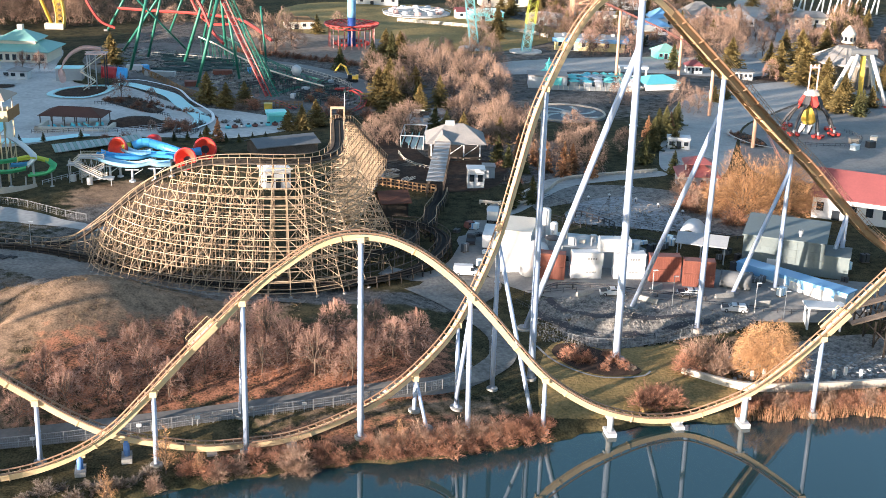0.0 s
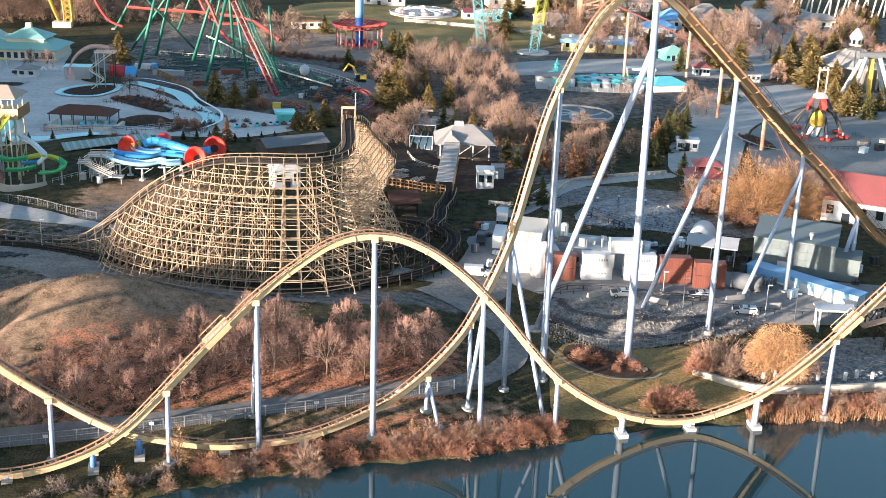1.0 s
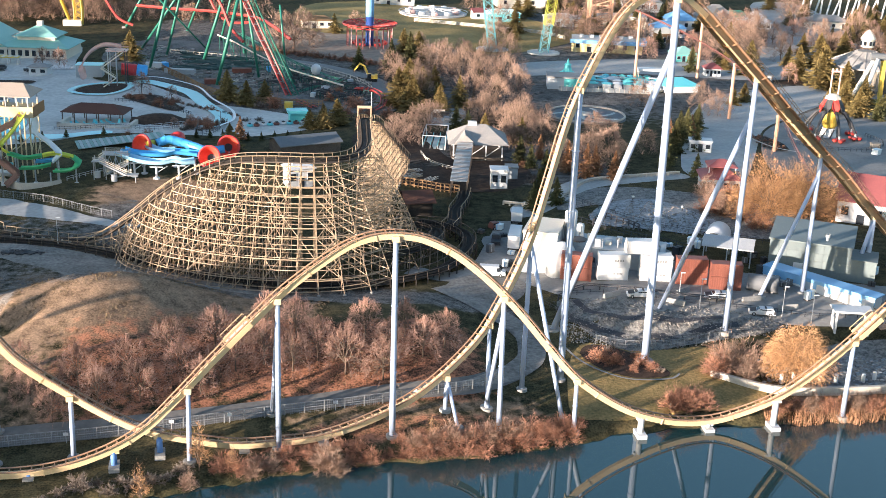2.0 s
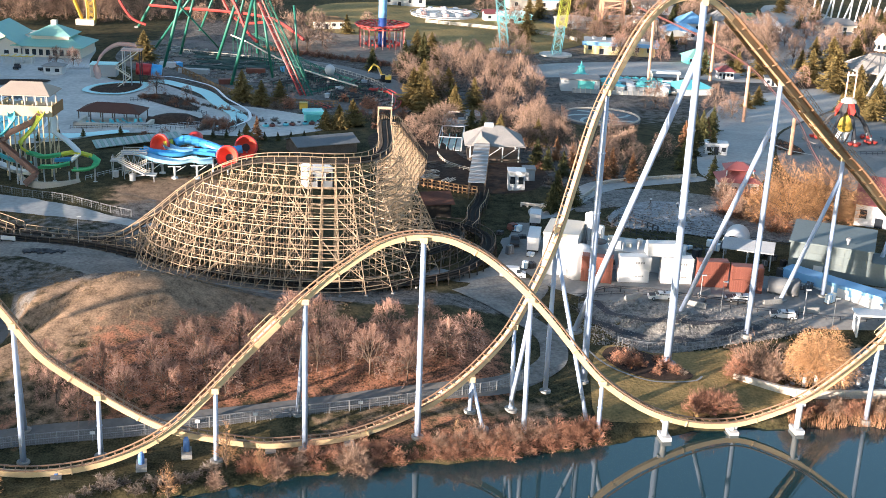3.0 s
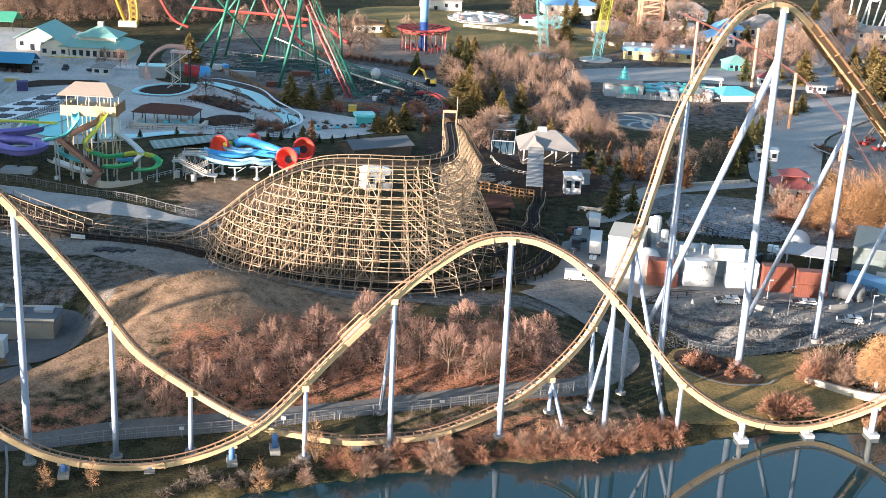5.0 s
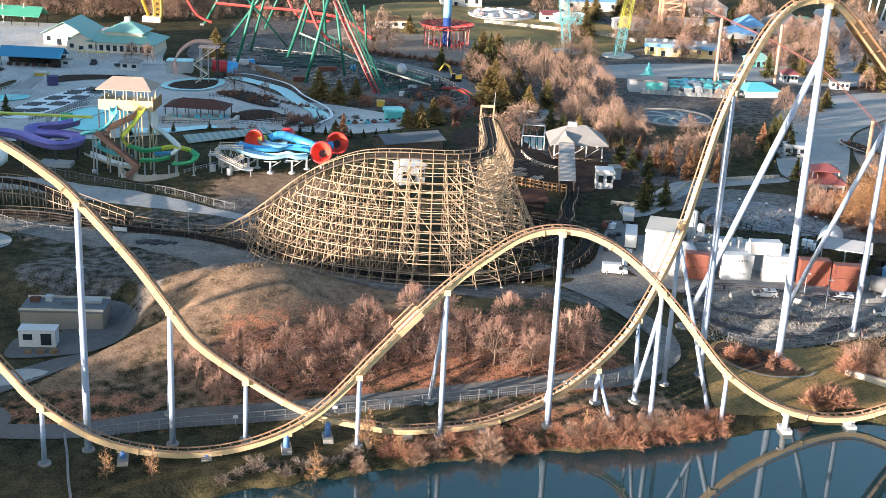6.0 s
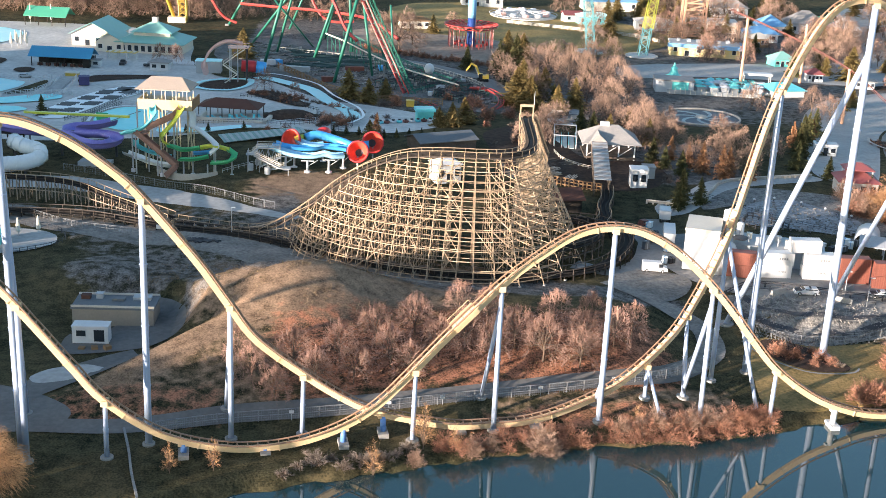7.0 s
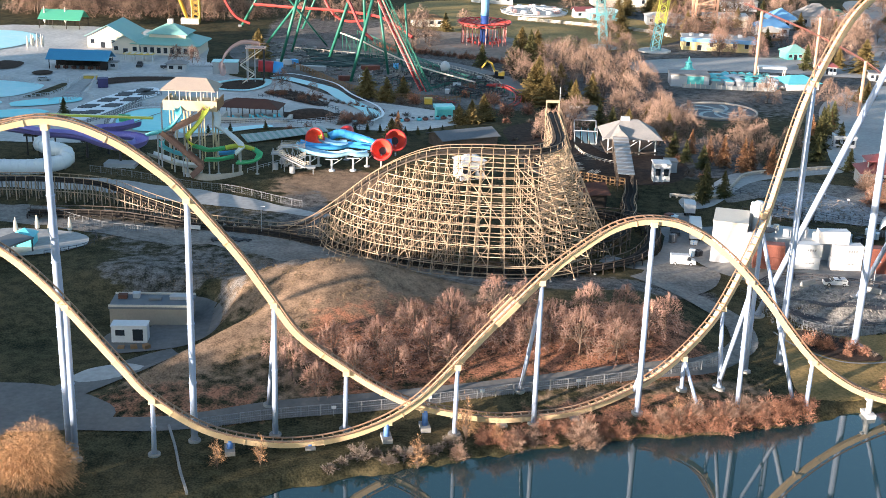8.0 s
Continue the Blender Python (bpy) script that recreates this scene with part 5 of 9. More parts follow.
def bars(parent, x, y, z, w, h, n, mat="fence_grey"):
    """Lettering too faint to read, as short bars."""
    step = w / n
    for i in range(n):
        part("letter_bar", Mesh().box(x - w / 2 + step * (i + 0.5), y, z, step * 0.62, 0.03, h), mat, parent)


def road_car(name, x, y, turn, body_mat, label, length=4.7, width=1.9, height=1.75, style="suv", z=None):
    z = (terrain(x, y) + 0.12) if z is None else z
    root = thing(name, x, y, z, label, "vehicle", turn=turn)
    L, W, H = length / 2, width / 2, height
    prof = {"suv": [(-L, .35), (-L, .95), (-L * .92, 1.05), (-L * .8, H), (L * .15, H), (L * .42, 1.08), (L * .95, .92), (L, .75), (L, .35)],
            "van": [(-L, .35), (-L, H), (L * .45, H), (L * .72, 1.25), (L * .98, 1.05), (L, .35)],
            "pickup": [(-L, .4), (-L, 1.05), (-L * .1, 1.05), (-L * .05, H), (L * .35, H), (L * .5, 1.12), (L * .97, .98), (L, .4)]}[style]
    m = Mesh()
    n = len(prof)
    pts = [(px, s * W * (0.86 if pz > 1.2 else 1), pz) for s in (-1, 1) for px, pz in prof]
    m.add(pts, [tuple(range(n)), tuple(reversed(range(n, 2 * n)))] + [(i, n + i, n + (i + 1) % n, (i + 1) % n) for i in range(n)])
    body = part("body", m, body_mat, root)
    top, low = H - 0.14, 1.08
    for s in (-1, 1):
        if style == "suv":
            part("side_window", Mesh().box(-L * .3, s * (W * .90), low, L * .95, 0.12, top - low), "window_dark", body)
        elif style == "pickup":
            part("side_window", Mesh().box(L * .15, s * (W * .90), low, L * .35, 0.12, top - low), "window_dark", body)
        else:
            part("side_window", Mesh().box(L * .45, s * (W * .93), low + .1, L * .3, 0.16, top - low - .2), "window_dark", body)
    part("windscreen", Mesh().beam((L * (.2 if style != "van" else .5), 0, H - .12), (L * (.40 if style != "van" else .7), 0, 1.2), W * 1.5, 0.12), "window_dark", body)
    for sx in (-.62, .62):
        for s in (-1, 1):
            wh = part("wheel", Mesh().tube([(L * sx, s * (W - .22), .36), (L * sx, s * (W + .02), .36)], .36, 12), "rubber", root)
            part("rim", Mesh().tube([(L * sx, s * (W - .1), .36), (L * sx, s * (W + .04), .36)], .2, 8), "grey_metal", wh)
    for s in (-1, 1):
        part("headlight", Mesh().box(L - .02, s * W * .7, .72, .08, .3, .16), "white_paint", root)
    return root


def box_trailer(x, y, turn, length, label, z=None, height=2.6, mat="white_paint"):
    z = (terrain(x, y) + 0.1) if z is None else z
    root = thing("box_trailer", x, y, z, label, "trailer", turn=turn)
    part("body", Mesh().box(0, 0, 0.9, length, 2.5, height), mat, root)
    part("roof", Mesh().box(0, 0, 0.9 + height, length + .1, 2.6, 0.12), "white_paint", root)
    part("chassis", Mesh().box(0, 0, 0.55, length * .96, 1.6, 0.36), "dark_metal", root)
    for sx in (-.32, -.2):
        for s in (-1, 1):
            part("wheel", Mesh().tube([(length * sx, s * 0.9, .45), (length * sx, s * 1.2, .45)], .45, 12), "rubber", root)
    return root


def fence(name, pts, height, post_step, label, mat="grey_metal", rails=(0.95,), mesh=None, post=0.09, z_off=0.0):
    """Posts and rails along a line on the land; mesh: a thin infill of wires."""
    line = spline([(x, y, 0) for x, y in pts], post_step)
    a = line[len(line) // 2]
    root = thing(name, a.x, a.y, terrain(a.x, a.y), label, "fence")
    off = Vector((a.x, a.y, terrain(a.x, a.y)))
    at = [Vector((p.x, p.y, terrain(p.x, p.y) + z_off)) - off for p in line]
    pm = Mesh().box(0, 0, -0.3, post, post, height + 0.3).data("post", mat)
    for p in at[:300]:
        ob = part("post", pm, None, root)
        ob.location = p
    for f in rails:
        part("rail", Mesh().tube([p + Vector((0, 0, height * f)) for p in at], post * 0.5, 4), mat, root)
    if mesh:
        m = Mesh()
        n = int(height / mesh)
        for p, q in zip(at, at[1:]):
            for i in range(n):
                z = height * (i + 0.5) / n
                m.beam(p + Vector((0, 0, z)), q + Vector((0, 0, z)), 0.018)
            k = max(2, int((q - p).length / mesh))
            for i in range(k):
                c = p + (q - p) * ((i + 0.5) / k)
                m.beam(c, c + Vector((0, 0, height)), 0.018)
        tagged(part("wire_mesh", m, mat, root), kind="stuff")
    return root


def lamp_post(x, y, h, label="slim grey lamp post with a small head", mat="grey_metal"):
    root = thing("street_lamp", x, y, terrain(x, y), label, "lamp post", "lamp posts")
    part("pole", Mesh().tube([(0, 0, -.3), (0, 0, h)], 0.1, 8, 0.06), mat, root)
    part("head", Mesh().box(0.35, 0, h - 0.05, 0.9, 0.3, 0.16), "white_paint", root)


def slide_trough(name, ctrl, r, mat, parent, label="", n=6, step=0.9, closed=False):
    """A flume: half a pipe, or a whole one, along a curve."""
    line = spline(ctrl, step)
    m = Mesh()
    if closed:
        m.tube(line, r, 12)
        pipe = part(name, m, mat, parent, label, smooth=True)
        for i in range(0, len(line) - 1, 2):
            d = (line[i + 1] - line[i]).normalized()
            part("band", Mesh().tube([line[i] - d * .08, line[i] + d * .08], r * 1.08, 12), mat, pipe)
        return pipe
    fr = frames_along(line)
    w = n + 1
    for thick in (0, 0.12):
        for p, d, s, u in fr:
            for j in range(w):
                a = math.pi * (j / n) + math.pi
                rr = r + thick
                m.v.append(tuple(p + s * (rr * math.cos(a)) + Vector((0, 0, 1)) * (rr * math.sin(a) + r)))
    tot = len(fr) * w
    for i in range(len(fr) - 1):
        for j in range(n):
            a = i * w + j
            m.f.append((a, a + 1, a + w + 1, a + w))
            m.f.append((tot + a, tot + a + w, tot + a + w + 1, tot + a + 1))
        for j in (0, n):
            a = i * w + j
            m.f.append((a, a + w, tot + a + w, tot + a))
    return part(name, m, mat, parent, label, smooth=True)


# ---- the yard with the containers ----
Z = 5.75
for x, y, z, mat, label, turn in ((47.7, 223.4, Z, "white_paint", "white shipping container at the foot of a stack", -2), (47.9, 223.4, Z + 2.66, "white_paint", "white shipping container with faded lettering, stacked", -2),
                                  (56.2, 222.9, Z, "white_paint", "white shipping container at the foot of a stack", -2), (56.3, 222.9, Z + 2.66, "white_paint", "white shipping container with dark lettering, stacked", -2),
                                  (53.4, 223.9, Z + 5.32, "white_paint", "bright white container bridging two stacks", -2),
                                  (63.0, 221.2, Z, "red_paint", "rust-red shipping container at the foot of a stack", -4), (63.0, 221.2, Z + 2.66, "red_paint", "rust-red shipping container on top of a stack", -4),
                                  (69.2, 218.6, Z - .1, "red_paint", "sunlit rust-red shipping container at the foot of a stack", -10), (69.2, 218.6, Z + 2.56, "red_paint", "sunlit rust-red shipping container on top of a stack", -10),
                                  (40.8, 224.8, Z - .6, "red_paint", "dented rust-red shipping container at the foot of a stack", -14), (40.8, 224.8, Z + 2.06, "red_paint", "dented rust-red shipping container on top of a stack", -14)):
    c = container(x, y, z, 6.06, mat, label, turn)
    if mat == "white_paint" and z < Z + 5:
        bars(c, 0.9, -1.28, 1.25, 2.0, 0.42 if z > Z + 1 else 0.25, 4 if z > Z + 1 else 7)


def plant_house():
    root = thing("white_works_building", 37.2, 236, 4.0, "sunlit white works building with tanks and pipes", "building", turn=-18)
    part("wall", Mesh().box(-1.4, 0, -.5, 7, 10, 8.6), "white_paint", root)
    part("parapet", Mesh().box(-1.4, 0, 8.1, 7.3, 10.3, 0.5), "cream_wall", root)
    part("low_wing", Mesh().box(13.5, 1.5, -.5, 20, 9, 6.2), "grey_paint", root)
    part("drum", Mesh().lathe(3.2, -5, [(3.1, 0), (3.1, 4.6), (2.2, 6.2), (0.6, 6.9)], 18), "white_paint", root, "white domed tank", True)
    for i, (px, py, r, h) in enumerate(((4.0, 2.5, 1.0, 11.4), (6.0, 0.6, 0.8, 9.2), (2.9, 4.2, 0.7, 10.6))):
        t = part("silo", Mesh().lathe(px, py, [(r, 0), (r, h), (r * .7, h + .3)], 14), "white_paint", root, smooth=True)
        part("ladder", Mesh().box(px, py - r - .08, 0, .4, .08, h), "grey_metal", t)
    part("hatch", Mesh().lathe(6.2, -2.6, [(1.5, 6.9), (1.7, 7.2), (0.2, 7.3)], 14), "dark_metal", root, "black round hood")
    for i in range(9):
        part("roof_unit", Mesh().box(6 + i * 2.0, 0.5 + 2.2 * math.sin(i * 2.1), 5.7, 1.2, 1.1, 0.7 + 0.5 * (i % 3)), "cream_wall" if i % 2 else "grey_metal", root)
    for i in range(6):
        part("roof_pipe", Mesh().tube([(5 + i * 3, -2 + (i % 2), 5.7), (5 + i * 3, -2 + (i % 2), 7.4)], .16, 8), "grey_metal", root)
    pp = Mesh()
    for i in range(4):
        pp.tube([(5, -4.0 - .35 * i, 3.5 + i * .4), (10, -4.4 - .35 * i, 3.2 + i * .4)], .13, 6)
    part("pipe_rack", pp, "dark_metal", root)


plant_house()


def warehouse():
    root = thing("warehouse", 91.2, 231.5, 5.6, "big grey panel-clad warehouse with a pale sloping roof", "building", turn=-25)
    m = Mesh()
    m.add([(-8, -6, -.6), (8, -6, -.6), (8, 7, -.6), (-8, 7, -.6), (-8, -6, 6.8), (8, -6, 6.8), (8, 7, 7.6), (-8, 7, 7.6)], [(3, 2, 1, 0), (4, 5, 6, 7), (0, 1, 5, 4), (1, 2, 6, 5), (2, 3, 7, 6), (3, 0, 4, 7)])
    part("wall", m, "panel_teal", root)
    part("roof", Mesh().add([(-8.3, -6.3, 6.82), (8.3, -6.3, 6.82), (8.3, 7.3, 7.65), (-8.3, 7.3, 7.65), (-8.3, -6.3, 7.1), (8.3, -6.3, 7.1), (8.3, 7.3, 7.9), (-8.3, 7.3, 7.9)], [(3, 2, 1, 0), (4, 5, 6, 7), (0, 1, 5, 4), (1, 2, 6, 5), (2, 3, 7, 6), (3, 0, 4, 7)]), "panel_teal", root)
    for i in range(9):
        for j in range(4):
            part("cladding_panel", Mesh().box(-7.1 + i * 1.78, -6.03, 0.1 + j * 1.65, 1.7, 0.08, 1.58), "panel_teal", root)
    part("annex", Mesh().box(10.5, -2.5, -.8, 5, 7, 5.4), "panel_teal", root)
    part("annex_roof", Mesh().box(10.5, -2.5, 4.6, 5.3, 7.3, 0.2), "panel_teal", root)
    opening(root, "door", -2, 0, 1.6, 2.3, 6.1, -1, "white_paint")
    part("vent", Mesh().lathe(3, -5, [(.5, 8.4), (.5, 9.0), (.2, 7.6)], 10), "grey_metal", root)


warehouse()


def blue_shed():
    root = thing("long_blue_shed", 88.2, 217.4, 5.0, "long low light-blue shed with white panels on its side", "building", turn=-50)
    part("wall", Mesh().box(0, 0, -1.2, 24, 3.0, 4.0), "slide_white", root)
    part("roof", Mesh().box(0, 0.2, 2.8, 24.4, 3.8, 0.25), "roof_sky", root)
    part("fascia", Mesh().box(0, -1.58, 1.2, 24.2, 0.12, 1.6), "roof_sky", root)
    for i in range(5):
        part("side_panel", Mesh().box(-2 + i * 3.2, -1.66, 0.4, 2.4, 0.08, 1.9), "white_paint", root)


M["roof_sky"] = material("roof_sky", (0.20, 0.42, 0.66), (0.16, 0.36, 0.60), 0.2, 0.5, spread=0.3)
blue_shed()
canopy("yard_canopy", 74.6, 234.5, 9.5, 7, 3.6, 1.3, "grey_metal", "grey_metal", "grey metal canopy roof in the yard", -22, (3, 2), "gable")


def arched_shed(x, y, length, r, turn, label):
    root = thing("arched_shed", x, y, terrain(x, y), label, "shelter", turn=turn)
    m = Mesh()
    n = 10
    for rr in (r, r - .12):
        for yy in (-length / 2, length / 2):
            for j in range(n + 1):
                a = math.pi * j / n
                m.v.append((rr * math.cos(a), yy, rr * math.sin(a) + 0.8))
    w = n + 1
    for j in range(n):
        m.f += [(j, j + 1, w + j + 1, w + j), (2 * w + j, 3 * w + j, 3 * w + j + 1, 2 * w + j + 1), (j, 2 * w + j, 2 * w + j + 1, j + 1), (w + j, w + j + 1, 3 * w + j + 1, 3 * w + j)]
    part("shell", m, "white_paint", root, smooth=True)
    for sx in (-1, 1):
        part("side_rail", Mesh().box(sx * r, 0, 0, .2, length, .9), "grey_metal", root)


arched_shed(75.5, 246, 9, 2.6, -25, "white arched fabric tunnel over the ride path")
road_car("pickup", 28.1, 252.6, 80, "dark_metal", "dark blue pickup truck parked in the yard", 5.2, 1.95, 1.8, "pickup")
road_car("van", 25.0, 231.8, -8, "white_paint", "white delivery van parked on the service road", 5.3, 1.95, 2.2, "van")
for x, y, t, lab in ((51.2, 213.8, 176, "white car with black panels below the containers"), (66.2, 213.2, 172, "white car with black panels beside the red containers"), (73.2, 207.4, 168, "white car with black panels on the lower road")):
    car = road_car("patrol_car", x, y, t, "white_paint", lab, 4.9, 1.85, 1.5)
    part("bonnet_panel", Mesh().beam((1.1, 0, 1.07), (2.3, 0, .95), 1.8, .08), "dark_metal", car)
    part("boot_panel", Mesh().box(-2.3, 0, .5, .42, 1.88, .58), "dark_metal", car)
    part("roof_bar", Mesh().box(-.6, 0, 1.5, .3, 1.2, .12), "dark_metal", car)
box_trailer(31.8, 249.4, 78, 8.2, "white box trailer parked in the yard", height=2.7)
box_trailer(34.4, 265.4, 80, 4.2, "small white box trailer", height=2.0)
road_car("loader", 29.2, 262.2, 30, "red_paint", "small dark red loader at rest", 3.2, 1.7, 1.7, "suv")
tank = thing("storage_tank", 76.4, 217.2, 5.3, "dull grey horizontal storage tank", "tank", turn=-20)
part("shell", Mesh().tube([(-3, 0, 1.9), (-2.7, 0, 1.9), (2.7, 0, 1.9), (3, 0, 1.9)], 1.7, 16), "works_grey", tank, smooth=True)
for sx in (-1.8, 1.8):
    part("saddle", Mesh().box(sx, 0, 0, .5, 2.4, .9), "concrete", tank)
for i, (x, y, t) in enumerate(((46, 214.6, 30), (57.5, 211.2, -35), (72.8, 212.5, 15), (60.2, 216, 40), (79, 209.5, 5))):
    b = solo("concrete_barrier", Mesh().add([(-2, -.4, 0), (2, -.4, 0), (2, .4, 0), (-2, .4, 0), (-2, -.15, .95), (2, -.15, .95), (2, .15, .95), (-2, .15, .95)], [(3, 2, 1, 0), (4, 5, 6, 7), (0, 1, 5, 4), (1, 2, 6, 5), (2, 3, 7, 6), (3, 0, 4, 7)]), "concrete", "pale concrete barrier block on the yard edge", "barrier", (x, y, terrain(x, y) + .1), t, group="barriers of the yard")
for x, y, h in ((61.8, 209.5, 6), (77, 207, 6), (82, 205, 5.5), (-64.8, 245.6, 6.2), (59, 214, 5)):
    lamp_post(x, y, h)
fence("railing", [(33, 216), (37, 208), (41, 200), (45, 196.5), (56, 199.5), (66, 201), (78, 202)], 1.1, 2.2, "low dark railing along the gravel", "dark_metal", (0.5, 0.95), post=0.1)
fence("railing", [(35, 219), (46, 216), (58, 211.5), (70, 209.3), (84, 206.5), (96, 207)], 1.1, 2.4, "dark railing along the yard road", "dark_metal", (0.5, 0.95), post=0.1)
fence("chain_link_fence", [(34, 204), (37.3, 202), (39.8, 198.7), (44.6, 196.4), (51.8, 196.3), (58.5, 198), (65.9, 201.6)], 1.8, 2.6, "chain-link fence behind the lawn", "fence_grey", (0.95,), 0.5)
fence("railing", [(47, 282), (60, 262), (76, 250), (95, 243), (110, 246)], 1.1, 2.6, "dark railing round the gravel yard", "dark_metal", (0.5, 0.95), post=0.1)
patch("stone_field", [(50.5, 263), (54, 271), (60, 277), (65, 279.5), (71, 278.8), (77.3, 268), (81, 259.5), (73, 249.5), (62.7, 254), (51, 256.5)], "cobble", .22, 2.0, label="rough field of pale broken stone", category="gravel")
rk = random.Random(61)
stones = Mesh()


def rock(m, x, y, z, r):
    k = len(m.v)
    for a in range(6):
        t = a * math.pi / 3 + rk.uniform(-.3, .3)
        m.v.append((x + r * rk.uniform(.7, 1.2) * math.cos(t), y + r * rk.uniform(.7, 1.2) * math.sin(t), z - .1))
    for a in range(6):
        t = a * math.pi / 3 + rk.uniform(-.3, .3)
        m.v.append((x + r * rk.uniform(.4, .8) * math.cos(t), y + r * rk.uniform(.4, .8) * math.sin(t), z + r * rk.uniform(.5, .9)))
    for a in range(6):
        b = (a + 1) % 6
        m.f.append((k + a, k + b, k + 6 + b, k + 6 + a))
    m.f.append(tuple(k + 6 + a for a in range(6)))


for i in range(900):
    x, y = rk.uniform(51, 81), rk.uniform(250, 279)
    if y > 279 - abs(x - 66) * .9 or y < 256 - (x - 51) * .3 or (x > 73 and y < 249.5 + (x - 73) * 1.2):
        continue
    rock(stones, x, y, terrain(x, y) + .2, rk.uniform(.12, .34))
solo("field_stones", stones, "gravel", "loose pale stones of the rough field", "stones", kind="stuff")
heap = Mesh()
for i in range(4200):
    x, y = rk.uniform(35, 78), rk.uniform(194, 219)
    if y > 216.5 - (x - 36) * .24 or y < 199.5 - min(x - 35, 11) * .45 + max(0, x - 46) * .24:
        continue
    rock(heap, x, y, terrain(x, y) + .12, rk.uniform(.07, .2))
solo("slope_stones", heap, "gravel", "loose stones on the slope below the yard", "stones", kind="stuff")
fence("arched_rail", [(50.6, 257.3), (53.6, 262.5), (56, 259.6), (58.5, 256.5), (60.3, 252.8)], 1.6, 1.6, "dark rail with stout posts round the stone field", "dark_metal", (.5, .95), post=.26)
for x, y in ((58.8, 275.9), (64.3, 277.7), (70, 274.3), (74.2, 269.2), (78.5, 263.5)):
    b = thing("bollard_light", x, y, terrain(x, y) + .2, "short dark bollard lamp with a white cap", "lamp", "bollard lamps of the stone field")
    part("post", Mesh().tube([(0, 0, -.2), (0, 0, .8)], .12, 8), "dark_metal", b)
    part("cap", Mesh().lathe(0, 0, [(.32, .8), (.36, 1.0), (.1, 1.2)], 10), "white_paint", b)
fence("railing", [(46, 262), (56, 250), (64, 244), (68, 240)], 1.3, 1.6, "dark ride railing behind the works", "dark_metal", (0.4, 0.95), post=0.14)
yc = random.Random(52)
for i in range(44):
    if i < 20:
        x, y = yc.uniform(76, 112), yc.uniform(206, 232)
    elif i < 36:
        x, y = yc.uniform(58, 82), yc.uniform(226, 246)
    else:
        x, y = yc.uniform(24, 34), yc.uniform(236, 262)
    w, d, h = yc.uniform(.8, 2.4), yc.uniform(.7, 1.6), yc.uniform(.5, 1.7)
    kind = i % 3
    it = thing(("pallet_load", "waste_bin", "machine_box")[kind], x, y, terrain(x, y) + .12, ("covered pallet load standing in the yard", "dark wheeled waste bin standing in the yard", "grey steel machine box standing in the yard")[kind], ("pallet", "bin", "machine")[kind], "yard clutter", turn=yc.uniform(-40, 40))
    part("base", Mesh().box(0, 0, 0, w, d, .15), "wood_old", it)
    part("body", Mesh().box(0, 0, .15, w * .94, d * .94, h).box(0, 0, .15 + h, w, d, .08), ("slide_white", "dark_metal", "works_grey")[kind], it)
    part("strap", Mesh().box(0, 0, .14, w * .12, d * .96, h + .12), ("roof_sky", "rubber", "grey_metal")[kind], it)
for pts in ([(40, 238), (52, 234), (60, 232), (74, 226)], [(36, 216.5), (41, 219.5), (46, 217.5), (58, 213.4), (70, 211)]):
    root_line = spline([(x, y, 0) for x, y in pts], 1.5)
    pipe = thing("ride_pipe", pts[1][0], pts[1][1], terrain(*pts[1]), "low dark pipe track on short posts across the yard", "pipe")
    o = pipe.matrix_basis.translation
    at = [Vector((p.x, p.y, terrain(p.x, p.y) + 1.1)) - o for p in root_line]
    for k in (-.5, .5):
        part("pipe_run", Mesh().tube([p + Vector((0, k, 0)) for p in at], .11, 6), "dark_metal", pipe)
    for p in at[::2]:
        part("pipe_post", Mesh().box(p.x, p.y, p.z - 1.3, .25, .25, 1.3), "dark_metal", pipe)
for pts in ([(35.5, 213), (37.4, 207), (42, 202.6), (50, 200.4), (60, 201.6), (68, 203.4)], [(39, 215.5), (41, 209.4), (46.5, 205.4), (56, 204.2), (66, 206.4)]):
    ribbon("gravel_cutting", pts, 1.3, "dark_metal", .2, label="dark channel winding through the gravel", category="channel", step=1.0)
# edge wall of the lawn and the planting bed
ribbon("trim", [(34, 197), (35.6, 192), (38.2, 187.8), (43, 184.3), (50, 184.4), (52.4, 186.6)], .4, "concrete", .32, label="thin concrete edge of the planting bed", category="kerb", step=1.0)


def shore_wall():
    root = thing("shore_wall", 77, 179, terrain(77, 179), "pale retaining wall of long blocks above the reeds", "wall")
    off = root.matrix_basis.translation
    line = spline([(57.5, 186, 0), (64.5, 180.8, 0), (70, 179.2, 0), (80, 179.4, 0), (90, 180.4, 0), (112, 183, 0)], 2.6)
    for k in range(2):
        for a, b in zip(line, line[1:]):
            part("block", Mesh().beam((a.x - off.x, a.y - off.y, .45 + k * .72), (b.x - off.x, b.y - off.y, .45 + k * .72), .6 + .03 * k, .7), "stone_pale", root)
    for i in range(9):
        part("pillar", Mesh().lathe(-8 + i * 2.4, 4.4 + .9 * (i % 2), [(.34, 0), (.34, 1.9), (.26, 2.0)], 10), "white_paint", root)
    rk2 = random.Random(3)
    rub = Mesh()
    for i in range(700):
        x, y = rk2.uniform(66, 108), rk2.uniform(181, 193)
        r = rk2.uniform(.15, .4)
        rub.box(x - off.x, y - off.y, terrain(x, y) - off.z, r * 1.6, r * 1.2, r * .8, rk2.uniform(0, 90))
    tagged(part("rubble", rub, "cobble", root, "broken stone behind the wall"), kind="stuff")


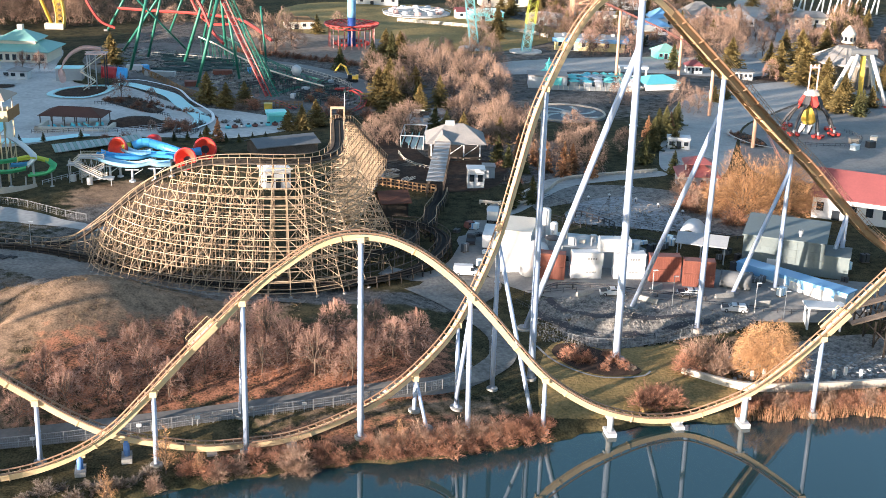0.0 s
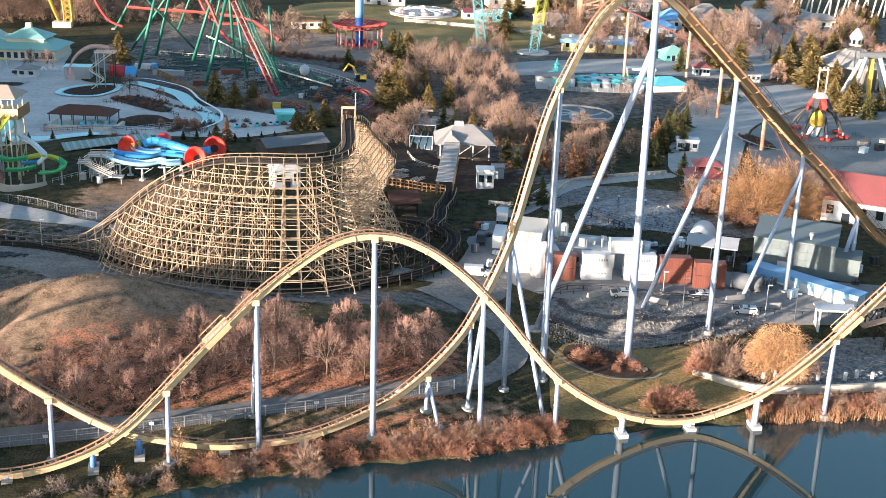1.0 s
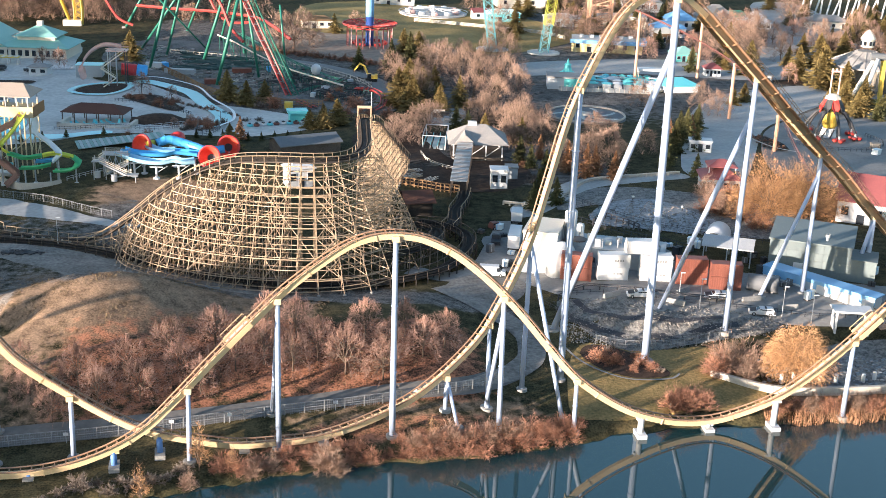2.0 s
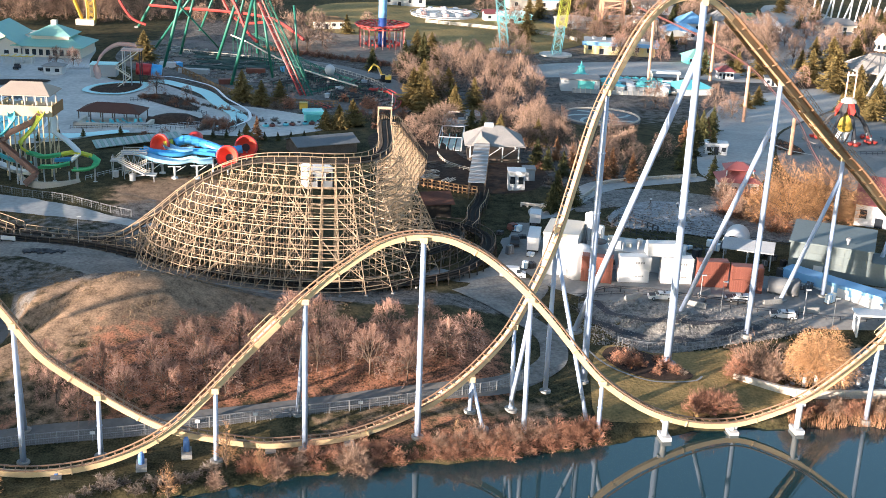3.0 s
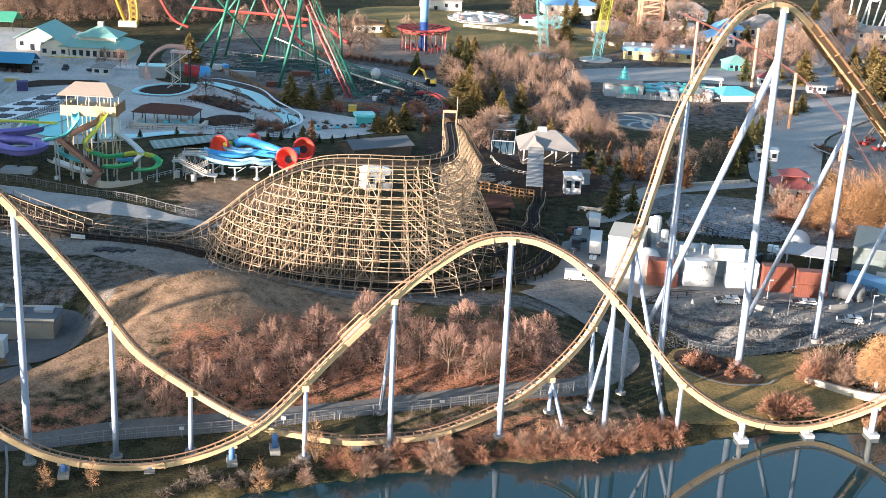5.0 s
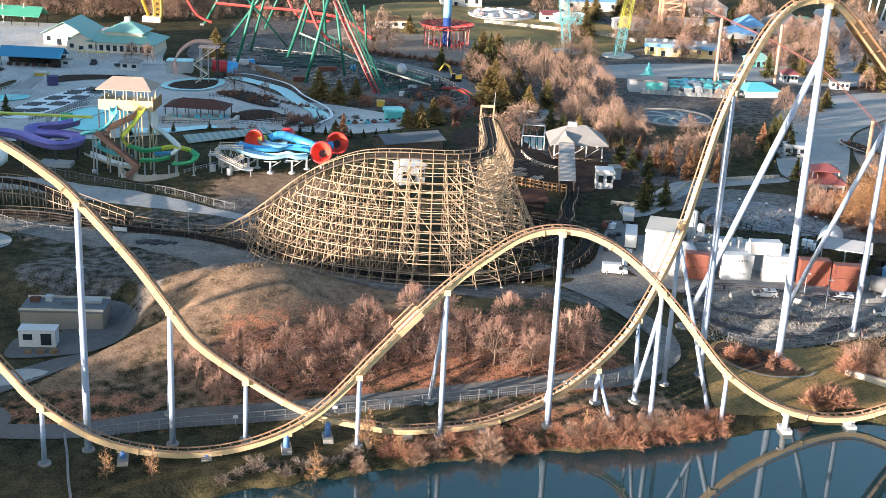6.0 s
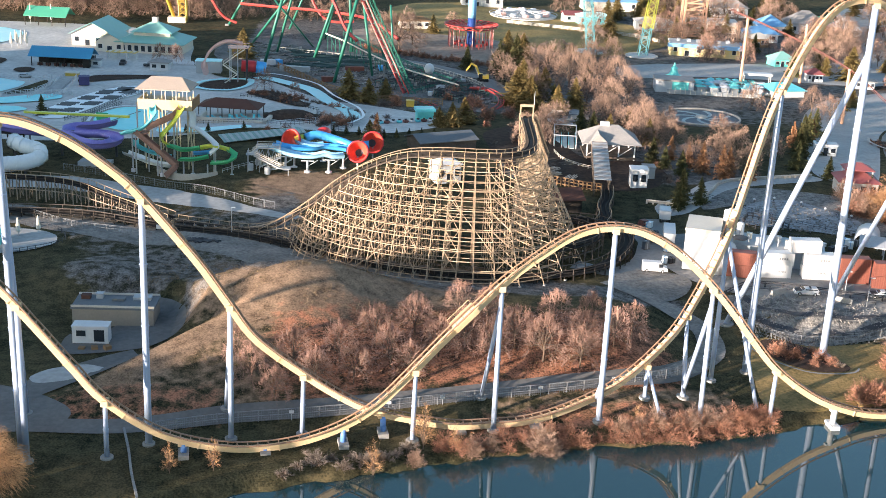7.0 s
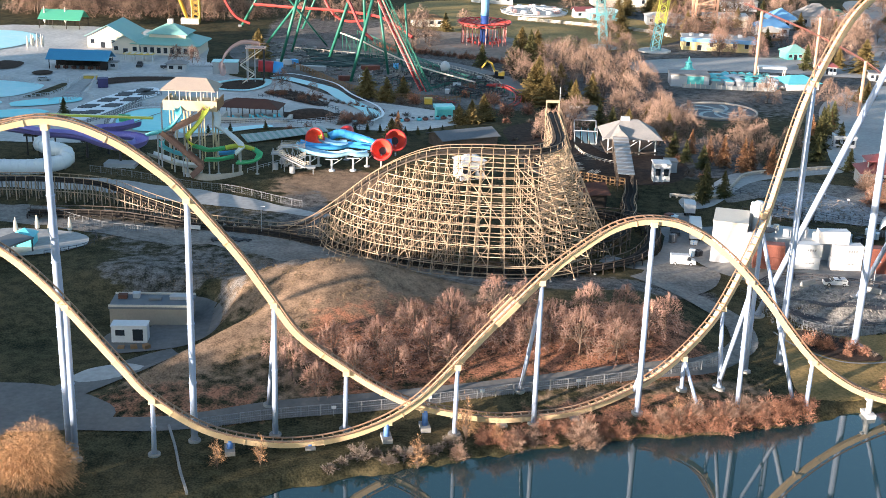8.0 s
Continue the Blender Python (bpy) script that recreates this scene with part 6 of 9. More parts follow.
shore_wall()
patch("rubble_bed", [(70, 181), (89, 182), (100, 186), (100, 200), (88, 199), (78, 196)], "gravel", 0.15, 2.0, label="bed of pale and dark rubble", category="gravel")


def portal():
    root = thing("white_portal", 88.5, 202.6, terrain(88.5, 202.6), "white steel portal with a flat roof over the path", "gate", turn=-8)
    for x in (-3, 3):
        for y in (-1.4, 1.4):
            part("post", Mesh().box(x, y, -.4, .35, .35, 4.4), "white_paint", root)
            part("brace", Mesh().beam((x, y, 1.4), (x, -y, 3.8), .14), "white_paint", root)
    part("roof", Mesh().box(0, 0, 4, 7.2, 3.6, .35), "white_paint", root)
    part("side_panel", Mesh().box(-3, 0, 0, .2, 2.6, 2.6), "white_paint", root)


portal()


def dark_trestle():
    root = thing("dark_trestle", 104, 200, terrain(104, 200), "dark timber trestle at the foot of a lift", "roller coaster")
    for i in range(7):
        for j in range(5):
            x, y, h = -9 + i * 3, -10 + j * 4.5, 5 + 1.4 * i
            part("post", Mesh().box(x, y, -.3, .3, .3, h), "wood_dark", root)
            if i:
                part("brace", Mesh().beam((x - 3, y, 0), (x, y, h - .6), .14, .22), "wood_dark", root)
            if j:
                part("ledger", Mesh().beam((x, y - 4.5, h * .6), (x, y, h * .6), .14, .22), "wood_dark", root)
    for j in range(2):
        part("walkway", Mesh().beam((-14, -6 + j * 6, 4.6), (12, -6 + j * 6, 12), 1.6, .3), "wood_old", root)


dark_trestle()
building("red_roofed_house", 89.2, 290, 9.5, 8, 3.6, 2.6, "grey_paint", "roof_red", "small grey house with a two-tier red roof", -8, windows=3, doors=1)
canopy("upper_roof", 89.2, 290, 6.5, 5, 1.4, 1.6, "grey_paint", "roof_red", "raised red roof lantern of the small house", -8, z=terrain(89.2, 290) + 5.0, category="roof")
building("red_roofed_hall", 121.5, 262.5, 22, 13, 5.2, 5.2, "white_paint", "roof_red", "long hall with white walls and a bright red roof", -30, "gable", windows=5, doors=1)


# ---- the wooden coaster's station ----
def station():
    x, y = 31, 324
    root = thing("coaster_station", x, y, terrain(x, y), "open timber station with a pale shingled hip roof", "station", turn=-3)
    for i in range(4):
        for j in (-1, 1):
            part("post", Mesh().box(-6.6 + i * 4.4, j * 5.6, -.4, .35, .35, 5.0), "white_paint", root)
    part("platform", Mesh().box(0, 0, .4, 14.5, 12.5, .5), "wood_old", root)
    r = Mesh()
    hip(r, 15, 13, 4.5, 4.2, .7, 4.5)
    part("roof", r, "roof_grey", root)
    part("ridge_box", Mesh().box(-1.5, 0, 8.2, 2.4, 1.4, 1.2), "white_paint", root)
    part("gable_roof", Mesh().add([(-6.6, -7, 4.6), (-.6, -7, 4.6), (-3.6, -7, 7.2), (-6.6, -1, 4.6), (-.6, -1, 4.6), (-3.6, -1, 7.6)], [(0, 1, 2), (0, 2, 5, 3), (1, 4, 5, 2), (3, 5, 4)]), "roof_grey", root)
    for j in (-1, 1):
        for i in range(3):
            part("cross_brace", Mesh().beam((-6.6 + i * 4.4, j * 5.6, 1), (-2.2 + i * 4.4, j * 5.6, 4.2), .16), "white_paint", root)


station()


def covered_ramp():
    root = thing("covered_ramp", 25, 302, terrain(25, 302), "long slatted grey roof over the track leaving the station", "shelter", turn=-8)
    for i in range(36):
        y = -19.5 + i * 1.1
        z = 4.2 + 1.2 * (i / 35)
        part("roof_slat", Mesh().box(0, y, z, 4.2, .96, .14), "roof_grey" if i % 3 else "grey_paint", root)
    for j in range(10):
        for s in (-1, 1):
            y = -19 + j * 4.2
            part("post", Mesh().box(s * 1.9, y, -.4, .24, .24, 4.6 + .12 * j), "wood_old", root)


covered_ramp()
# a white shed shape made up for the sun's glare behind the trestle
building("glare_box", -16.5, 290.5, 6.5, 5, 4.6, 1.5, "white_paint", "white_paint", "white box standing in for the sun glare behind the timber trestle", 20, "hip", .4, windows=2, doors=1)
low_run("wooden_coaster_run", [(24.3, 286, 5.4), (22.8, 278, 5.2), (20.5, 270, 5.4), (19.6, 262, 5.6), (17.5, 256, 5.8)], "dark channel of timber track below the covered ramp", hand="wood_new")
building("ride_cabin", 33.4, 293, 4.2, 4, 4.6, .35, "white_paint", "white_paint", "white ride cabin on a raised base", -3, "flat", .2, windows=2)
building("ride_cabin", 37.6, 300.5, 3, 3.4, 3, .3, "grey_paint", "roof_grey", "small grey service cabin behind the white one", -3, "flat", .2)
building("track_shed", 11.5, 272, 6, 7, 3, 2, "wood_dark", "roof_brown", "dark timber shed with a brown roof under the lift", 12, "gable")
fence("board_fence", [(9, 291), (17, 288.5), (23, 287.5)], 2.2, 1.0, "tan board fence between the lift and the ramp", "orange_wood", (0.2, 0.6, 0.95), post=0.3)
fence("low_wall", [(33, 279), (43, 274), (50, 284), (57, 295.5), (72.5, 301.5), (84, 305)], 1.0, 1.5, "pale low wall along the garden path", "stone_pale", (0.5, 0.9), post=0.4)
patch("pavement_5", [(34, 268), (42, 268), (56, 290), (74, 297), (86, 301), (84, 307), (70, 304), (54, 299), (42, 282), (34, 277)], "pale_paving", 0.12, label="pale garden path below the trees", category="path")
# dark sheet that paints the trees' shade on the ground round the station
patch("station_shade", [(2, 296), (12, 290), (36, 288), (44, 300), (42, 318), (24, 316), (20, 330), (26, 350), (10, 360), (-4, 344), (-2, 318)], "mulch", .1, 3.0, label="leaf-strewn ground round the station, dark with painted tree shade", category="bed")
patch("stroller_park", [(19, 366), (30, 366), (36, 398), (24, 398)], "pale_paving", .3, 3.0, label="pale paved stand behind the station", category="pavement")
qs = thing("queue_shelter", 20.5, 336, terrain(20.5, 336), "teal queue lanes with pale rails beside the station", "shelter", turn=-8)
for k in range(3):
    part("lane", Mesh().box(-2 + 2 * k, 0, .1, 1.3, 15, .15), "ramp_grey", qs)
for k in range(4):
    part("lane_rail", Mesh().box(-3 + 2 * k, 0, 1.2, .14, 15, .14), "slide_aqua", qs)
    for j in range(5):
        part("rail_post", Mesh().box(-3 + 2 * k, -7.4 + 3.7 * j, -.3, .14, .14, 1.6), "grey_metal", qs)
for k in (-1, 1):
    for j in (-1, 1):
        part("post", Mesh().box(k * 3.2, j * 6.8, -.3, .2, .2, 4), "grey_metal", qs)
part("beam", Mesh().box(0, -6.8, 3.6, 6.6, .2, .25).box(0, 6.8, 3.6, 6.6, .2, .25).box(-3.2, 0, 3.6, .2, 13.6, .25).box(3.2, 0, 3.6, .2, 13.6, .25), "grey_metal", qs)
fence("low_wall", [(15.5, 322), (17, 314), (21, 309), (26, 306)], 1.0, 1.4, "pale timber wall at the foot of the queue", "stone_pale", (.5, .9), post=.16)
rb = random.Random(88)
for i in range(16):
    x, y = rb.uniform(9, 19), rb.uniform(296, 312)
    pile = thing("lumber_pile", x, y, terrain(x, y) + .15, "loose pile of weathered boards on the ground", "lumber", "boards by the lift", turn=rb.uniform(20, 60))
    for k in range(5):
        part("board", Mesh().box(rb.uniform(-.8, .8), k * .5, .04 * k, rb.uniform(2, 4.5), .22, .12, rb.uniform(-6, 6)), ("wood_old", "stone_pale", "wood_new")[i % 3], pile)
for i in range(9):
    x, y = 20 + rb.uniform(0, 14), 366 + rb.uniform(0, 30)
    m = Mesh().box(0, 0, 0, 3.6, 1.0, .7).box(0, .3, .7, 3.6, .3, .5)
    solo("bench", m, ("wood_old", "stone_pale", "roof_dark")[i % 3], "long plain bench on the paved stand", "bench", (x, y, terrain(x, y) + .3), rb.uniform(-15, 15), group="benches behind the station")
for i, (x, y, s) in enumerate(((9, 338, .62), (12, 345, .6), (13, 331, .55), (7, 330, .5), (42, 332, .7), (51, 342, .75), (42, 354, .8), (55, 356, .7), (40, 374, .8), (51, 378, .85))):
    plant(PALES[i % 4], x, y, s)
for i, (x, y, s) in enumerate(((42, 316, .8), (44, 310, .7), (47, 303, .75), (36, 350, .7), (26, 392, 1.0), (33, 400, 1.1))):
    plant((SPRUCES + GOLDS)[i % 6], x, y, s)
for i in range(40):
    x, y = rb.uniform(-2, 46), rb.uniform(292, 360)
    if 14 < x < 41 and y > 288 and y < 345:
        continue
    plant((GREYBRUSH + BRUSH)[i % 5], x, y, rb.uniform(.5, .9))
building("ticket_trailer", 96.2, 332.5, 6.2, 4, 2.9, .5, "white_paint", "white_paint", "white ticket trailer on the midway", -12, "flat", .2, windows=2, doors=1)


# ---- the water park ----
M["deck_grey"] = material("deck_grey", (0.63, 0.605, 0.57), (0.37, 0.36, 0.34), 0.09, 0.8, spread=0.2)
patch("pavement_6", [(-230, 335), (-165, 322), (-125, 318), (-96, 326), (-70, 340), (-48, 338), (-30, 336), (-12, 352), (-16, 372), (-36, 388), (-52, 394), (-74, 426), (-92, 436), (-106, 456), (-110, 505), (-140, 540), (-230, 540)], "deck_grey", 0.12, 4.0, label="pale concrete pool deck", category="pavement")
patch("pool_1", [(-116.6, 343.6), (-117.4, 352), (-116.5, 364), (-113.5, 371.5), (-107, 373), (-101, 366), (-97.5, 356), (-96, 341.5), (-101, 333.5), (-108, 332.4)], "pool_blue", 0.42, 3.0, label="shallow turquoise pool, still", category="pool")
patch("pool_2", [(-178, 419), (-154.3, 412.9), (-153.5, 404), (-156.6, 396), (-160.3, 389), (-178, 386)], "pool_pale", 0.4, 4.0, label="pale drained pool basin", category="pool")
patch("pool_3", [(-157.5, 380), (-145.2, 391), (-137, 392), (-135.5, 384.7), (-144.5, 375), (-153.6, 369)], "pool_blue", 0.4, 4.0, label="turquoise channel of the lazy river", category="pool")
patch("pool_4", [(-230, 470), (-195, 470), (-184, 484), (-180, 500), (-183, 514), (-196, 524), (-230, 520)], "pool_pale", 0.4, 4.0, label="pale wave pool basin", category="pool")
patch("pool_5", [(-160, 360), (-146, 368), (-138.5, 361), (-147, 350), (-160, 344)], "pool_blue", 0.4, 4.0, label="turquoise splash basin by the flumes", category="pool")
patch("pool_6", [(-178, 383), (-163, 385), (-158, 378), (-162, 366), (-178, 362)], "pool_pale", 0.4, 4.0, label="pale drained pool basin", category="pool")
patch("pool_7", [(-97, 338), (-84, 339.5), (-71, 342), (-69.5, 337.5), (-83, 333.5), (-96, 331)], "pool_pale", 0.35, 3.0, label="pale splash basin below the terrace", category="pool")
patch("garden_bed_1", [(-156.9, 387.3), (-152, 404), (-148.1, 417), (-145.3, 405.7), (-148.1, 394)], "ground", 0.45, 3.0, label="grassy bed between the pool paths", category="bed")
patch("garden_bed_2", [(-134.2, 427), (-124, 429.5), (-112, 430), (-113, 424.5), (-126.6, 420), (-137, 412), (-138.5, 420)], "mulch", 0.35, 3.0, label="dark planted bed on the deck", category="bed")
patch("garden_bed_3", [(-164, 430), (-160.4, 427.5), (-156.8, 430), (-157, 434.5), (-160.4, 437), (-164, 435)], "mulch", 0.45, 2.0, label="round dark planted bed on the deck", category="bed")
patch("garden_bed_4", [(-182, 436), (-172, 438), (-171, 452), (-182, 456)], "mulch", 0.35, 3.0, label="dark planted bed with conifers", category="bed")
patch("garden_bed_5", [(-96, 436), (-84, 428), (-74, 440), (-82, 452), (-94, 452)], "ground", 0.35, 3.0, label="grassy bed beside the small slides", category="bed")
ribbon("pond_rim", [(-91.9, 408.6), (-97.5, 413), (-96, 421.5), (-90, 427), (-83, 428.4), (-79, 424), (-79.5, 415.5), (-84.5, 409.2), (-91.9, 408.6)], 2.2, "pool_pale", .45, label="pale ring channel round the drained basin", category="pool")
patch("pond", [(-91.9, 409.3), (-96.6, 414), (-95, 421), (-89.5, 426.2), (-83, 427.5), (-80, 423.5), (-80.3, 416), (-84.6, 410)], "mulch", 0.35, 2.5, label="dark drained basin below the small slides", category="pool")
patch("checker_deck", [(-134, 347), (-135, 366), (-132.5, 388), (-126, 404), (-115.9, 413), (-112.8, 398.3), (-118.6, 388), (-122.5, 366), (-125.6, 346)], "deck_white", 0.3, 4.0, label="white deck laid with dark squares", category="pavement")
for pts in ([(-171, 421.1), (-162, 414.5), (-153.2, 411.3), (-147.6, 420.6)], [(-145.9, 383.2), (-145.3, 397.7), (-144.3, 421), (-141.3, 428.4)], [(-148.3, 392.2), (-145.3, 405.7), (-147.2, 418)],
            [(-141.4, 379.9), (-137.7, 395.3), (-139.8, 425)], [(-116.5, 376.5), (-112.7, 380.2), (-106, 377.1), (-98, 368)], [(-158, 383), (-148, 393), (-137, 394.5), (-132, 389)]):
    fence("pool_railing", pts, 1.5, 1.5, "white pool railing with slim posts", "white_paint", (0.35, 0.65, 0.97), post=0.14)
for pts in ([(-124.5, 344.2), (-120.3, 358.7), (-117.2, 391), (-112, 401)], [(-119, 341.7), (-118.1, 359), (-115, 379.8)]):
    fence("pool_railing", pts, 1.4, 1.5, "grey steel railing beside the checkered deck", "roof_dark", (0.3, 0.6, 0.97), post=0.14)
ribbon("pool_wall", [(-135, 431), (-125.6, 428.6), (-115.5, 431), (-108, 436)], 1.0, "stone_pale", 1.3, label="pale block wall behind the bed", category="wall")
ribbon("pool_coping", [(-117.6, 343), (-118.4, 352), (-117.5, 365), (-114, 373), (-107, 374.5), (-100, 367), (-96.5, 356), (-95, 341.5)], 1.0, "deck_white", .55, label="white coping round the pool", category="trim")
ribbon("pavement_9", [(-148, 378), (-142, 392), (-142, 410), (-142, 426)], 4.2, "pale_paving", .36, label="grey path between the pool railings", category="path")
ribbon("lane_line", [(-112, 340), (-109, 352), (-106, 364)], .5, "roof_dark", .62, label="dark seam on the pool floor", category="marking")
sg = thing("pool_sign", -113.3, 342.5, terrain(-113.3, 342.5), "green board on two posts by the pool", "sign", turn=-10)
part("board", Mesh().box(0, 0, 1.0, 3.6, .15, 2.2), "slide_green", sg)
for sx in (-1.5, 1.5):
    part("post", Mesh().box(sx, .15, -.3, .15, .15, 3.4), "grey_metal", sg)
solo("purple_crate", Mesh().box(0, 0, 0, 3.4, 3, 2.8).box(0, 0, 2.8, 3.7, 3.3, .2), "purple_dark", "dark purple equipment hut in the bed", "hut", (-134.2, 410, terrain(-134.2, 410) + .3), 12)
rr = random.Random(77)
for i in range(30):
    x, y = -113 + (i % 15) * .95, 452 + (i // 15) * 2.4
    c = thing("lounge_chair", x, y, terrain(x, y) + .12, "white plastic lounge chair stacked by the hall", "lounger", "loungers stacked by the hall", turn=rr.uniform(-25, 25))
    part("seat", Mesh().box(0, 0, .35, .5, 1.5, .1), "white_paint", c)
    part("backrest", Mesh().beam((0, .7, .4), (0, 1.1, 1.1), .5, .08), "white_paint", c)


def checker():
    root = thing("floor_mats", -124, 385, terrain(-124, 385), "dark squares laid in a checker on the white deck", "mat")
    off = root.matrix_basis.translation
    for x, y in ((-124.4, 398.6), (-127.8, 387.7), (-120.9, 389.4), (-131, 374.5), (-124.2, 376.8), (-117.4, 401), (-127, 362.4), (-132.4, 359.5), (-119.5, 404.5)):
        m = Mesh()
        for k in range(4):
            g = (k - 1.5) * 1.7
            m.box(x - off.x + .5 * (k % 2) - .25 + g * .12, y - off.y + g, terrain(x, y + g) - off.z + .36, 4.6, 1.72, .14)
        part("mat", m, "dark_metal", root)


checker()


def slide_tower():
    x, y = -87, 299
    z = terrain(x, y)
    root = thing("slide_tower", x, y, z, "tall slide tower with a tan hip roof and cream deck", "water slide", turn=-4)
    for i in range(4):
        for j in range(3):
            part("post", Mesh().box(-5 + i * 3.6, -3.4 + j * 3.4, -.4, .28, .28, 18.6), "beige_steel", root)
    part("deck", Mesh().box(0.4, 0, 16.6, 13.4, 8.8, .5), "beige_steel", root)
    part("deck_fascia", Mesh().box(0.4, -4.4, 15.4, 13.5, .25, 2.6), "beige_steel", root)
    part("deck_fascia", Mesh().box(-6.3, 0, 15.4, .25, 8.8, 2.6), "beige_steel", root)
    part("deck_fascia", Mesh().box(7.1, 0, 15.4, .25, 8.8, 2.6), "orange_wood", root)
    for i in range(5):
        for j in (-1, 1):
            part("roof_post", Mesh().box(-5 + i * 2.7, j * 3.6, 17, .22, .22, 3.4), "grey_metal", root)
    r = Mesh()
    hip(r, 12.4, 8.6, 20.4, 2.6, .7, 7.6)
    part("roof", r, "tan_roof", root)
    # stair down the near side
    for a, b in (((4.2, -4.6, 15.6), (2.7, -5.2, 13.9)), ((2.9, -5.5, 13.9), (-3.8, -6.5, 10.6)), ((-5.9, -8.0, 10.0), (4.6, -11.0, 2.6)), ((4.6, -11.0, 2.6), (2.0, -12.0, .2))):
        s = part("stair_flight", Mesh().beam(a, b, 1.7, .35), "stair_brown", root)
        for k in (-.85, .85):
            d = Vector((0, k, .75))
            part("stair_rail", Mesh().beam(Vector(a) + d, Vector(b) + d, .12, 1.0), "stair_brown", s)
    part("landing", Mesh().box(-5, -7.2, 9.9, 3.4, 3.4, .35), "stair_brown", root)
    for px, py, h in ((-6.2, -8.4, 10), (-3.6, -6.2, 10), (4.4, -11, 2.6), (-.6, -9.4, 6.2), (2.8, -5.4, 13.8)):
        part("stair_post", Mesh().box(px, py, -.4, .3, .3, h + .4), "grey_metal", root)
    # cross braces of the tower
    for k in range(5):
        part("brace", Mesh().beam((-5 + 3.6 * (k % 3), -3.4, 2 + 2.6 * k), (-1.4 + 3.6 * (k % 3), -3.4, 5.4 + 2.6 * k), .18), "beige_steel", root)
        part("brace", Mesh().beam((5.8, -3.4 + 3.4 * (k % 2), 1 + 2.8 * k), (5.8, 0 + 3.4 * (k % 2), 4.4 + 2.8 * k), .18), "beige_steel", root)
    slide_trough("slide", [(4.8, -5.0, 16.2), (4.4, -6.4, 14.8), (3.0, -7.5, 12.4), (.9, -9, 9.9), (.6, -9.4, 8.6), (2, -8.5, 7.1)], .8, "slide_lime", root, "lime-yellow open flume")
    slide_trough("slide", [(1.6, -8.8, 7.2), (3.4, -8.4, 6.6), (5.8, -9, 6.2), (9.9, -8, 6.7)], .8, "slide_green", root, "green open flume")
    slide_trough("slide", [(9.9, -8, 6.7), (12, -7.2, 7.0), (14, -7, 6.9), (17, -7, 6.2)], .8, "slide_lime", root, "lime-yellow open flume")
    slide_trough("slide", [(16.6, -7, 6.3), (18.4, -8, 5.2), (17.4, -9.4, 4.1), (15.1, -9, 3.4), (11.8, -9, 3.2)], .8, "slide_green", root, "green open flume")
    slide_trough("slide", [(7.1, -4, 11), (10, -5, 9.6), (13, -7, 7.8), (13.8, -8, 6.9), (12.3, -9, 5.4)], .75, "slide_white", root, "pale open flume")
    slide_trough("slide", [(6, -2, 16), (7, -3, 13.4), (7.1, -4, 11)], .75, "slide_white", root, "pale open flume")
    slide_trough("slide", [(4.9, -10, 4), (8.6, -10, 4.2), (12.3, -9, 4.9)], .75, "slide_green", root, "green open flume low over the grass")
    slide_trough("slide", [(7.5, -6.6, 4.8), (10, -6.4, 5.0), (13, -6, 5.4)], .75, "slide_blue", root, "blue open flume")
    slide_trough("slide", [(-2.7, -5, 16), (-2.3, -6, 13.9), (-4.1, -7, 11.2), (-7, -7, 9.9), (-10.5, -6, 8.9)], .8, "slide_aqua", root, "light blue open flume")
    slide_trough("slide", [(-7, -5, 7.4), (-6.8, -6.4, 6.6), (-6, -7, 6), (-2.5, -7, 4.6), (3, -8, 4)], .75, "slide_aqua", root, "aqua open flume")
    slide_trough("slide", [(-12, 3, 1.4), (-8, 0, 1.2), (-3, -4, 1.0), (3, -6, .9)], 1.0, "slide_white", root, "pale blue run-out trough")
    for px, py, h in ((-9.2, 4.9, 15), (-7.2, 4.2, 9), (-3.8, 6.2, 9), (3.4, -8.5, 6.4), (8, -8.6, 6.2), (13, -7.2, 6.6), (17.6, -7.8, 5.4), (11.8, -9.2, 3.2), (6, -10, 4), (-7.4, -7, 9.6), (.4, -9.4, 8.4), (13.6, -8.2, 6.6)):
        part("slide_column", Mesh().tube([(px, py, -.4), (px, py, h)], .2, 8), "grey_metal", root)
        part("column_foot", Mesh().lathe(px, py, [(.55, -.5), (.55, .6)], 10), "white_paint", root)
    wall = Mesh()
    line = frames_along(spline([(-1.6, -5.8, 0), (2, -10.4, 0), (6.5, -12.4, 0), (11.9, -10.5, 0), (14.5, -7.9, 0)], 1.2))
    for p, d, sd, u in line:
        for a, b in ((-.25, -.6), (.25, -.6), (.25, 1.35), (-.25, 1.35)):
            wall.v.append(tuple(p + sd * a + Vector((0, 0, b))))
    for k in range(len(line) - 1):
        for j in range(4):
            a, b = k * 4 + j, k * 4 + (j + 1) % 4
            wall.f.append((a, b, b + 4, a + 4))
    part("base_wall", wall, "stone_pale", root)


M["tan_roof"] = material("tan_roof", (0.42, 0.34, 0.28), (0.34, 0.28, 0.24), 0.4, 0.8, spread=0.25)
slide_tower()
canopy("pool_pavilion", -78.5, 361, 18, 8.5, 3.2, 2.2, "wood_old", "roof_brown", "open pavilion with a dark brown hip roof", -8, (6, 2), category="pavilion")
solo("stone_terrace", Mesh().box(0, 0, -1.0, 21, 1.0, 2.2).box(-10, 4, -1, 1.0, 9, 2.2).box(10, 4, -1, 1.0, 9, 2.2), "stone_pale", "grey stone terrace wall before the pavilion", "wall", (-77, 347, terrain(-77, 347)), -8)
fence("railing", [(-88, 345.5), (-77, 344.5), (-67, 344), (-58, 350), (-50, 356)], 1.1, 1.6, "pale railing along the terrace", "white_paint", (0.5, 0.95), post=0.1)
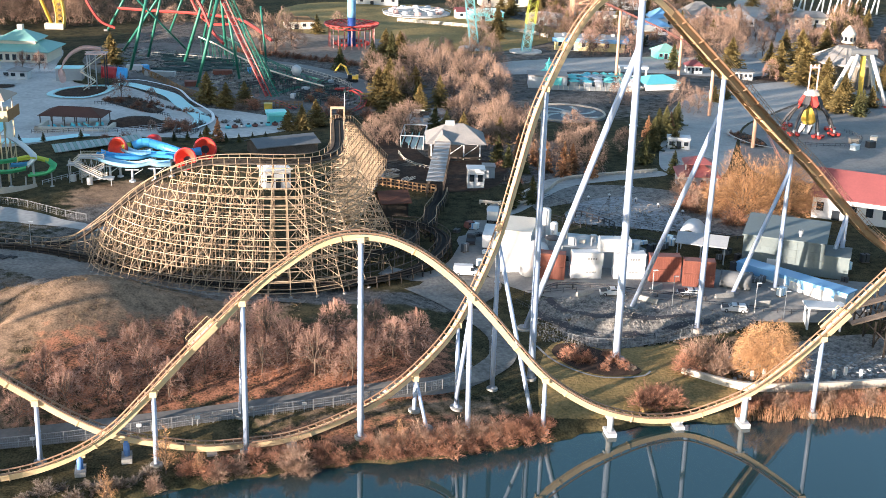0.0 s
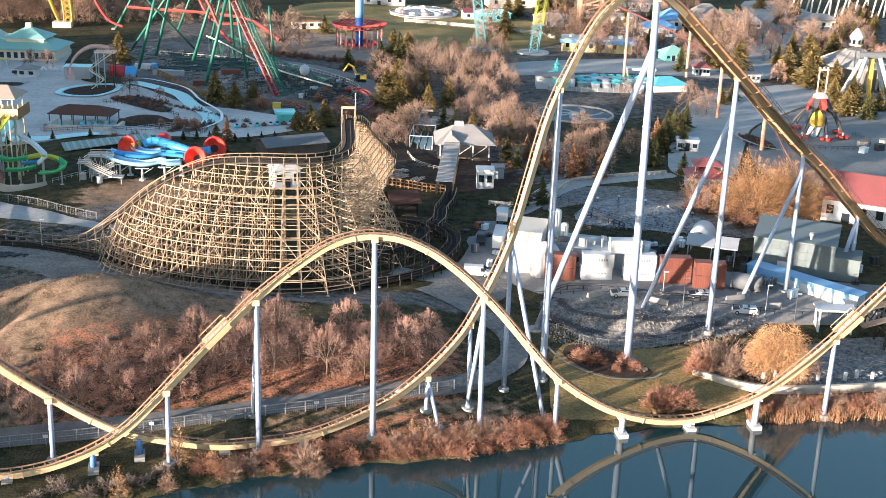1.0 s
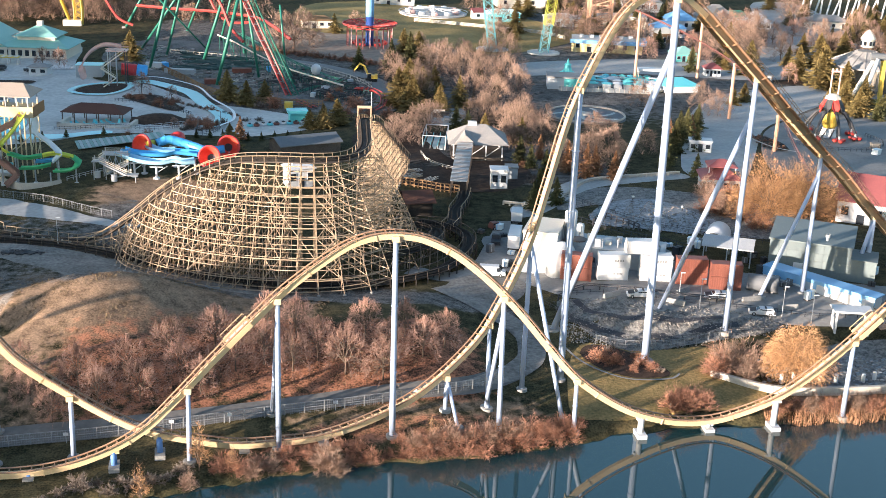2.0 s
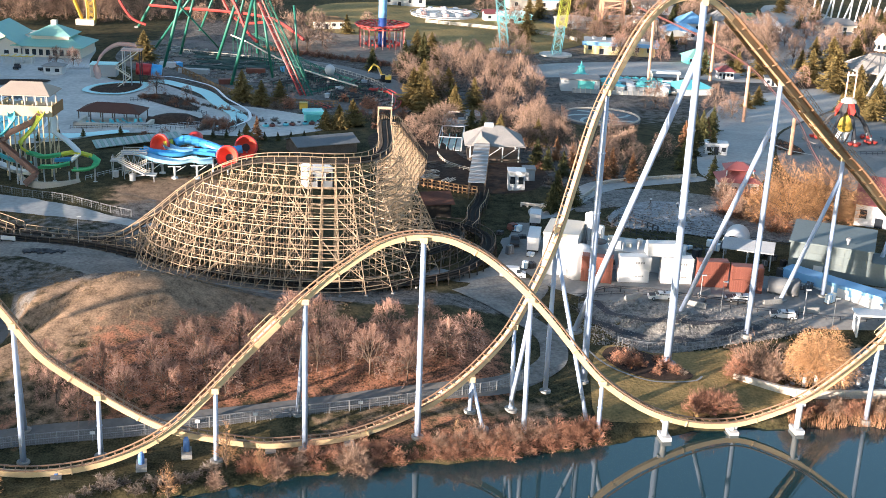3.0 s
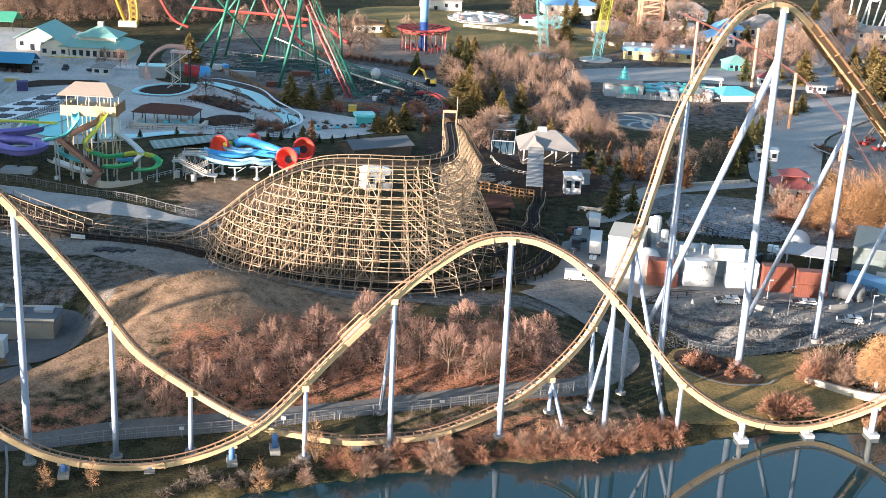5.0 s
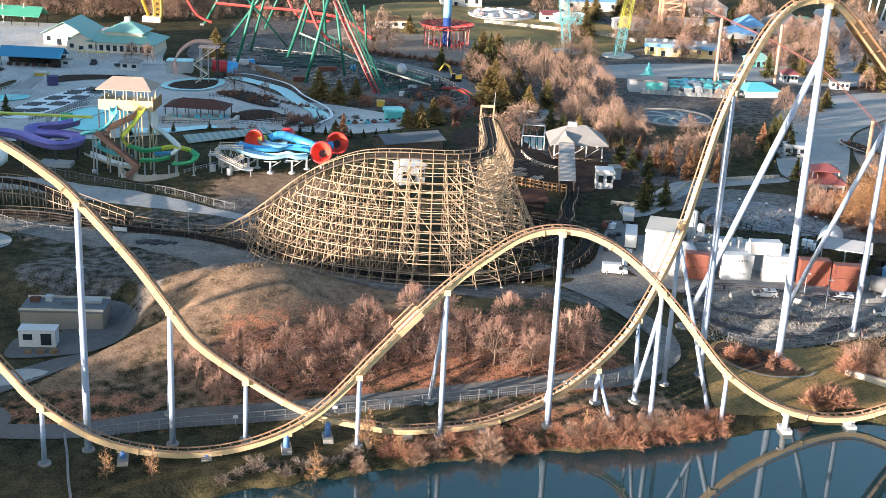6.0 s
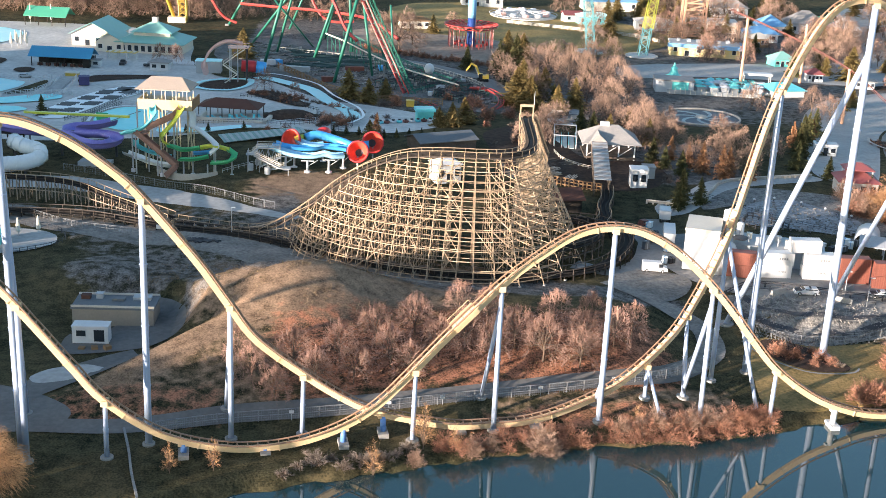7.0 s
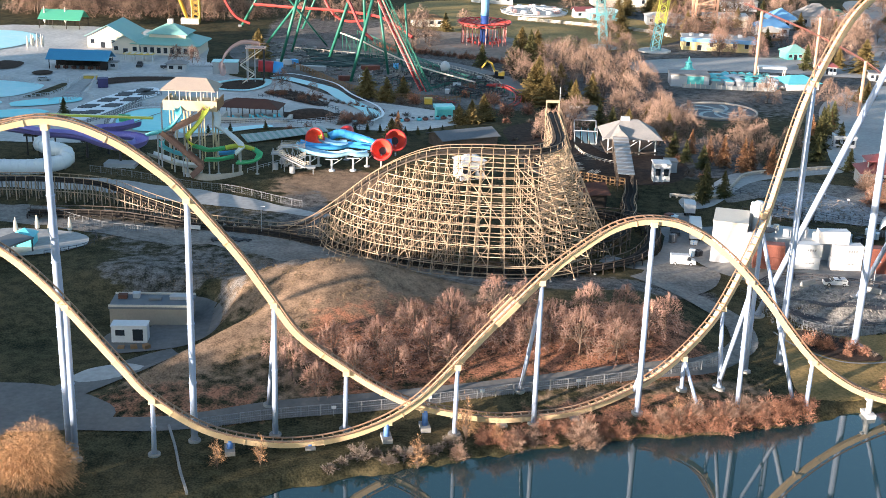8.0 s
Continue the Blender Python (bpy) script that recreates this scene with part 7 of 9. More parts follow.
for i in range(12):
    x, y = -86 + i * 1.5, 352 + (i % 3) * 1.6
    c = thing("sun_lounger", x, y, terrain(x, y) + .12, "pale blue sun lounger stored by the pavilion", "lounger", "loungers at the pavilion", turn=20 * (i % 5))
    part("seat", Mesh().box(0, 0, .3, .7, 1.4, .12), "slide_aqua", c)
    part("backrest", Mesh().beam((0, .7, .35), (0, 1.2, 1.0), .7, .1), "slide_aqua", c)
    for sx in (-.28, .28):
        for sy in (-.55, .55):
            part("leg", Mesh().box(sx, sy, 0, .07, .07, .32), "white_paint", c)
fence("terrace_railing", [(-88, 347), (-77, 346), (-67, 346), (-60, 344), (-51, 349)], 1.2, 1.3, "dark railing on the stone terrace", "dark_metal", (0.5, 0.95), post=0.1)
fence("terrace_railing", [(-53, 366), (-48, 352), (-46.8, 338), (-41.3, 345), (-43.4, 372)], 1.6, 1.2, "dark lattice railing beside the lazy river", "works_grey", (0.3, 0.6, 0.95), post=0.12)
fence("terrace_railing", [(-80, 398), (-70, 392), (-60, 382), (-52, 372)], 1.2, 1.4, "dark railing round the curved bed", "dark_metal", (0.5, 0.95), post=0.12)
patch("garden_bed_9", [(-80, 404), (-72, 408), (-62, 398), (-55, 381), (-59, 379), (-67, 388)], "mulch", .3, 3.0, label="dark curved bed inside the lazy river", category="bed")
for i in range(12):
    plant((GREYBRUSH + BRUSH)[i % 5], -51 + .85 * i + .6 * math.sin(3 * i), 344 + 2.2 * (i % 6), .8 + .25 * (i % 3))
for i in range(18):
    plant((GREYBRUSH + BRUSH + GREYBRUSH)[i % 8], -78 + 1.25 * i + .8 * math.sin(5 * i), 404 - 1.3 * i + 2.5 * math.sin(3 * i), .5 + .2 * (i % 3))
hill = Mesh()
for i in range(9):
    for j in range(13):
        u, v = i / 8 * 2 - 1, j / 12 * 2 - 1
        hill.v.append((v * 9, u * 7, 2.6 * max(0, 1 - (u * u + v * v)) ** .8 + .25 * noise.noise((u * 3, v * 4, 1)) - .1))
for i in range(8):
    for j in range(12):
        a = i * 13 + j
        hill.f.append((a, a + 1, a + 14, a + 13))
solo("soil_mound", hill, "mulch", "low heap of dark brown planted soil", "mound", (-60, 358, terrain(-60, 358)), smooth=True)
# long flight of rafting steps under the terrace
M["ramp_green"] = material("ramp_green", (0.30, 0.42, 0.38), (0.22, 0.32, 0.29), 0.4, 0.8)
st = thing("slatted_ramp", -66, 327, terrain(-66, 327), "striped green-grey ramp of mat steps down the slope", "ramp", turn=18)
for i in range(26):
    part("step", Mesh().box(-11 + i * .9, 0, .2 + .06 * i, .8, 9 - .1 * i, .2), ("ramp_green", "ramp_grey")[i % 2], st)


def family_slides():
    x, y = -53, 301
    z = terrain(x, y)
    root = thing("family_slide", x, y, z, "blue flume complex with big red funnel mouths", "water slide")
    for px, py, pz, r, way in ((-3.3, 1, 6.1, 2.7, (-.5, -.8, .3)), (14.2, -5, 5.0, 2.7, (-.15, -.9, .35)), (18.0, 6, 4.8, 2.8, (.1, -.9, .3)), (4.8, 8, 6.6, 1.9, (-.2, .7, .45))):
        ax, c, n = Vector(way).normalized(), Vector((px, py, pz)), 20
        side = ax.cross(Vector((0, 0, 1))).normalized()
        up = side.cross(ax)

        def ring_body(rows):
            m = Mesh()
            for rr, dd in rows:
                for k in range(n):
                    a = 2 * math.pi * k / n
                    m.v.append(tuple(c + ax * dd + side * rr * math.cos(a) + up * rr * math.sin(a)))
            for q in range(len(rows) - 1):
                for k in range(n):
                    a, b = q * n + k, q * n + (k + 1) % n
                    m.f.append((a, b, b + n, a + n))
            m.f.append(tuple((len(rows) - 1) * n + k for k in range(n)))
            return m

        fun = part("funnel", ring_body([(r * .93, .05), (r * 1.05, .1), (r * 1.08, -.25), (r * .86, -1.5), (r * .62, -2.6), (r * .55, -3.4)]), "slide_red", root, "red funnel mouth with a thick rim", smooth=True)
        part("funnel_lining", ring_body([(r * .93, .05), (r * .78, -1.0), (r * .56, -1.9), (r * .40, -2.5)]), "funnel_orange", fun, "orange-red lining", smooth=True)
        part("throat", ring_body([(r * .36, -2.46), (r * .30, -2.47)]), "slide_red" if px < 0 else "dark_metal", fun)
        part("funnel_leg", Mesh().tube([(px, py + 1.6, -.4), (px, py + 1.6, pz - r * .6)], .22, 8), "grey_metal", root)
    slide_trough("slide", [(.6, 2.4, 6.3), (2.5, 3, 7.0), (4.5, 3, 7.0), (8.6, 2.2, 6.0), (11.5, .6, 5.4), (13, -1, 5.0)], 1.15, "slide_blue", root, "blue closed flume", closed=True)
    slide_trough("slide", [(-2.0, 2.2, 5.8), (-1.0, 2.5, 6.2), (.6, 2.5, 6.4)], .9, "slide_lime", root, "yellow closed flume neck", closed=True)
    slide_trough("slide", [(-8.2, -4, 4.7), (-6, -5, 4.2), (-3.1, -6, 3.6), (.5, -6.6, 3.2), (3.3, -7, 3.4), (6, -7, 4.0), (8, -7, 3.5), (11.6, -6.4, 3.6)], 1.25, "slide_light", root, "light blue open flume")
    slide_trough("slide", [(-7, -2.4, 5.2), (-4.5, -3, 4.6), (-.9, -3.4, 4.4), (3, -3.2, 4.4), (5.5, -2.4, 4.8), (8.6, -2.4, 4.6), (12, -3.2, 4.4)], 1.2, "slide_blue", root, "blue open flume")
    slide_trough("slide", [(-1.4, .6, 5.4), (.5, -.8, 5.0), (2.8, -1.2, 4.8), (5.6, -.8, 5.0)], 1.1, "slide_light", root, "light blue open flume")
    slide_trough("slide", [(5.6, 7.4, 5.4), (8, 6.4, 4.8), (11, 5.8, 4.4)], .9, "slide_lime", root, "yellow closed flume", closed=True)
    slide_trough("slide", [(10, 5.6, 4.2), (14, 5.8, 3.8), (17, 6, 4.2)], 1.1, "slide_blue", root, "blue closed flume", closed=True)
    for px, py, h in ((1.6, -7.4, 2.9), (-4, -5.8, 3.4), (7, -7, 3.2), (5, 3, 5.6), (-2, -3.2, 4.2), (10.5, -3, 4.0), (9, 6, 4)):
        col = part("slide_column", Mesh().tube([(px, py, -.4), (px, py, h)], .28, 10), "white_paint", root)
        part("column_foot", Mesh().lathe(px, py, [(.85, -.5), (.8, .15), (.35, .3)], 12), "white_paint", root)
        part("column_arm", Mesh().beam((px - 1.6, py, h - .1), (px + 1.6, py, h - .1), .22), "white_paint", col)
        part("column_strut", Mesh().beam((px, py, h * .45), (px + 2.6, py + .6, h), .16), "white_paint", col)
    # the grey scaffold stair
    tw = part("stair_tower", Mesh().box(-8.4, -4.4, 5.2, 6.4, 3.4, .25), "grey_metal", root, "grey scaffold stair with pale rails")
    for px, py, h in ((-11.4, -5.9, 6.4), (-8.4, -5.9, 6.4), (-5.4, -5.9, 6.4), (-11.4, -2.9, 6.4), (-5.4, -2.9, 6.4), (-13.3, -8.6, 5.4), (-10.4, -8.6, 5.4), (-13.3, -6.8, 5.4), (-8.2, -9.6, 2.2), (-3, -10.6, 1.6)):
        part("post", Mesh().box(px, py, -.4, .2, .2, h + .4), "grey_metal", tw)
    part("landing", Mesh().box(-12, -7.6, 4.2, 3.4, 2.8, .2), "grey_metal", tw)
    part("landing", Mesh().box(-3.6, -10, 1.4, 2.4, 2.4, .2), "grey_metal", tw)
    for a, b in (((-11, -6.4, 5.2), (-12.4, -6.9, 4.3)), ((-11.6, -8.8, 4.2), (-5, -10.4, 1.5)), ((-4, -9.2, 1.5), (-9, -8.0, .1)), ((-5, -7.4, 3.6), (-10.6, -7.6, .8))):
        fl = part("flight", Mesh().beam(a, b, 1.2, .25), "grey_metal", tw)
        for k in (-.6, .6):
            for h in (.55, 1.05):
                part("flight_rail", Mesh().beam(Vector(a) + Vector((0, k, h)), Vector(b) + Vector((0, k, h)), .09), "cream_wall", fl)
    for h in (5.8, 6.3):
        part("platform_rail", Mesh().beam((-11.4, -5.9, h), (-5.4, -5.9, h), .1), "cream_wall", tw)
        part("platform_rail", Mesh().beam((-11.4, -2.9, h), (-5.4, -2.9, h), .1), "cream_wall", tw)
        part("platform_rail", Mesh().beam((-13.3, -8.8, h - 1), (-10.4, -8.8, h - 1), .1), "cream_wall", tw)
    for i in range(4):
        part("cross_brace", Mesh().beam((-11.4 + i * 1.5, -5.9, .2), (-9.9 + i * 1.5, -5.9, 5.0), .12), "grey_metal", tw)
        part("cross_brace", Mesh().beam((-9.9 + i * 1.5, -5.9, .2), (-11.4 + i * 1.5, -5.9, 5.0), .12), "grey_metal", tw)
    for px, py in ((-12.8, -6.8), (-11.3, -1.7), (-8.3, -9.6)):
        part("drum", Mesh().lathe(px, py, [(.75, -.4), (.75, 1.3), (.6, 1.4)], 14), "white_paint", root, "white round footing")


family_slides()
fence("railing", [(-72.5, 291), (-66.4, 297.5), (-60, 303)], 1.1, 1.6, "pale railing beside the green flume", "white_paint", (0.5, 0.95), post=0.1)


def purple_slide():
    x, y = -112, 297
    z = terrain(x, y) - 2.0
    root = thing("bowl_slide", x, y, z, "purple raft flume with a ribbed white tube end", "water slide", turn=-6)
    slide_trough("slide", [(-30, 11, 7.7), (-21.9, 9.1, 7.5), (-15.2, 7.3, 7.3), (-9.6, 8, 7), (-4.2, 7.2, 6.6), (0.8, 4, 6.2), (6, 2.6, 5.8), (9.6, 5.4, 5.8), (9.4, 10, 6), (5.1, 12.4, 6.2), (0, 11.6, 6.4), (-4.1, 12.8, 6.6), (-3.6, 16.2, 6.8), (1.1, 18, 7), (5, 22.4, 7.4)], 1.75, "slide_purple", root, "purple open raft flume", 8, 1.2)
    slide_trough("slide", [(-13, -1.8, 7.8), (-9.5, -4.4, 7.4), (-5.8, -4.6, 6.6), (-4.6, -7.2, 5.4), (-7.6, -9.6, 4.6), (-12.5, -10.4, 4.0), (-17, -10.6, 3.8), (-24, -11, 3.8)], 1.9, "slide_white", root, "ribbed white closed tube", closed=True)
    for px, py, h in ((-13, -1.6, 6), (-7.5, -9.4, 3), (-15.2, 7.3, 7.2), (-4.2, 7.2, 6.5), (6, 2.6, 5.7), (9.5, 9, 5.9), (0, 11.6, 6.3), (-3.8, 15.6, 6.7), (-14.5, -10.4, 2.6), (-18, -10.5, 2.6)):
        part("slide_column", Mesh().tube([(px, py, -.4), (px, py, h)], .35, 8), "dark_metal", root)
        part("column_arm", Mesh().beam((px - 1.6, py, h), (px + 1.6, py, h), .3, .4), "dark_metal", root)
    part("yellow_flume", Mesh().beam((-20, 23, 9.4), (8, 26, 9.0), 1.2, .5), "slide_lime", root)
    part("deck", Mesh().box(-17, 9, 7.4, 7, 6, .4), "wood_dark", root)
    for i in range(6):
        part("deck_post", Mesh().box(-20 + (i % 3) * 3, 7 + (i // 3) * 4, -.4, .3, .3, 7.8), "wood_dark", root)
    sh = part("pump_house", Mesh().box(6.5, 1.5, -.4, 8, 4, 3.4), "grey_paint", root)
    for i in range(3):
        part("louvre", Mesh().box(4 + i * 2.5, -.55, .6, 1.4, .12, 1.4), "white_paint", sh)


purple_slide()


def pool_hall():
    x, y = -122.5, 482
    z = terrain(x, y)
    root = thing("pool_hall", x, y, z, "cream hall with a two-tier teal metal hip roof", "building", turn=-6)
    part("wall", Mesh().box(0, 0, -.4, 25, 18, 4.6), "cream_wall", root)
    r = Mesh()
    hip(r, 25, 18, 4.2, 4.6, 1.4, 7)
    part("lower_roof", r, "roof_teal", root)
    part("clerestory", Mesh().box(0, 0, 6.2, 14.5, 11, 1.6), "cream_wall", root)
    r = Mesh()
    hip(r, 14.5, 11, 7.8, 4.0, 1.1, 0.8)
    part("upper_roof", r, "roof_teal", root)
    part("cupola", Mesh().box(0, 0, 11.2, 2.0, 2.0, 1.9), "cream_wall", root)
    for i in range(9):
        opening(root, "window", -10.6 + i * 2.65, .8, 1.5, 2.2, 9)
    for i in range(5):
        f = part("side_window", Mesh().box(-12.55, -7 + i * 3.4, .8, .12, 1.6, 2.2), "window_dark", root)


pool_hall()
building("pool_annex", -147.5, 497, 17, 20, 4.4, 4.8, "cream_wall", "roof_teal", "cream annex with a teal gabled roof", -6, "gable_end", 1.0, windows=3, doors=1)
building("pool_annex", -138.5, 480, 11, 12, 4.0, 3.4, "cream_wall", "roof_teal", "cream porch wing with a teal gable", -6, "gable_end", 1.0, windows=2, doors=1)
canopy("green_pavilion", -178, 536, 18, 10, 4, 3.6, "wood_dark", "roof_green", "dark timber pavilion with a green gabled roof", -8, (4, 2), "gable", category="pavilion")
b = canopy("blue_pavilion", -149.5, 444.5, 21, 8, 3.6, 3.0, "wood_dark", "roof_blue", "dark timber pavilion with a blue metal roof", -4, (8, 2), "gable", 1.0, "pavilion")
part("back_wall", Mesh().box(0, 3.6, 0, 20.6, .3, 3.4), "wood_dark", b)
part("side_wall", Mesh().box(9.2, 0, 0, 2.2, 7.6, 3.4), "wood_dark", b)
for i in range(6):
    part("counter", Mesh().box(-8 + i * 3, -2.4, 0, 1.6, 1.0, 1.1), "roof_brown", b)
building("kiosk", -137.6, 444, 3.6, 3, 2.6, .6, "white_paint", "roof_grey", "small white drinks kiosk on the deck", 0, "hip", .3, windows=1)
building("pool_shed", -114, 442, 6.6, 4.4, 3.0, 1.3, "white_paint", "roof_grey", "small white shed with a pale hip roof", -6, windows=2)
a = canopy("striped_awning", -131.5, 461, 11, 3, 2.6, .3, "white_paint", "yellow_paint", "flat awning striped in yellow and cream", -3, (4, 2), "flat", .2)
for i in range(5):
    part("stripe", Mesh().box(-4.6 + i * 2.3, 0, 2.92, 1.1, 3.45, .1), "cream_wall", a)
building("kiosk", -141.5, 424, 4.5, 2, 1.4, .3, "yellow_paint", "cream_wall", "low cream sign hut by the bed", 0, "flat", .2)
road_car("utility_truck", -129, 449, 90, "dark_metal", "dark utility truck parked by the kiosk", 4.6, 1.9, 1.8, "pickup")
road_car("utility_truck", -118.5, 447, 20, "dark_metal", "black service truck beside the shed", 5, 1.9, 1.8, "pickup")
road_car("parked_car", -156.5, 419, 15, "grey_metal", "grey car parked on the deck", 4.6, 1.8, 1.5)
road_car("parked_car", -150, 472, 150, "white_paint", "white car parked beside the hall", 4.6, 1.8, 1.5)


def umbrella(x, y, h, label, furled=True):
    root = thing("parasol", x, y, terrain(x, y) + .1, label, "parasol", "furled parasols")
    part("pole", Mesh().tube([(0, 0, 0), (0, 0, h)], .06, 6), "white_paint", root)
    part("canopy", Mesh().lathe(0, 0, [(.18, h * .22), (.55, h * .32), (.42, h * .65), (.08, h)], 8), "cream_wall", root)


for x, y in ((-105.8, 245), (-109.5, 243), (-113, 246), (-117, 244), (-101, 0)):
    if y:
        umbrella(x, y, 4.2, "furled cream parasol on the patio")
for i in range(7):
    umbrella(-178 + (i % 4) * 1.9, 478 + (i // 4) * 6 + 1.5 * (i % 2), 5.6, "furled white parasol by the wave pool")
umbrella(-186, 535, 9, "tall furled white parasol")
umbrella(-177, 535, 9, "tall furled white parasol")
patch("patio", [(-124, 228), (-106, 233), (-100.5, 238.5), (-101.5, 244), (-106, 247.5), (-124, 250)], "pale_paving", .25, 3.0, label="round pale patio with parasols", category="pavement")
fence("railing", [(-108, 232), (-101, 237), (-99.6, 243), (-104, 249), (-112, 251)], 1.1, 1.6, "dark railing round the patio", "dark_metal", (0.5, .95), post=.1)
bk = canopy("dark_stage", -116, 230, 12, 5, 3, .4, "dark_metal", "roof_dark", "dark flat-roofed ride shed beside the patio", 60, (3, 2), "flat", .3)
building("blue_tent", -113.5, 238.5, 4, 4, 2.2, 1.6, "slide_aqua", "slide_aqua", "small bright blue tent", 0, "hip", .3)
building("long_pool_building", -80.8, 203.4, 14.5, 6.5, 3.3, .35, "drab_wall", "roof_dark", "long low concrete building with a flat grey roof", 0, "flat", .2, windows=0)
lb = thing("roof_plant", -80.8, 203.4, terrain(-80.8, 203.4) + 3.65, "grey ducts and boxes on the flat roof", "roof plant")
for i, (x, y, w, d, h) in enumerate(((-5.6, 1.2, 1.6, 1.2, .7), (-3.2, 1.6, 1.2, 1.2, .9), (.4, .6, 2.2, 1.4, .4), (4.6, 1.4, 3.2, 1.6, .5))):
    part("duct_box", Mesh().box(x, y, 0, w, d, h).box(x, y, h, w + .14, d + .14, .08), ("roof_brown", "grey_metal", "works_grey", "grey_metal")[i], lb)
for sy in (-3.2, 3.2):
    part("parapet", Mesh().box(0, sy, 0, 14.8, .25, .35), "stone_pale", lb)
building("site_cabin", -83, 193.2, 6.2, 2.6, 2.7, .2, "white_paint", "white_paint", "white site cabin on blocks", 0, "flat", .1, windows=1, doors=1, z=terrain(-83, 193.2) + .5)
for i in range(3):
    solo("pallet", Mesh().box(0, 0, 0, 1.1, 1, .5 + .2 * i), "orange_wood", "stack of wooden pallets by the cabin", "pallet", (-84 + i * 2.2, 189.6, terrain(-84 + i * 2.2, 189.6)), 20 * i)
patch("pavement_7", PLAZA, "road_grey", .2, 2.0, label="grey paved court round the low building", category="pavement")
patch("pavement_8", [(-88, 175), (-80, 178), (-77.5, 181.6), (-82, 183.4), (-87.5, 181), (-90, 177.5)], "pale_paving", .25, 3.0, label="pale bare patch of paving", category="pavement")
ribbon("road_4", [(-98, 158), (-92, 168), (-86, 176), (-78, 184), (-72, 188)], 6.0, "road_grey", label="grey track to the low building", category="road", dz=.22)
fence("chain_link_fence", [(-112, 292), (-103, 289), (-91, 283.5), (-76, 276.5), (-62, 267.5), (-55, 263.8)], 1.8, 2.8, "chain-link fence below the slides", "fence_grey", (.95,), .45)
fence("chain_link_fence", [(-66, 159.8), (-56, 162.7), (-38.6, 165.3), (-20.5, 168.7), (-1.8, 172.5), (13.5, 177.1), (20.8, 182.8)], 1.9, 3.0, "grey chain-link fence along the bank road", "fence_grey", (.5, .97), .32, post=.1)
fence("chain_link_fence", [(-112, 259), (-100, 250.6), (-88, 247), (-80, 243)], 1.6, 2.8, "chain-link fence by the road", "fence_grey", (.95,), .45)
kerb = Mesh()
prev = None
for p in spline([(-71, 160.6, 0), (-69, 154, 0), (-67.2, 147, 0), (-65.3, 140.8, 0)], 1.0):
    q = Vector((p.x, p.y, terrain(p.x, p.y) + .1))
    if prev:
        kerb.beam(prev, q, .35, .5)
    prev = q
solo("low_kerb_wall", kerb, "concrete", "thin concrete edge running down to the water", "wall")
for i, (x, y) in enumerate(((-31, 166.6), (-22.5, 168.2), (-6.5, 171.3), (6, 174.6), (-46, 164))):
    s = thing("fence_sign", x, y - .15, terrain(x, y), "small white sign plate on the fence", "sign", "signs on the fence")
    part("plate", Mesh().box(0, 0, 1.2, .75, .05, .5), "white_paint", s)
    part("post", Mesh().box(0, .06, 0, .07, .07, 1.8), "grey_metal", s)
heap_thing = thing("scrap_heap", -71.5, 240.8, terrain(-71.5, 240.8), "low heap of black tarpaulin and rails", "heap")
for i in range(40):
    a = i * 2.4
    part("scrap_rail", Mesh().box(math.cos(a) * 2.6 * (i % 7) / 7 * 1.8, math.sin(a) * 1.2 * (i % 5) / 5, .05 + .02 * (i % 6), 2.2, .4, .3, i * 37), "dark_metal", heap_thing)
solo("white_board", Mesh().box(0, 0, .5, 3.2, .15, .9), "white_paint", "long white board lying at the roadside", "board", (-79.9, 248.2, terrain(-79.9, 248.2)), -12)


# ---- the rides and streets beyond ----
M["dark_red"] = material("dark_red", (0.26, 0.035, 0.03), (0.20, 0.03, 0.03), 0.3, 0.45)


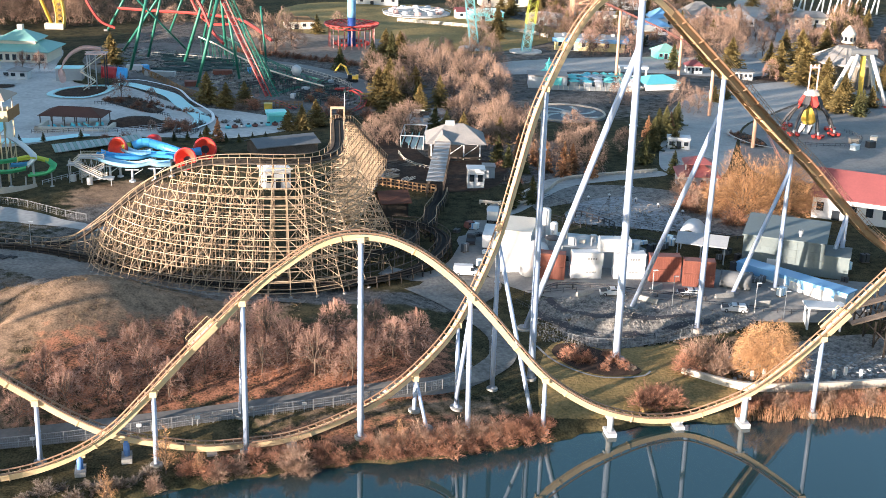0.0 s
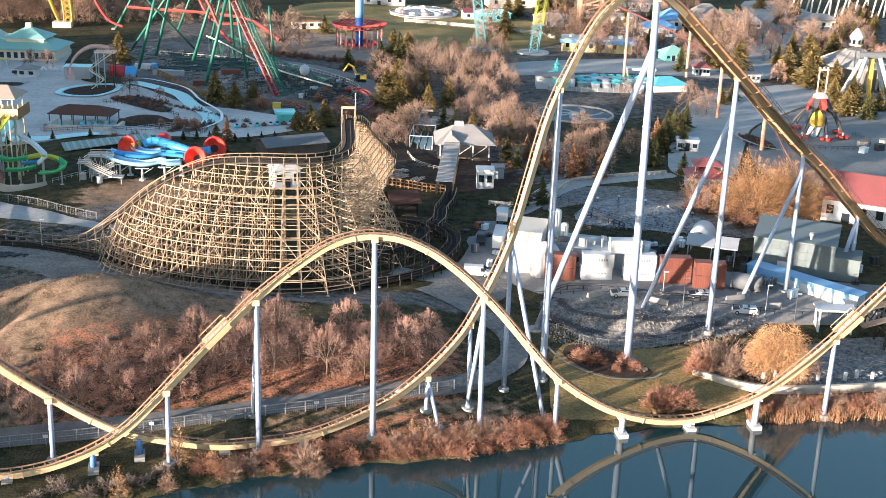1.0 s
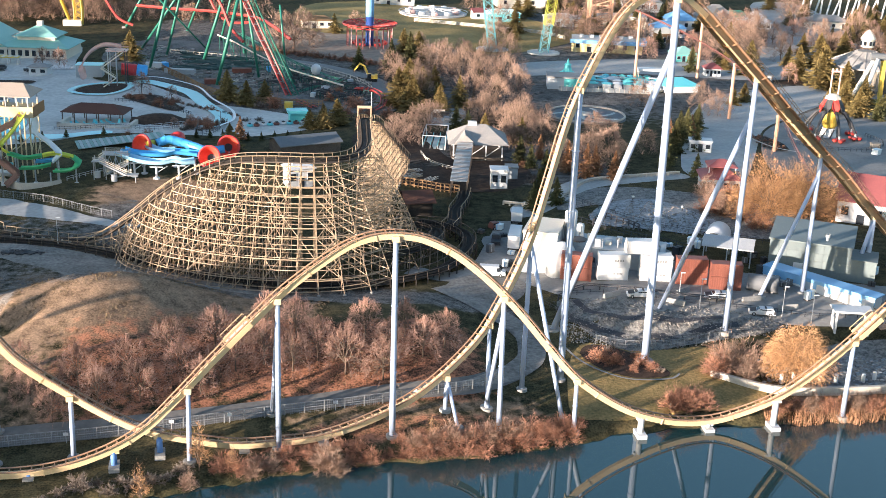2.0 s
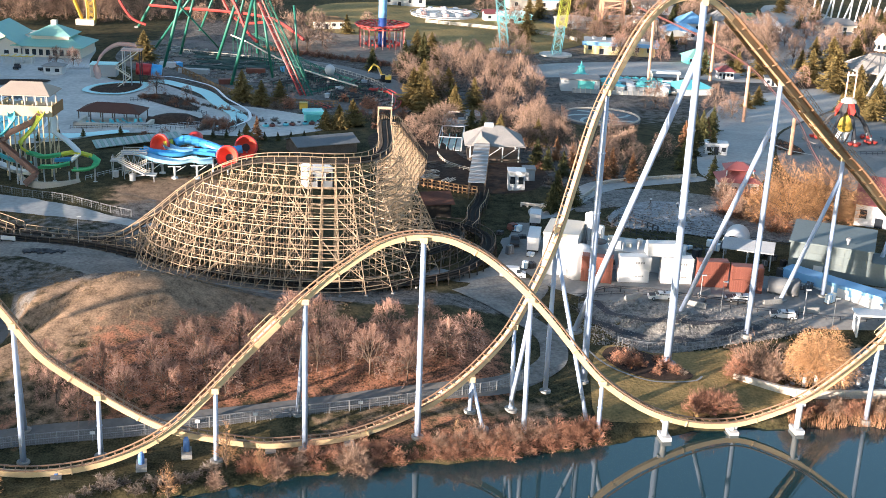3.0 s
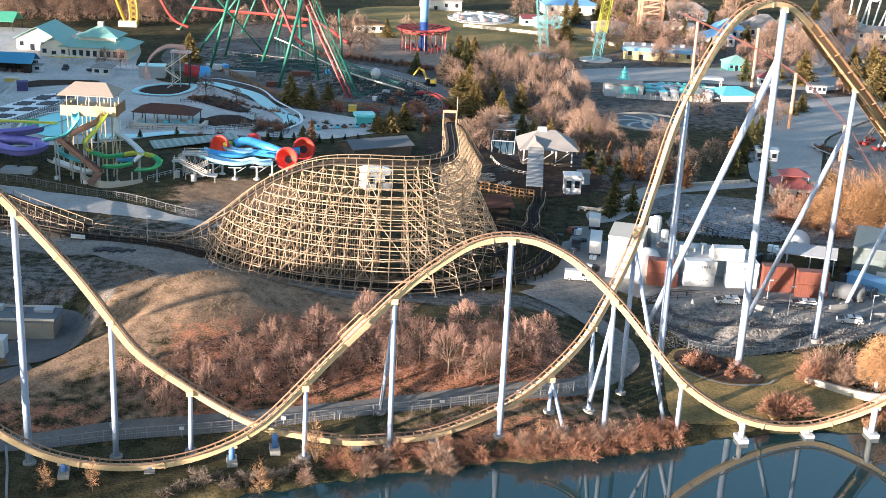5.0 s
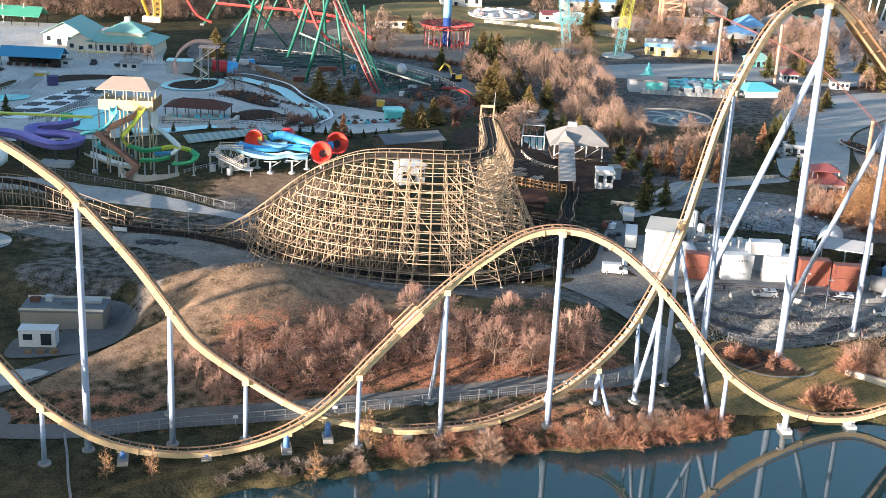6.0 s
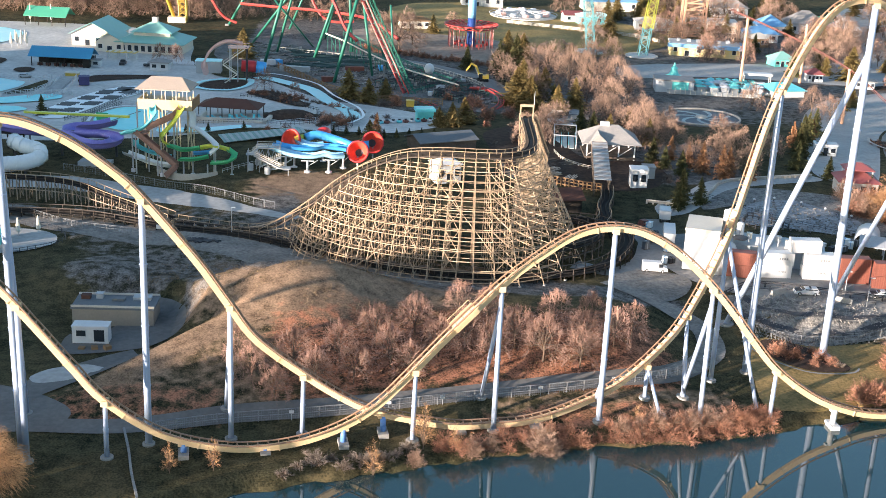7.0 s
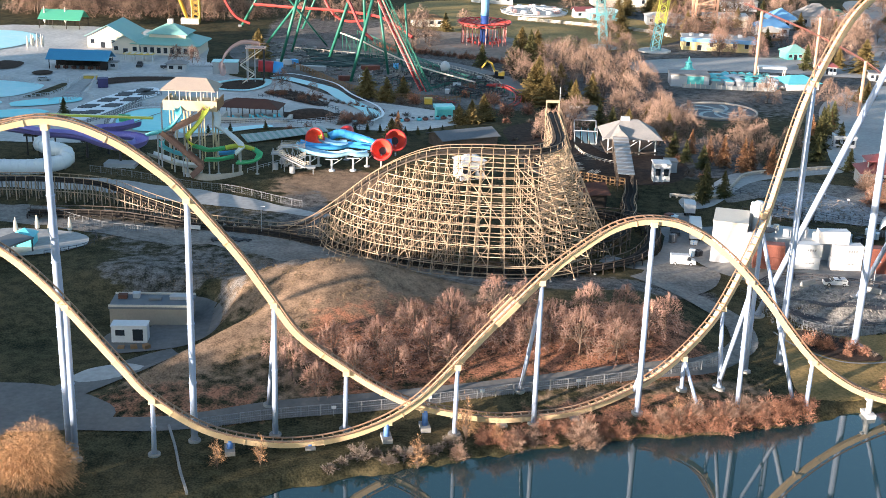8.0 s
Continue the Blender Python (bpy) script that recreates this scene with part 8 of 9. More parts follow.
def green_coaster():
    root = thing("green_coaster", -45, 430, terrain(-45, 430), "big steel coaster with green legs and red track", "roller coaster")
    off = root.matrix_basis.translation
    for a, b, r in (((-77.8, 455, 0), (-68, 455, 36), .6), ((-75.3, 482, 0), (-66, 478, 34), .5), ((-103, 551, 0), (-88, 551, 26), .6), ((-75, 543, 0), (-64, 541, 26), .5),
                    ((-50.3, 425, 0), (-41, 428, 36), .6), ((-45, 489, 0), (-47, 487, 40), .6), ((-60, 470, 0), (-48, 470, 36), .6), ((-36, 440, 0), (-40, 440, 28), .5),
                    ((-58, 520, 0), (-50, 515, 30), .5), ((-30, 455, 0), (-36, 452, 20), .4), ((-22, 430, 0), (-27, 428, 12), .35), ((-28, 470, 0), (-30, 470, 24), .4), ((-88, 500, 0), (-66, 478, 30), .5), ((-60, 500, 0), (-76, 470, 26), .4)):
        leg = part("leg", Mesh().tube([Vector(a) - off, Vector(b) - off], r, 8), "green_steel", root, smooth=True)
        part("leg_foot", Mesh().box(a[0] - off.x, a[1] - off.y, a[2] - off.z - .4 + 1, 1.6, 1.6, 1.2), "concrete", leg)
    lift = spline([(-24.2, 409.5, 1.6), (-25.2, 411.5, 3.2), (-28, 416, 8), (-33, 421, 17.5), (-38.5, 427, 28), (-44, 433, 39), (-48, 437, 45)], 1.5)
    for s in (-.8, .8):
        part("rail", Mesh().tube([p + Vector((s * 1.15, 0, .4)) - off for p in lift], .24, 6), "red_steel", root)
    part("spine", Mesh().tube([p - Vector((0, 0, .7)) - off for p in lift], .6, 6), "dark_red", root)
    for p in lift[::2]:
        part("crossbar", Mesh().beam(p + Vector((-1, 0, .4)) - off, p + Vector((1, 0, .4)) - off, .25, .25), "roof_dark", root)
    # the lift's catwalk lattice
    cat = Mesh()
    for i in range(len(lift) - 1):
        p, q = lift[i] - off, lift[i + 1] - off
        for dx in (2.0, 3.4):
            cat.beam(p + Vector((dx, 0, .2)), q + Vector((dx, 0, .2)), .18)
        cat.beam(p + Vector((2.0, 0, .2)), q + Vector((3.4, 0, .2)), .12)
        cat.beam(p + Vector((2.0, 0, -1.8)), q + Vector((2.0, 0, .2)), .12)
        for dx in (1.8, 4.2):
            cat.beam(p + Vector((dx, 2.2, -2.6)), q + Vector((dx, 2.2, -2.6)), .16)
            cat.beam(p + Vector((dx, 2.2, -2.6)), q + Vector((dx - .4, 0, .2)), .11)
        cat.beam(p + Vector((1.8, 2.2, -2.6)), q + Vector((4.2, 2.2, -2.6)), .11)
    part("catwalk", cat, "green_steel", root)
    for ctrl in ([(-68, 566, 22), (-66, 555, 16), (-61, 550, 8), (-55, 548, 5), (-45, 545, 6)], [(-96, 545, 12), (-80, 535, 12.5), (-60, 525, 13), (-42, 505, 14), (-34, 490, 13), (-26, 480, 9)], [(-112, 549, 20), (-109, 547, 13), (-104, 546, 6), (-97, 545, 3)], [(-66, 478, 36), (-60, 470, 35), (-52, 462, 26), (-47, 455, 17), (-42, 448, 13)]):
        line = spline(ctrl, 1.5)
        rail = part("return_track", Mesh().tube([p - off for p in line], .6, 6), "red_steel", root, "red return track")
    for ctrl in ([(-54, 488, 9), (-46, 474, 8.5), (-36, 454, 7.5), (-24, 438, 5.6), (-12, 426, 4.4), (-3, 416, 4)], [(-48, 496, 9), (-40, 480, 8), (-28, 458, 6.4), (-16, 440, 4.8), (-4, 424, 4)], [(-24, 409, 2), (-20, 416, 2.4), (-14, 424, 2.8), (-6, 434, 3)]):
        line = spline(ctrl, 2)
        b = Mesh()
        for p, q in zip(line, line[1:]):
            b.beam(p - off + Vector((-.8, 0, 0)), q - off + Vector((-.8, 0, 0)), .2)
            b.beam(p - off + Vector((.8, 0, 0)), q - off + Vector((.8, 0, 0)), .2)
            b.beam(p - off + Vector((-.8, 0, 0)), q - off + Vector((.8, 0, 0)), .14)
        for p in line[::3]:
            for k in (-.8, .8):
                b.beam(p - off + Vector((k, 0, 0)), Vector((p.x - off.x + k, p.y - off.y, terrain(p.x, p.y) - off.z - .2)), .2)
        for p, q in zip(line[::3], line[3::3]):
            b.beam(p - off, Vector((q.x - off.x, q.y - off.y, terrain(q.x, q.y) - off.z)), .14)
        part("station_track", b, "green_steel", root)
        if ctrl[0][2] > 8.6 and ctrl[0][0] < -50:
            part("station_deck", Mesh().tube([p - off + Vector((-1.6, 0, .2)) for p in line], .3, 4), "cream_wall", root, "cream edge of the station deck")
    for ctrl in ([(-2, 414, 4), (2.5, 413, 4.4), (6, 407, 4.4), (7.6, 399, 4), (6.6, 391, 3.2), (3, 386, 2.4)], [(-24.2, 409.5, 1.6), (-22, 404, 1.9), (-19, 398, 2.2), (-15, 390, 2.4)]):
        line = spline(ctrl, 1.0)
        cv = part("return_curve", Mesh().tube([p - Vector((0, 0, .6)) - off for p in line], .4, 6), "dark_red", root, "red curve of track near the trees")
        for p, d, sd, u in frames_along(line)[::2]:
            part("curve_tie", Mesh().beam(p - sd * .9 - off, p + sd * .9 - off, .2, .14), "dark_metal", cv)
        for k in (-.9, .9):
            part("curve_rail", Mesh().tube([p + sd * k - off for p, d, sd, u in frames_along(line)], .2, 6), "red_steel", cv)
        for p in line[2::5]:
            part("curve_post", Mesh().box(p.x - off.x, p.y - off.y, terrain(p.x, p.y) - off.z - .3, .35, .35, p.z - terrain(p.x, p.y) - .3), "green_steel", cv)
    r = random.Random(12)
    for i in range(26):
        f = r.random()
        x, y = -34 + 32 * f + r.uniform(-3, 3), 440 - 28 * f + r.uniform(-12, 9)
        h = r.uniform(1.0, 2.8)
        pl = part("plinth", Mesh().box(x - off.x, y - off.y, terrain(x, y) - off.z - .3, .9, .9, h), "concrete", root)
        part("bearing", Mesh().box(x - off.x, y - off.y, terrain(x, y) - off.z - .3 + h, .6, .6, .5), "dark_metal", pl)
    part("ball", Mesh().lathe(-15.6 - off.x, 434 - off.y, [(.3, 2.6), (1.4, 3.2), (1.9, 4.6), (1.4, 6), (.3, 6.6)], 14), "white_paint", root, "white dome", True)


green_coaster()


def yellow_loop():
    root = thing("yellow_ride", -131, 556, 1, "thick yellow lattice arch and leg of a thrill ride", "ride")
    lines = []
    for dy in (-1.3, 1.3):
        for r in (30, 33.4):
            pts = [(-24 + r * math.cos(a), dy, 6 + r * math.sin(a)) for a in [radians(-14 + 4.5 * i) for i in range(15)]]
            lines.append(pts)
            part("chord", Mesh().tube(pts, .34, 6), "yellow_paint", root)
    m = Mesh()
    for i in range(14):
        for a, b in ((0, 1), (2, 3), (0, 2), (1, 3)):
            m.beam(lines[a][i], lines[b][i + 1], .26)
            m.beam(lines[b][i], lines[a][i + 1], .26)
    tagged(part("lattice", m, "yellow_paint", root), kind="stuff")
    part("leg", Mesh().tube([(4, 0, 1), (-8, 0, 34)], .75, 8), "yellow_paint", root, smooth=True)
    part("base", Mesh().box(5, 0, -.5, 8, 5, 3), "cream_wall", root)


yellow_loop()


def swing_tower():
    root = thing("swing_tower", 5, 514, 1, "blue swing tower with a red ring of gantries", "ride")
    part("tower", Mesh().tube([(0, 0, -.5), (0, 0, 13)], 1.7, 16), "roof_navy", root, "dark blue base of the tower", True)
    part("tower_top", Mesh().tube([(0, 0, 13), (0, 0, 15.5), (0, 0, 42)], 1.75, 16), "roof_sky", root, "pale blue upper tower", True)
    for r, z in ((9.5, 9), (11.5, 10.4), (4.5, 9.6)):
        pts = [(math.cos(a) * r, math.sin(a) * r, z) for a in [i * math.pi / 16 for i in range(33)]]
        part("ring", Mesh().tube(pts, .26, 6, cap=False), "red_steel", root)
    for i in range(20):
        a = i * math.pi / 10
        c, s = math.cos(a), math.sin(a)
        part("spoke", Mesh().beam((c * 1.5, s * 1.5, 9.2), (c * 11.5, s * 11.5, 10.4), .5), "red_steel", root)
        part("gantry_head", Mesh().box(c * 10.6, s * 10.6, 9.4, 1.0, 1.0, .8), "faded_red", root)
        part("gantry_post", Mesh().beam((c * 9.5, s * 9.5, 0), (c * 9.5, s * 9.5, 9.2), .36), "faded_red" if i % 3 else "slide_pink", root)
        part("seat", Mesh().box(c * 7, s * 7, 1.6, .8, .8, 1.2), "red_steel", root)
    part("base", Mesh().lathe(0, 0, [(12, -.4), (12, .5), (11.5, .6)], 28), "cream_wall", root)


M["faded_red"] = material("faded_red", (0.50, 0.16, 0.14), (0.40, 0.12, 0.11), 0.3, 0.6)
M["roof_navy"] = material("roof_navy", (0.02, 0.05, 0.20), (0.03, 0.07, 0.25), 0.2, 0.5)
swing_tower()


def carousel(x, y, r, label, mats):
    root = thing("flat_ride", x, y, terrain(x, y), label, "ride")
    part("platform", Mesh().lathe(0, 0, [(r, -.4), (r, .6), (r * .97, .7)], 32), "deck_grey", root)
    part("hub", Mesh().lathe(0, 0, [(2.2, .6), (1.6, 3.4), (.5, 4.4)], 14), mats[0], root)
    for i in range(12):
        a = i * math.pi / 6
        part("arm", Mesh().beam((0, 0, 3), (math.cos(a) * r * .7, math.sin(a) * r * .7, 2.2), .35), mats[0], root)
        part("car", Mesh().lathe(math.cos(a) * r * .74, math.sin(a) * r * .74, [(1.5, .8), (1.9, 1.6), (1.3, 2.6)], 8), mats[i % 2], root)
    part("railing", Mesh().tube([(math.cos(a) * r * 1.02, math.sin(a) * r * 1.02, 1.4) for a in [i * math.pi / 20 for i in range(41)]], .12, 5, cap=False), "white_paint", root)


carousel(39, 618, 17, "white flat ride on a round platform", ("white_paint", "slide_pink"))
building("striped_stall", 62, 606, 9, 6, 3.4, 1.8, "white_paint", "roof_red", "white stall with a red and white roof", 10, "gable", windows=2)


def round_plaza():
    x, y = 73.5, 386
    root = thing("round_garden", x, y, terrain(x, y), "round pale plaza with a pinwheel of white paving", "plaza")
    part("disc", Mesh().lathe(0, 0, [(13, -2), (13, .9), (12.8, 1.0)], 40), "works_grey", root)
    part("rim", Mesh().tube([(math.cos(a) * 12.6, math.sin(a) * 12.6, 1.3) for a in [i * math.pi / 20 for i in range(41)]], .35, 6, cap=False), "stone_pale", root)
    for i in range(14):
        a = i * math.pi / 7
        pts = [(math.cos(a + t * .8) * (2 + 9 * t), math.sin(a + t * .8) * (2 + 9 * t), 1.05) for t in (0, .25, .5, .75, 1)]
        m = Mesh()
        for p, q in zip(pts, pts[1:]):
            m.beam(p, q, 1.1, .14)
        part("paving_arm", m, "ramp_grey" if i % 2 else "roof_dark", root)
    part("hub", Mesh().lathe(0, 0, [(2.2, .9), (1.8, 1.6), (.4, 2)], 16), "stone_pale", root)


round_plaza()


def teal_ride():
    root = thing("teal_ride", 84, 440, terrain(84, 440), "cluster of white and teal ride stalls with small tents", "ride", turn=-6)
    part("main_hall", Mesh().box(-8, -3, -.4, 14, 9, 4.6), "white_paint", root)
    part("main_roof", Mesh().box(-8, -3, 4.2, 14.6, 9.6, .5), "roof_grey", root)
    part("teal_front", Mesh().box(-6, -7.7, 0, 6, .3, 4.0), "teal_paint", root)
    part("tower", Mesh().lathe(-7, 6, [(3, 0), (3, 3), (4.2, 3.3), (1.8, 4.6), (1.1, 6.4), (1.5, 6.7), (.5, 7.6), (.08, 9)], 10), "teal_paint", root, "teal spired kiosk")
    rnd = random.Random(7)
    for i in range(16):
        px, py = 2 + (i % 6) * 4.3 + rnd.uniform(-1, 1), -5 + (i // 6) * 5 + rnd.uniform(-1, 1)
        st = part("stall", Mesh().box(px, py, 0, 3, 3, 2.6), "white_paint" if i % 3 else "grey_paint", root)
        hh = Mesh()
        hh.lathe(px, py, [(2.3, 2.6), (2.1, 2.8), (.15, 3.3)], 6)
        part("stall_roof", hh, ("teal_paint", "slide_aqua", "white_paint")[i % 3], st)
    for i in range(34):
        px, py = rnd.uniform(-14, 27), rnd.uniform(-8, 14)
        bt = part("ride_boat", Mesh().lathe(px, py, [(.5, 0), (1.2, .5), (1.3, 1.0), (.8, 1.1)], 9), ("white_paint", "teal_paint", "slide_white", "slide_aqua", "stone_pale")[i % 5], root)
        part("seat", Mesh().box(px, py, 1.0, .9, .5, .5), "white_paint" if i % 2 else "dark_metal", bt)
    for i in range(7):
        px, py = -1 + 4.4 * i, 3.5 + 2.2 * math.sin(2.3 * i)
        cv = part("awning", Mesh().box(px, py, 2.9, 4.0, 2.4, .18), ("teal_paint", "slide_aqua", "white_paint", "ramp_grey")[i % 4], root)
        for k in (-1.7, 1.7):
            part("awning_post", Mesh().box(px + k, py, 0, .16, .16, 2.9), "white_paint", cv)
    for i in range(12):
        px, py = 8 + 3.1 * (i % 6), 8 + 3.4 * (i // 6)
        pole = part("umbrella_pole", Mesh().box(px, py, 0, .12, .12, 2.6), "white_paint", root)
        part("umbrella_top", Mesh().lathe(px, py, [(1.5, 2.4), (1.45, 2.5), (.1, 3.0)], 8), "teal_paint" if i % 3 else "slide_aqua", pole)
    part("boundary", Mesh().box(6, -9.6, 0, 34, .4, 1.5), "grey_paint", root)
    for i in range(18):
        part("sign_post", Mesh().box(-10 + i * 1.9, -9.9, 0, .2, .2, 2.2), "cream_wall", root)


teal_ride()
building("blue_tent", 116.5, 437, 13, 11, 2.4, 2.4, "white_paint", "slide_aqua", "big low tent with a blue hip roof", 12, "hip", .8, 5)
canopy("white_gateway", 110, 448, 10, 3, 5, .8, "cream_wall", "white_paint", "square white gateway on the midway", -6, (2, 2), "flat")
yb = building("arcade", 107.5, 519, 30, 12, 5.0, .5, "arcade_cream", "deck_grey", "yellow arcade with a bright blue eave roof", -10, "flat", .3, windows=5, doors=1)
for nm, bx, by, w, d in (("eave", 0, -6.6, 32, 2.2), ("eave", 15.6, 0, 2.2, 14)):
    part(nm, Mesh().box(bx, by, 3.9, w, d, 1.5), "roof_sky", yb)
for i in range(6):
    part("roof_unit", Mesh().box(-11 + i * 4.2, 1.5 * math.sin(i * 3), 5.5, 1.8, 1.6, 1.2), "grey_metal", yb)


def truss(x, y, lean, colors, label):
    root = thing("truss_tower", x, y, 1, label, "tower")
    H, w = 40, 1.9
    for k, (z0, z1) in enumerate(((0, 12), (12, H))):
        for sx in (-1, 1):
            for sy in (-1, 1):
                part("chord", Mesh().beam((sx * w + lean * z0, sy * w, z0), (sx * w * .8 + lean * z1, sy * w * .8, z1), .27), colors[k], root)
        m = Mesh()
        n = int((z1 - z0) / 3)
        for i in range(n):
            a, b = z0 + (z1 - z0) * i / n, z0 + (z1 - z0) * (i + 1) / n
            for sy in (-1, 1):
                m.beam((-w + lean * a, sy * w, a), (w + lean * b, sy * w, b), .18)
                m.beam((w + lean * a, sy * w, a), (-w + lean * b, sy * w, b), .18)
            for sx in (-1, 1):
                m.beam((sx * w + lean * a, -w, a), (sx * w + lean * b, w, b), .18)
        part("lattice", m, colors[k], root)
    part("base", Mesh().lathe(0, 0, [(7, -.4), (7, .5)], 20), "deck_grey", root)


M["mast_blue"] = material("mast_blue", (0.14, 0.34, 0.37), (0.10, 0.27, 0.30), 0.3, 0.5)
M["mast_lime"] = material("mast_lime", (0.46, 0.47, 0.07), (0.38, 0.40, 0.06), 0.3, 0.5)
truss(57.5, 516, -.14, ("mast_blue", "mast_blue"), "pale blue lattice tower of a swing ride")
truss(78.5, 510, .12, ("mast_blue", "mast_lime"), "lattice tower, blue below and lime yellow above")


def octopus():
    root = thing("spider_ride", 142.5, 354, terrain(142.5, 354), "spinning ride with a red cap, yellow body and black arms", "ride")
    part("platform", Mesh().lathe(0, 0, [(12, -.5), (12, .5), (11.6, .6)], 28), "path_paving", root)
    foot = part("base_drum", Mesh().lathe(0, 0, [(2.8, .5), (2.2, 3.4)], 14), "white_paint", root, "white base with black stripes")
    for i in range(7):
        a = i * 2 * math.pi / 7
        part("stripe", Mesh().beam((math.cos(a) * 2.75, math.sin(a) * 2.75, .6), (math.cos(a + .5) * 2.3, math.sin(a + .5) * 2.3, 3.3), .7, .25), "dark_metal", foot)
    part("body", Mesh().lathe(0, 0, [(1.6, 3.4), (2.3, 4.2), (2.1, 8), (1.7, 11.4)], 14), "yellow_paint", root, "yellow body", True)
    for i in range(8):
        a = i * math.pi / 4
        c, s = math.cos(a), math.sin(a)
        m = Mesh().add([(c * 2.0 - s * .9, s * 2.0 + c * .9, 12.6), (c * 2.0 + s * .9, s * 2.0 - c * .9, 12.6), (c * 3.5 + s * 1.2, s * 3.5 - c * 1.2, 10), (c * 3.8, s * 3.8, 8.0), (c * 3.5 - s * 1.2, s * 3.5 + c * 1.2, 10),
                        (c * 1.8 - s * .9, s * 1.8 + c * .9, 12.5), (c * 1.8 + s * .9, s * 1.8 - c * .9, 12.5), (c * 3.2 + s * 1.2, s * 3.2 - c * 1.2, 9.9), (c * 3.5, s * 3.5, 8.0), (c * 3.2 - s * 1.2, s * 3.2 + c * 1.2, 9.9)],
                       [(0, 1, 2, 3, 4), (9, 8, 7, 6, 5), (0, 5, 6, 1), (1, 6, 7, 2), (2, 7, 8, 3), (3, 8, 9, 4), (4, 9, 5, 0)])
        part("petal", m, "red_steel" if i % 2 == 0 else "dark_metal", root)
    part("cap", Mesh().lathe(0, 0, [(2.5, 12.3), (2.3, 12.9), (1.4, 13.6), (1.0, 13.8)], 8), "cream_wall", root, "cream cap")
    for sx in (-1, 1):
        part("mast", Mesh().box(sx * 1.3, 0, 13.6, .35, .35, 8), "slide_pink", root)
    part("crossbar", Mesh().box(0, 0, 20.4, 3.2, .5, .5), "slide_pink", root)
    for k in (-1.2, 0, 1.2):
        part("mast_lamp", Mesh().lathe(k, 0, [(.3, 20.9), (.35, 21.3), (.1, 21.6)], 8), "slide_pink", root)
    for i in range(7):
        a = i * 2 * math.pi / 7 + .25
        c, s = math.cos(a), math.sin(a)
        arm = part("arm", Mesh().tube([(c * 2, s * 2, 9.2), (c * 4.4, s * 4.4, 8.2), (c * 6.6, s * 6.6, 5.4), (c * 8, s * 8, 2.6)], .62, 8, .34), "dark_metal", root, "black arm")
        hub = part("car_hub", Mesh().lathe(c * 8.2, s * 8.2, [(.3, 1.2), (.4, 2.6)], 8), "grey_metal", arm)
        for k in range(4):
            b = k * math.pi / 2 + a
            x, y = c * 8.2 + 1.3 * math.cos(b), s * 8.2 + 1.3 * math.sin(b)
            part("car", Mesh().lathe(x, y, [(.35, .8), (.75, 1.1), (.8, 1.7), (.55, 1.8)], 9), "red_steel", arm, "red tub car")


octopus()
patch("garden_bed_6", [(118.8, 355), (117, 345), (119, 334), (123, 332), (124.5, 342), (123, 354)], "mulch", .3, 2.0, label="dark curved planting bed by the spinning ride", category="bed")
ribbon("bed_wall", [(119, 357), (116.4, 350), (116.6, 342), (119, 334), (124, 329)], .8, "stone_pale", .9, label="pale curved wall of the planting bed", category="wall")
patch("garden_bed_7", [(160, 452), (166, 450), (173, 453), (172, 459), (165, 460), (160, 458)], "mulch", .3, 2.0, label="round planting bed with a bare tree", category="bed")
fence("railing", [(128, 345), (131, 338), (140, 334), (150, 336), (156, 345), (156, 358)], 1.2, 1.6, "dark railing round the spinning ride", "dark_metal", (.5, .95), post=.1)
for i in range(26):
    a = i * .9
    x, y = 119.8 + 2.6 * math.sin(a), 334.5 + i * .8
    plant((BRUSH + GREYBRUSH)[i % 6], x, y, .42)
for i, (x, y) in enumerate(((151, 339), (154, 334), (148, 331), (158, 341))):
    solo("ride_cabinet", Mesh().box(0, 0, 0, 2.4, 1.8, 1.5 + .3 * (i % 2)).box(0, 0, 1.5 + .3 * (i % 2), 2.6, 2, .15), ("drab_wall", "dark_metal", "slide_white", "stone_pale")[i], "small service cabinet beside the spinning ride", "cabinet", (x, y, terrain(x, y)), 20 * i, group="cabinets beside the ride")
for i, (x, y, s) in enumerate(((167.8, 404, 1.15), (170, 397, 1.0), (164, 407, .8), (136.5, 418, .7), (131, 412, .6))):
    plant(GOLDS[i % 3], x, y, s, None, 1.2)
for i, (x, y, s) in enumerate(((174, 390, .9), (178, 396, .9), (102, 359, .8), (99, 352, .8), (89, 340, .9))):
    plant((SPRUCES + RUSTS)[i % 5], x, y, s)
plant(MAPLES[1], 166, 455, .9)
for i, (x, y, s) in enumerate(((176, 446, 1.7), (182, 439, 1.2), (172, 462, 1.4), (187, 434, .9), (203, 436, 1.0), (210, 444, 1.2))):
    plant(GOLDS[i % 3], x, y, s, None, 1.15)


def pendulum():
    root = thing("pendulum_ride", 183, 412, 1, "white pendulum ride on splayed legs with a yellow arm", "ride", turn=-6)
    for sx in (-1, 1):
        for sy in (-1, 1):
            part("leg", Mesh().tube([(sx * 8.5, sy * 6, -.4), (sx * 2.4, sy * 1.6, 17.5)], .75, 10), "white_paint", root, smooth=True)
            part("foot", Mesh().box(sx * 8.5, sy * 6, -.4, 2, 2, 1), "red_steel", root)
    part("axle", Mesh().tube([(-4.6, 0, 18), (4.6, 0, 18)], 1.3, 14), "roof_dark", root)
    part("arm", Mesh().beam((0, 0, 18), (.3, -1, 2.6), 1.4, 1.4), "yellow_paint", root, "yellow arm")
    part("gondola", Mesh().lathe(.3, -1, [(3.6, 1.2), (4.4, 1.8), (3.6, 2.6)], 18), "yellow_paint", root)


pendulum()


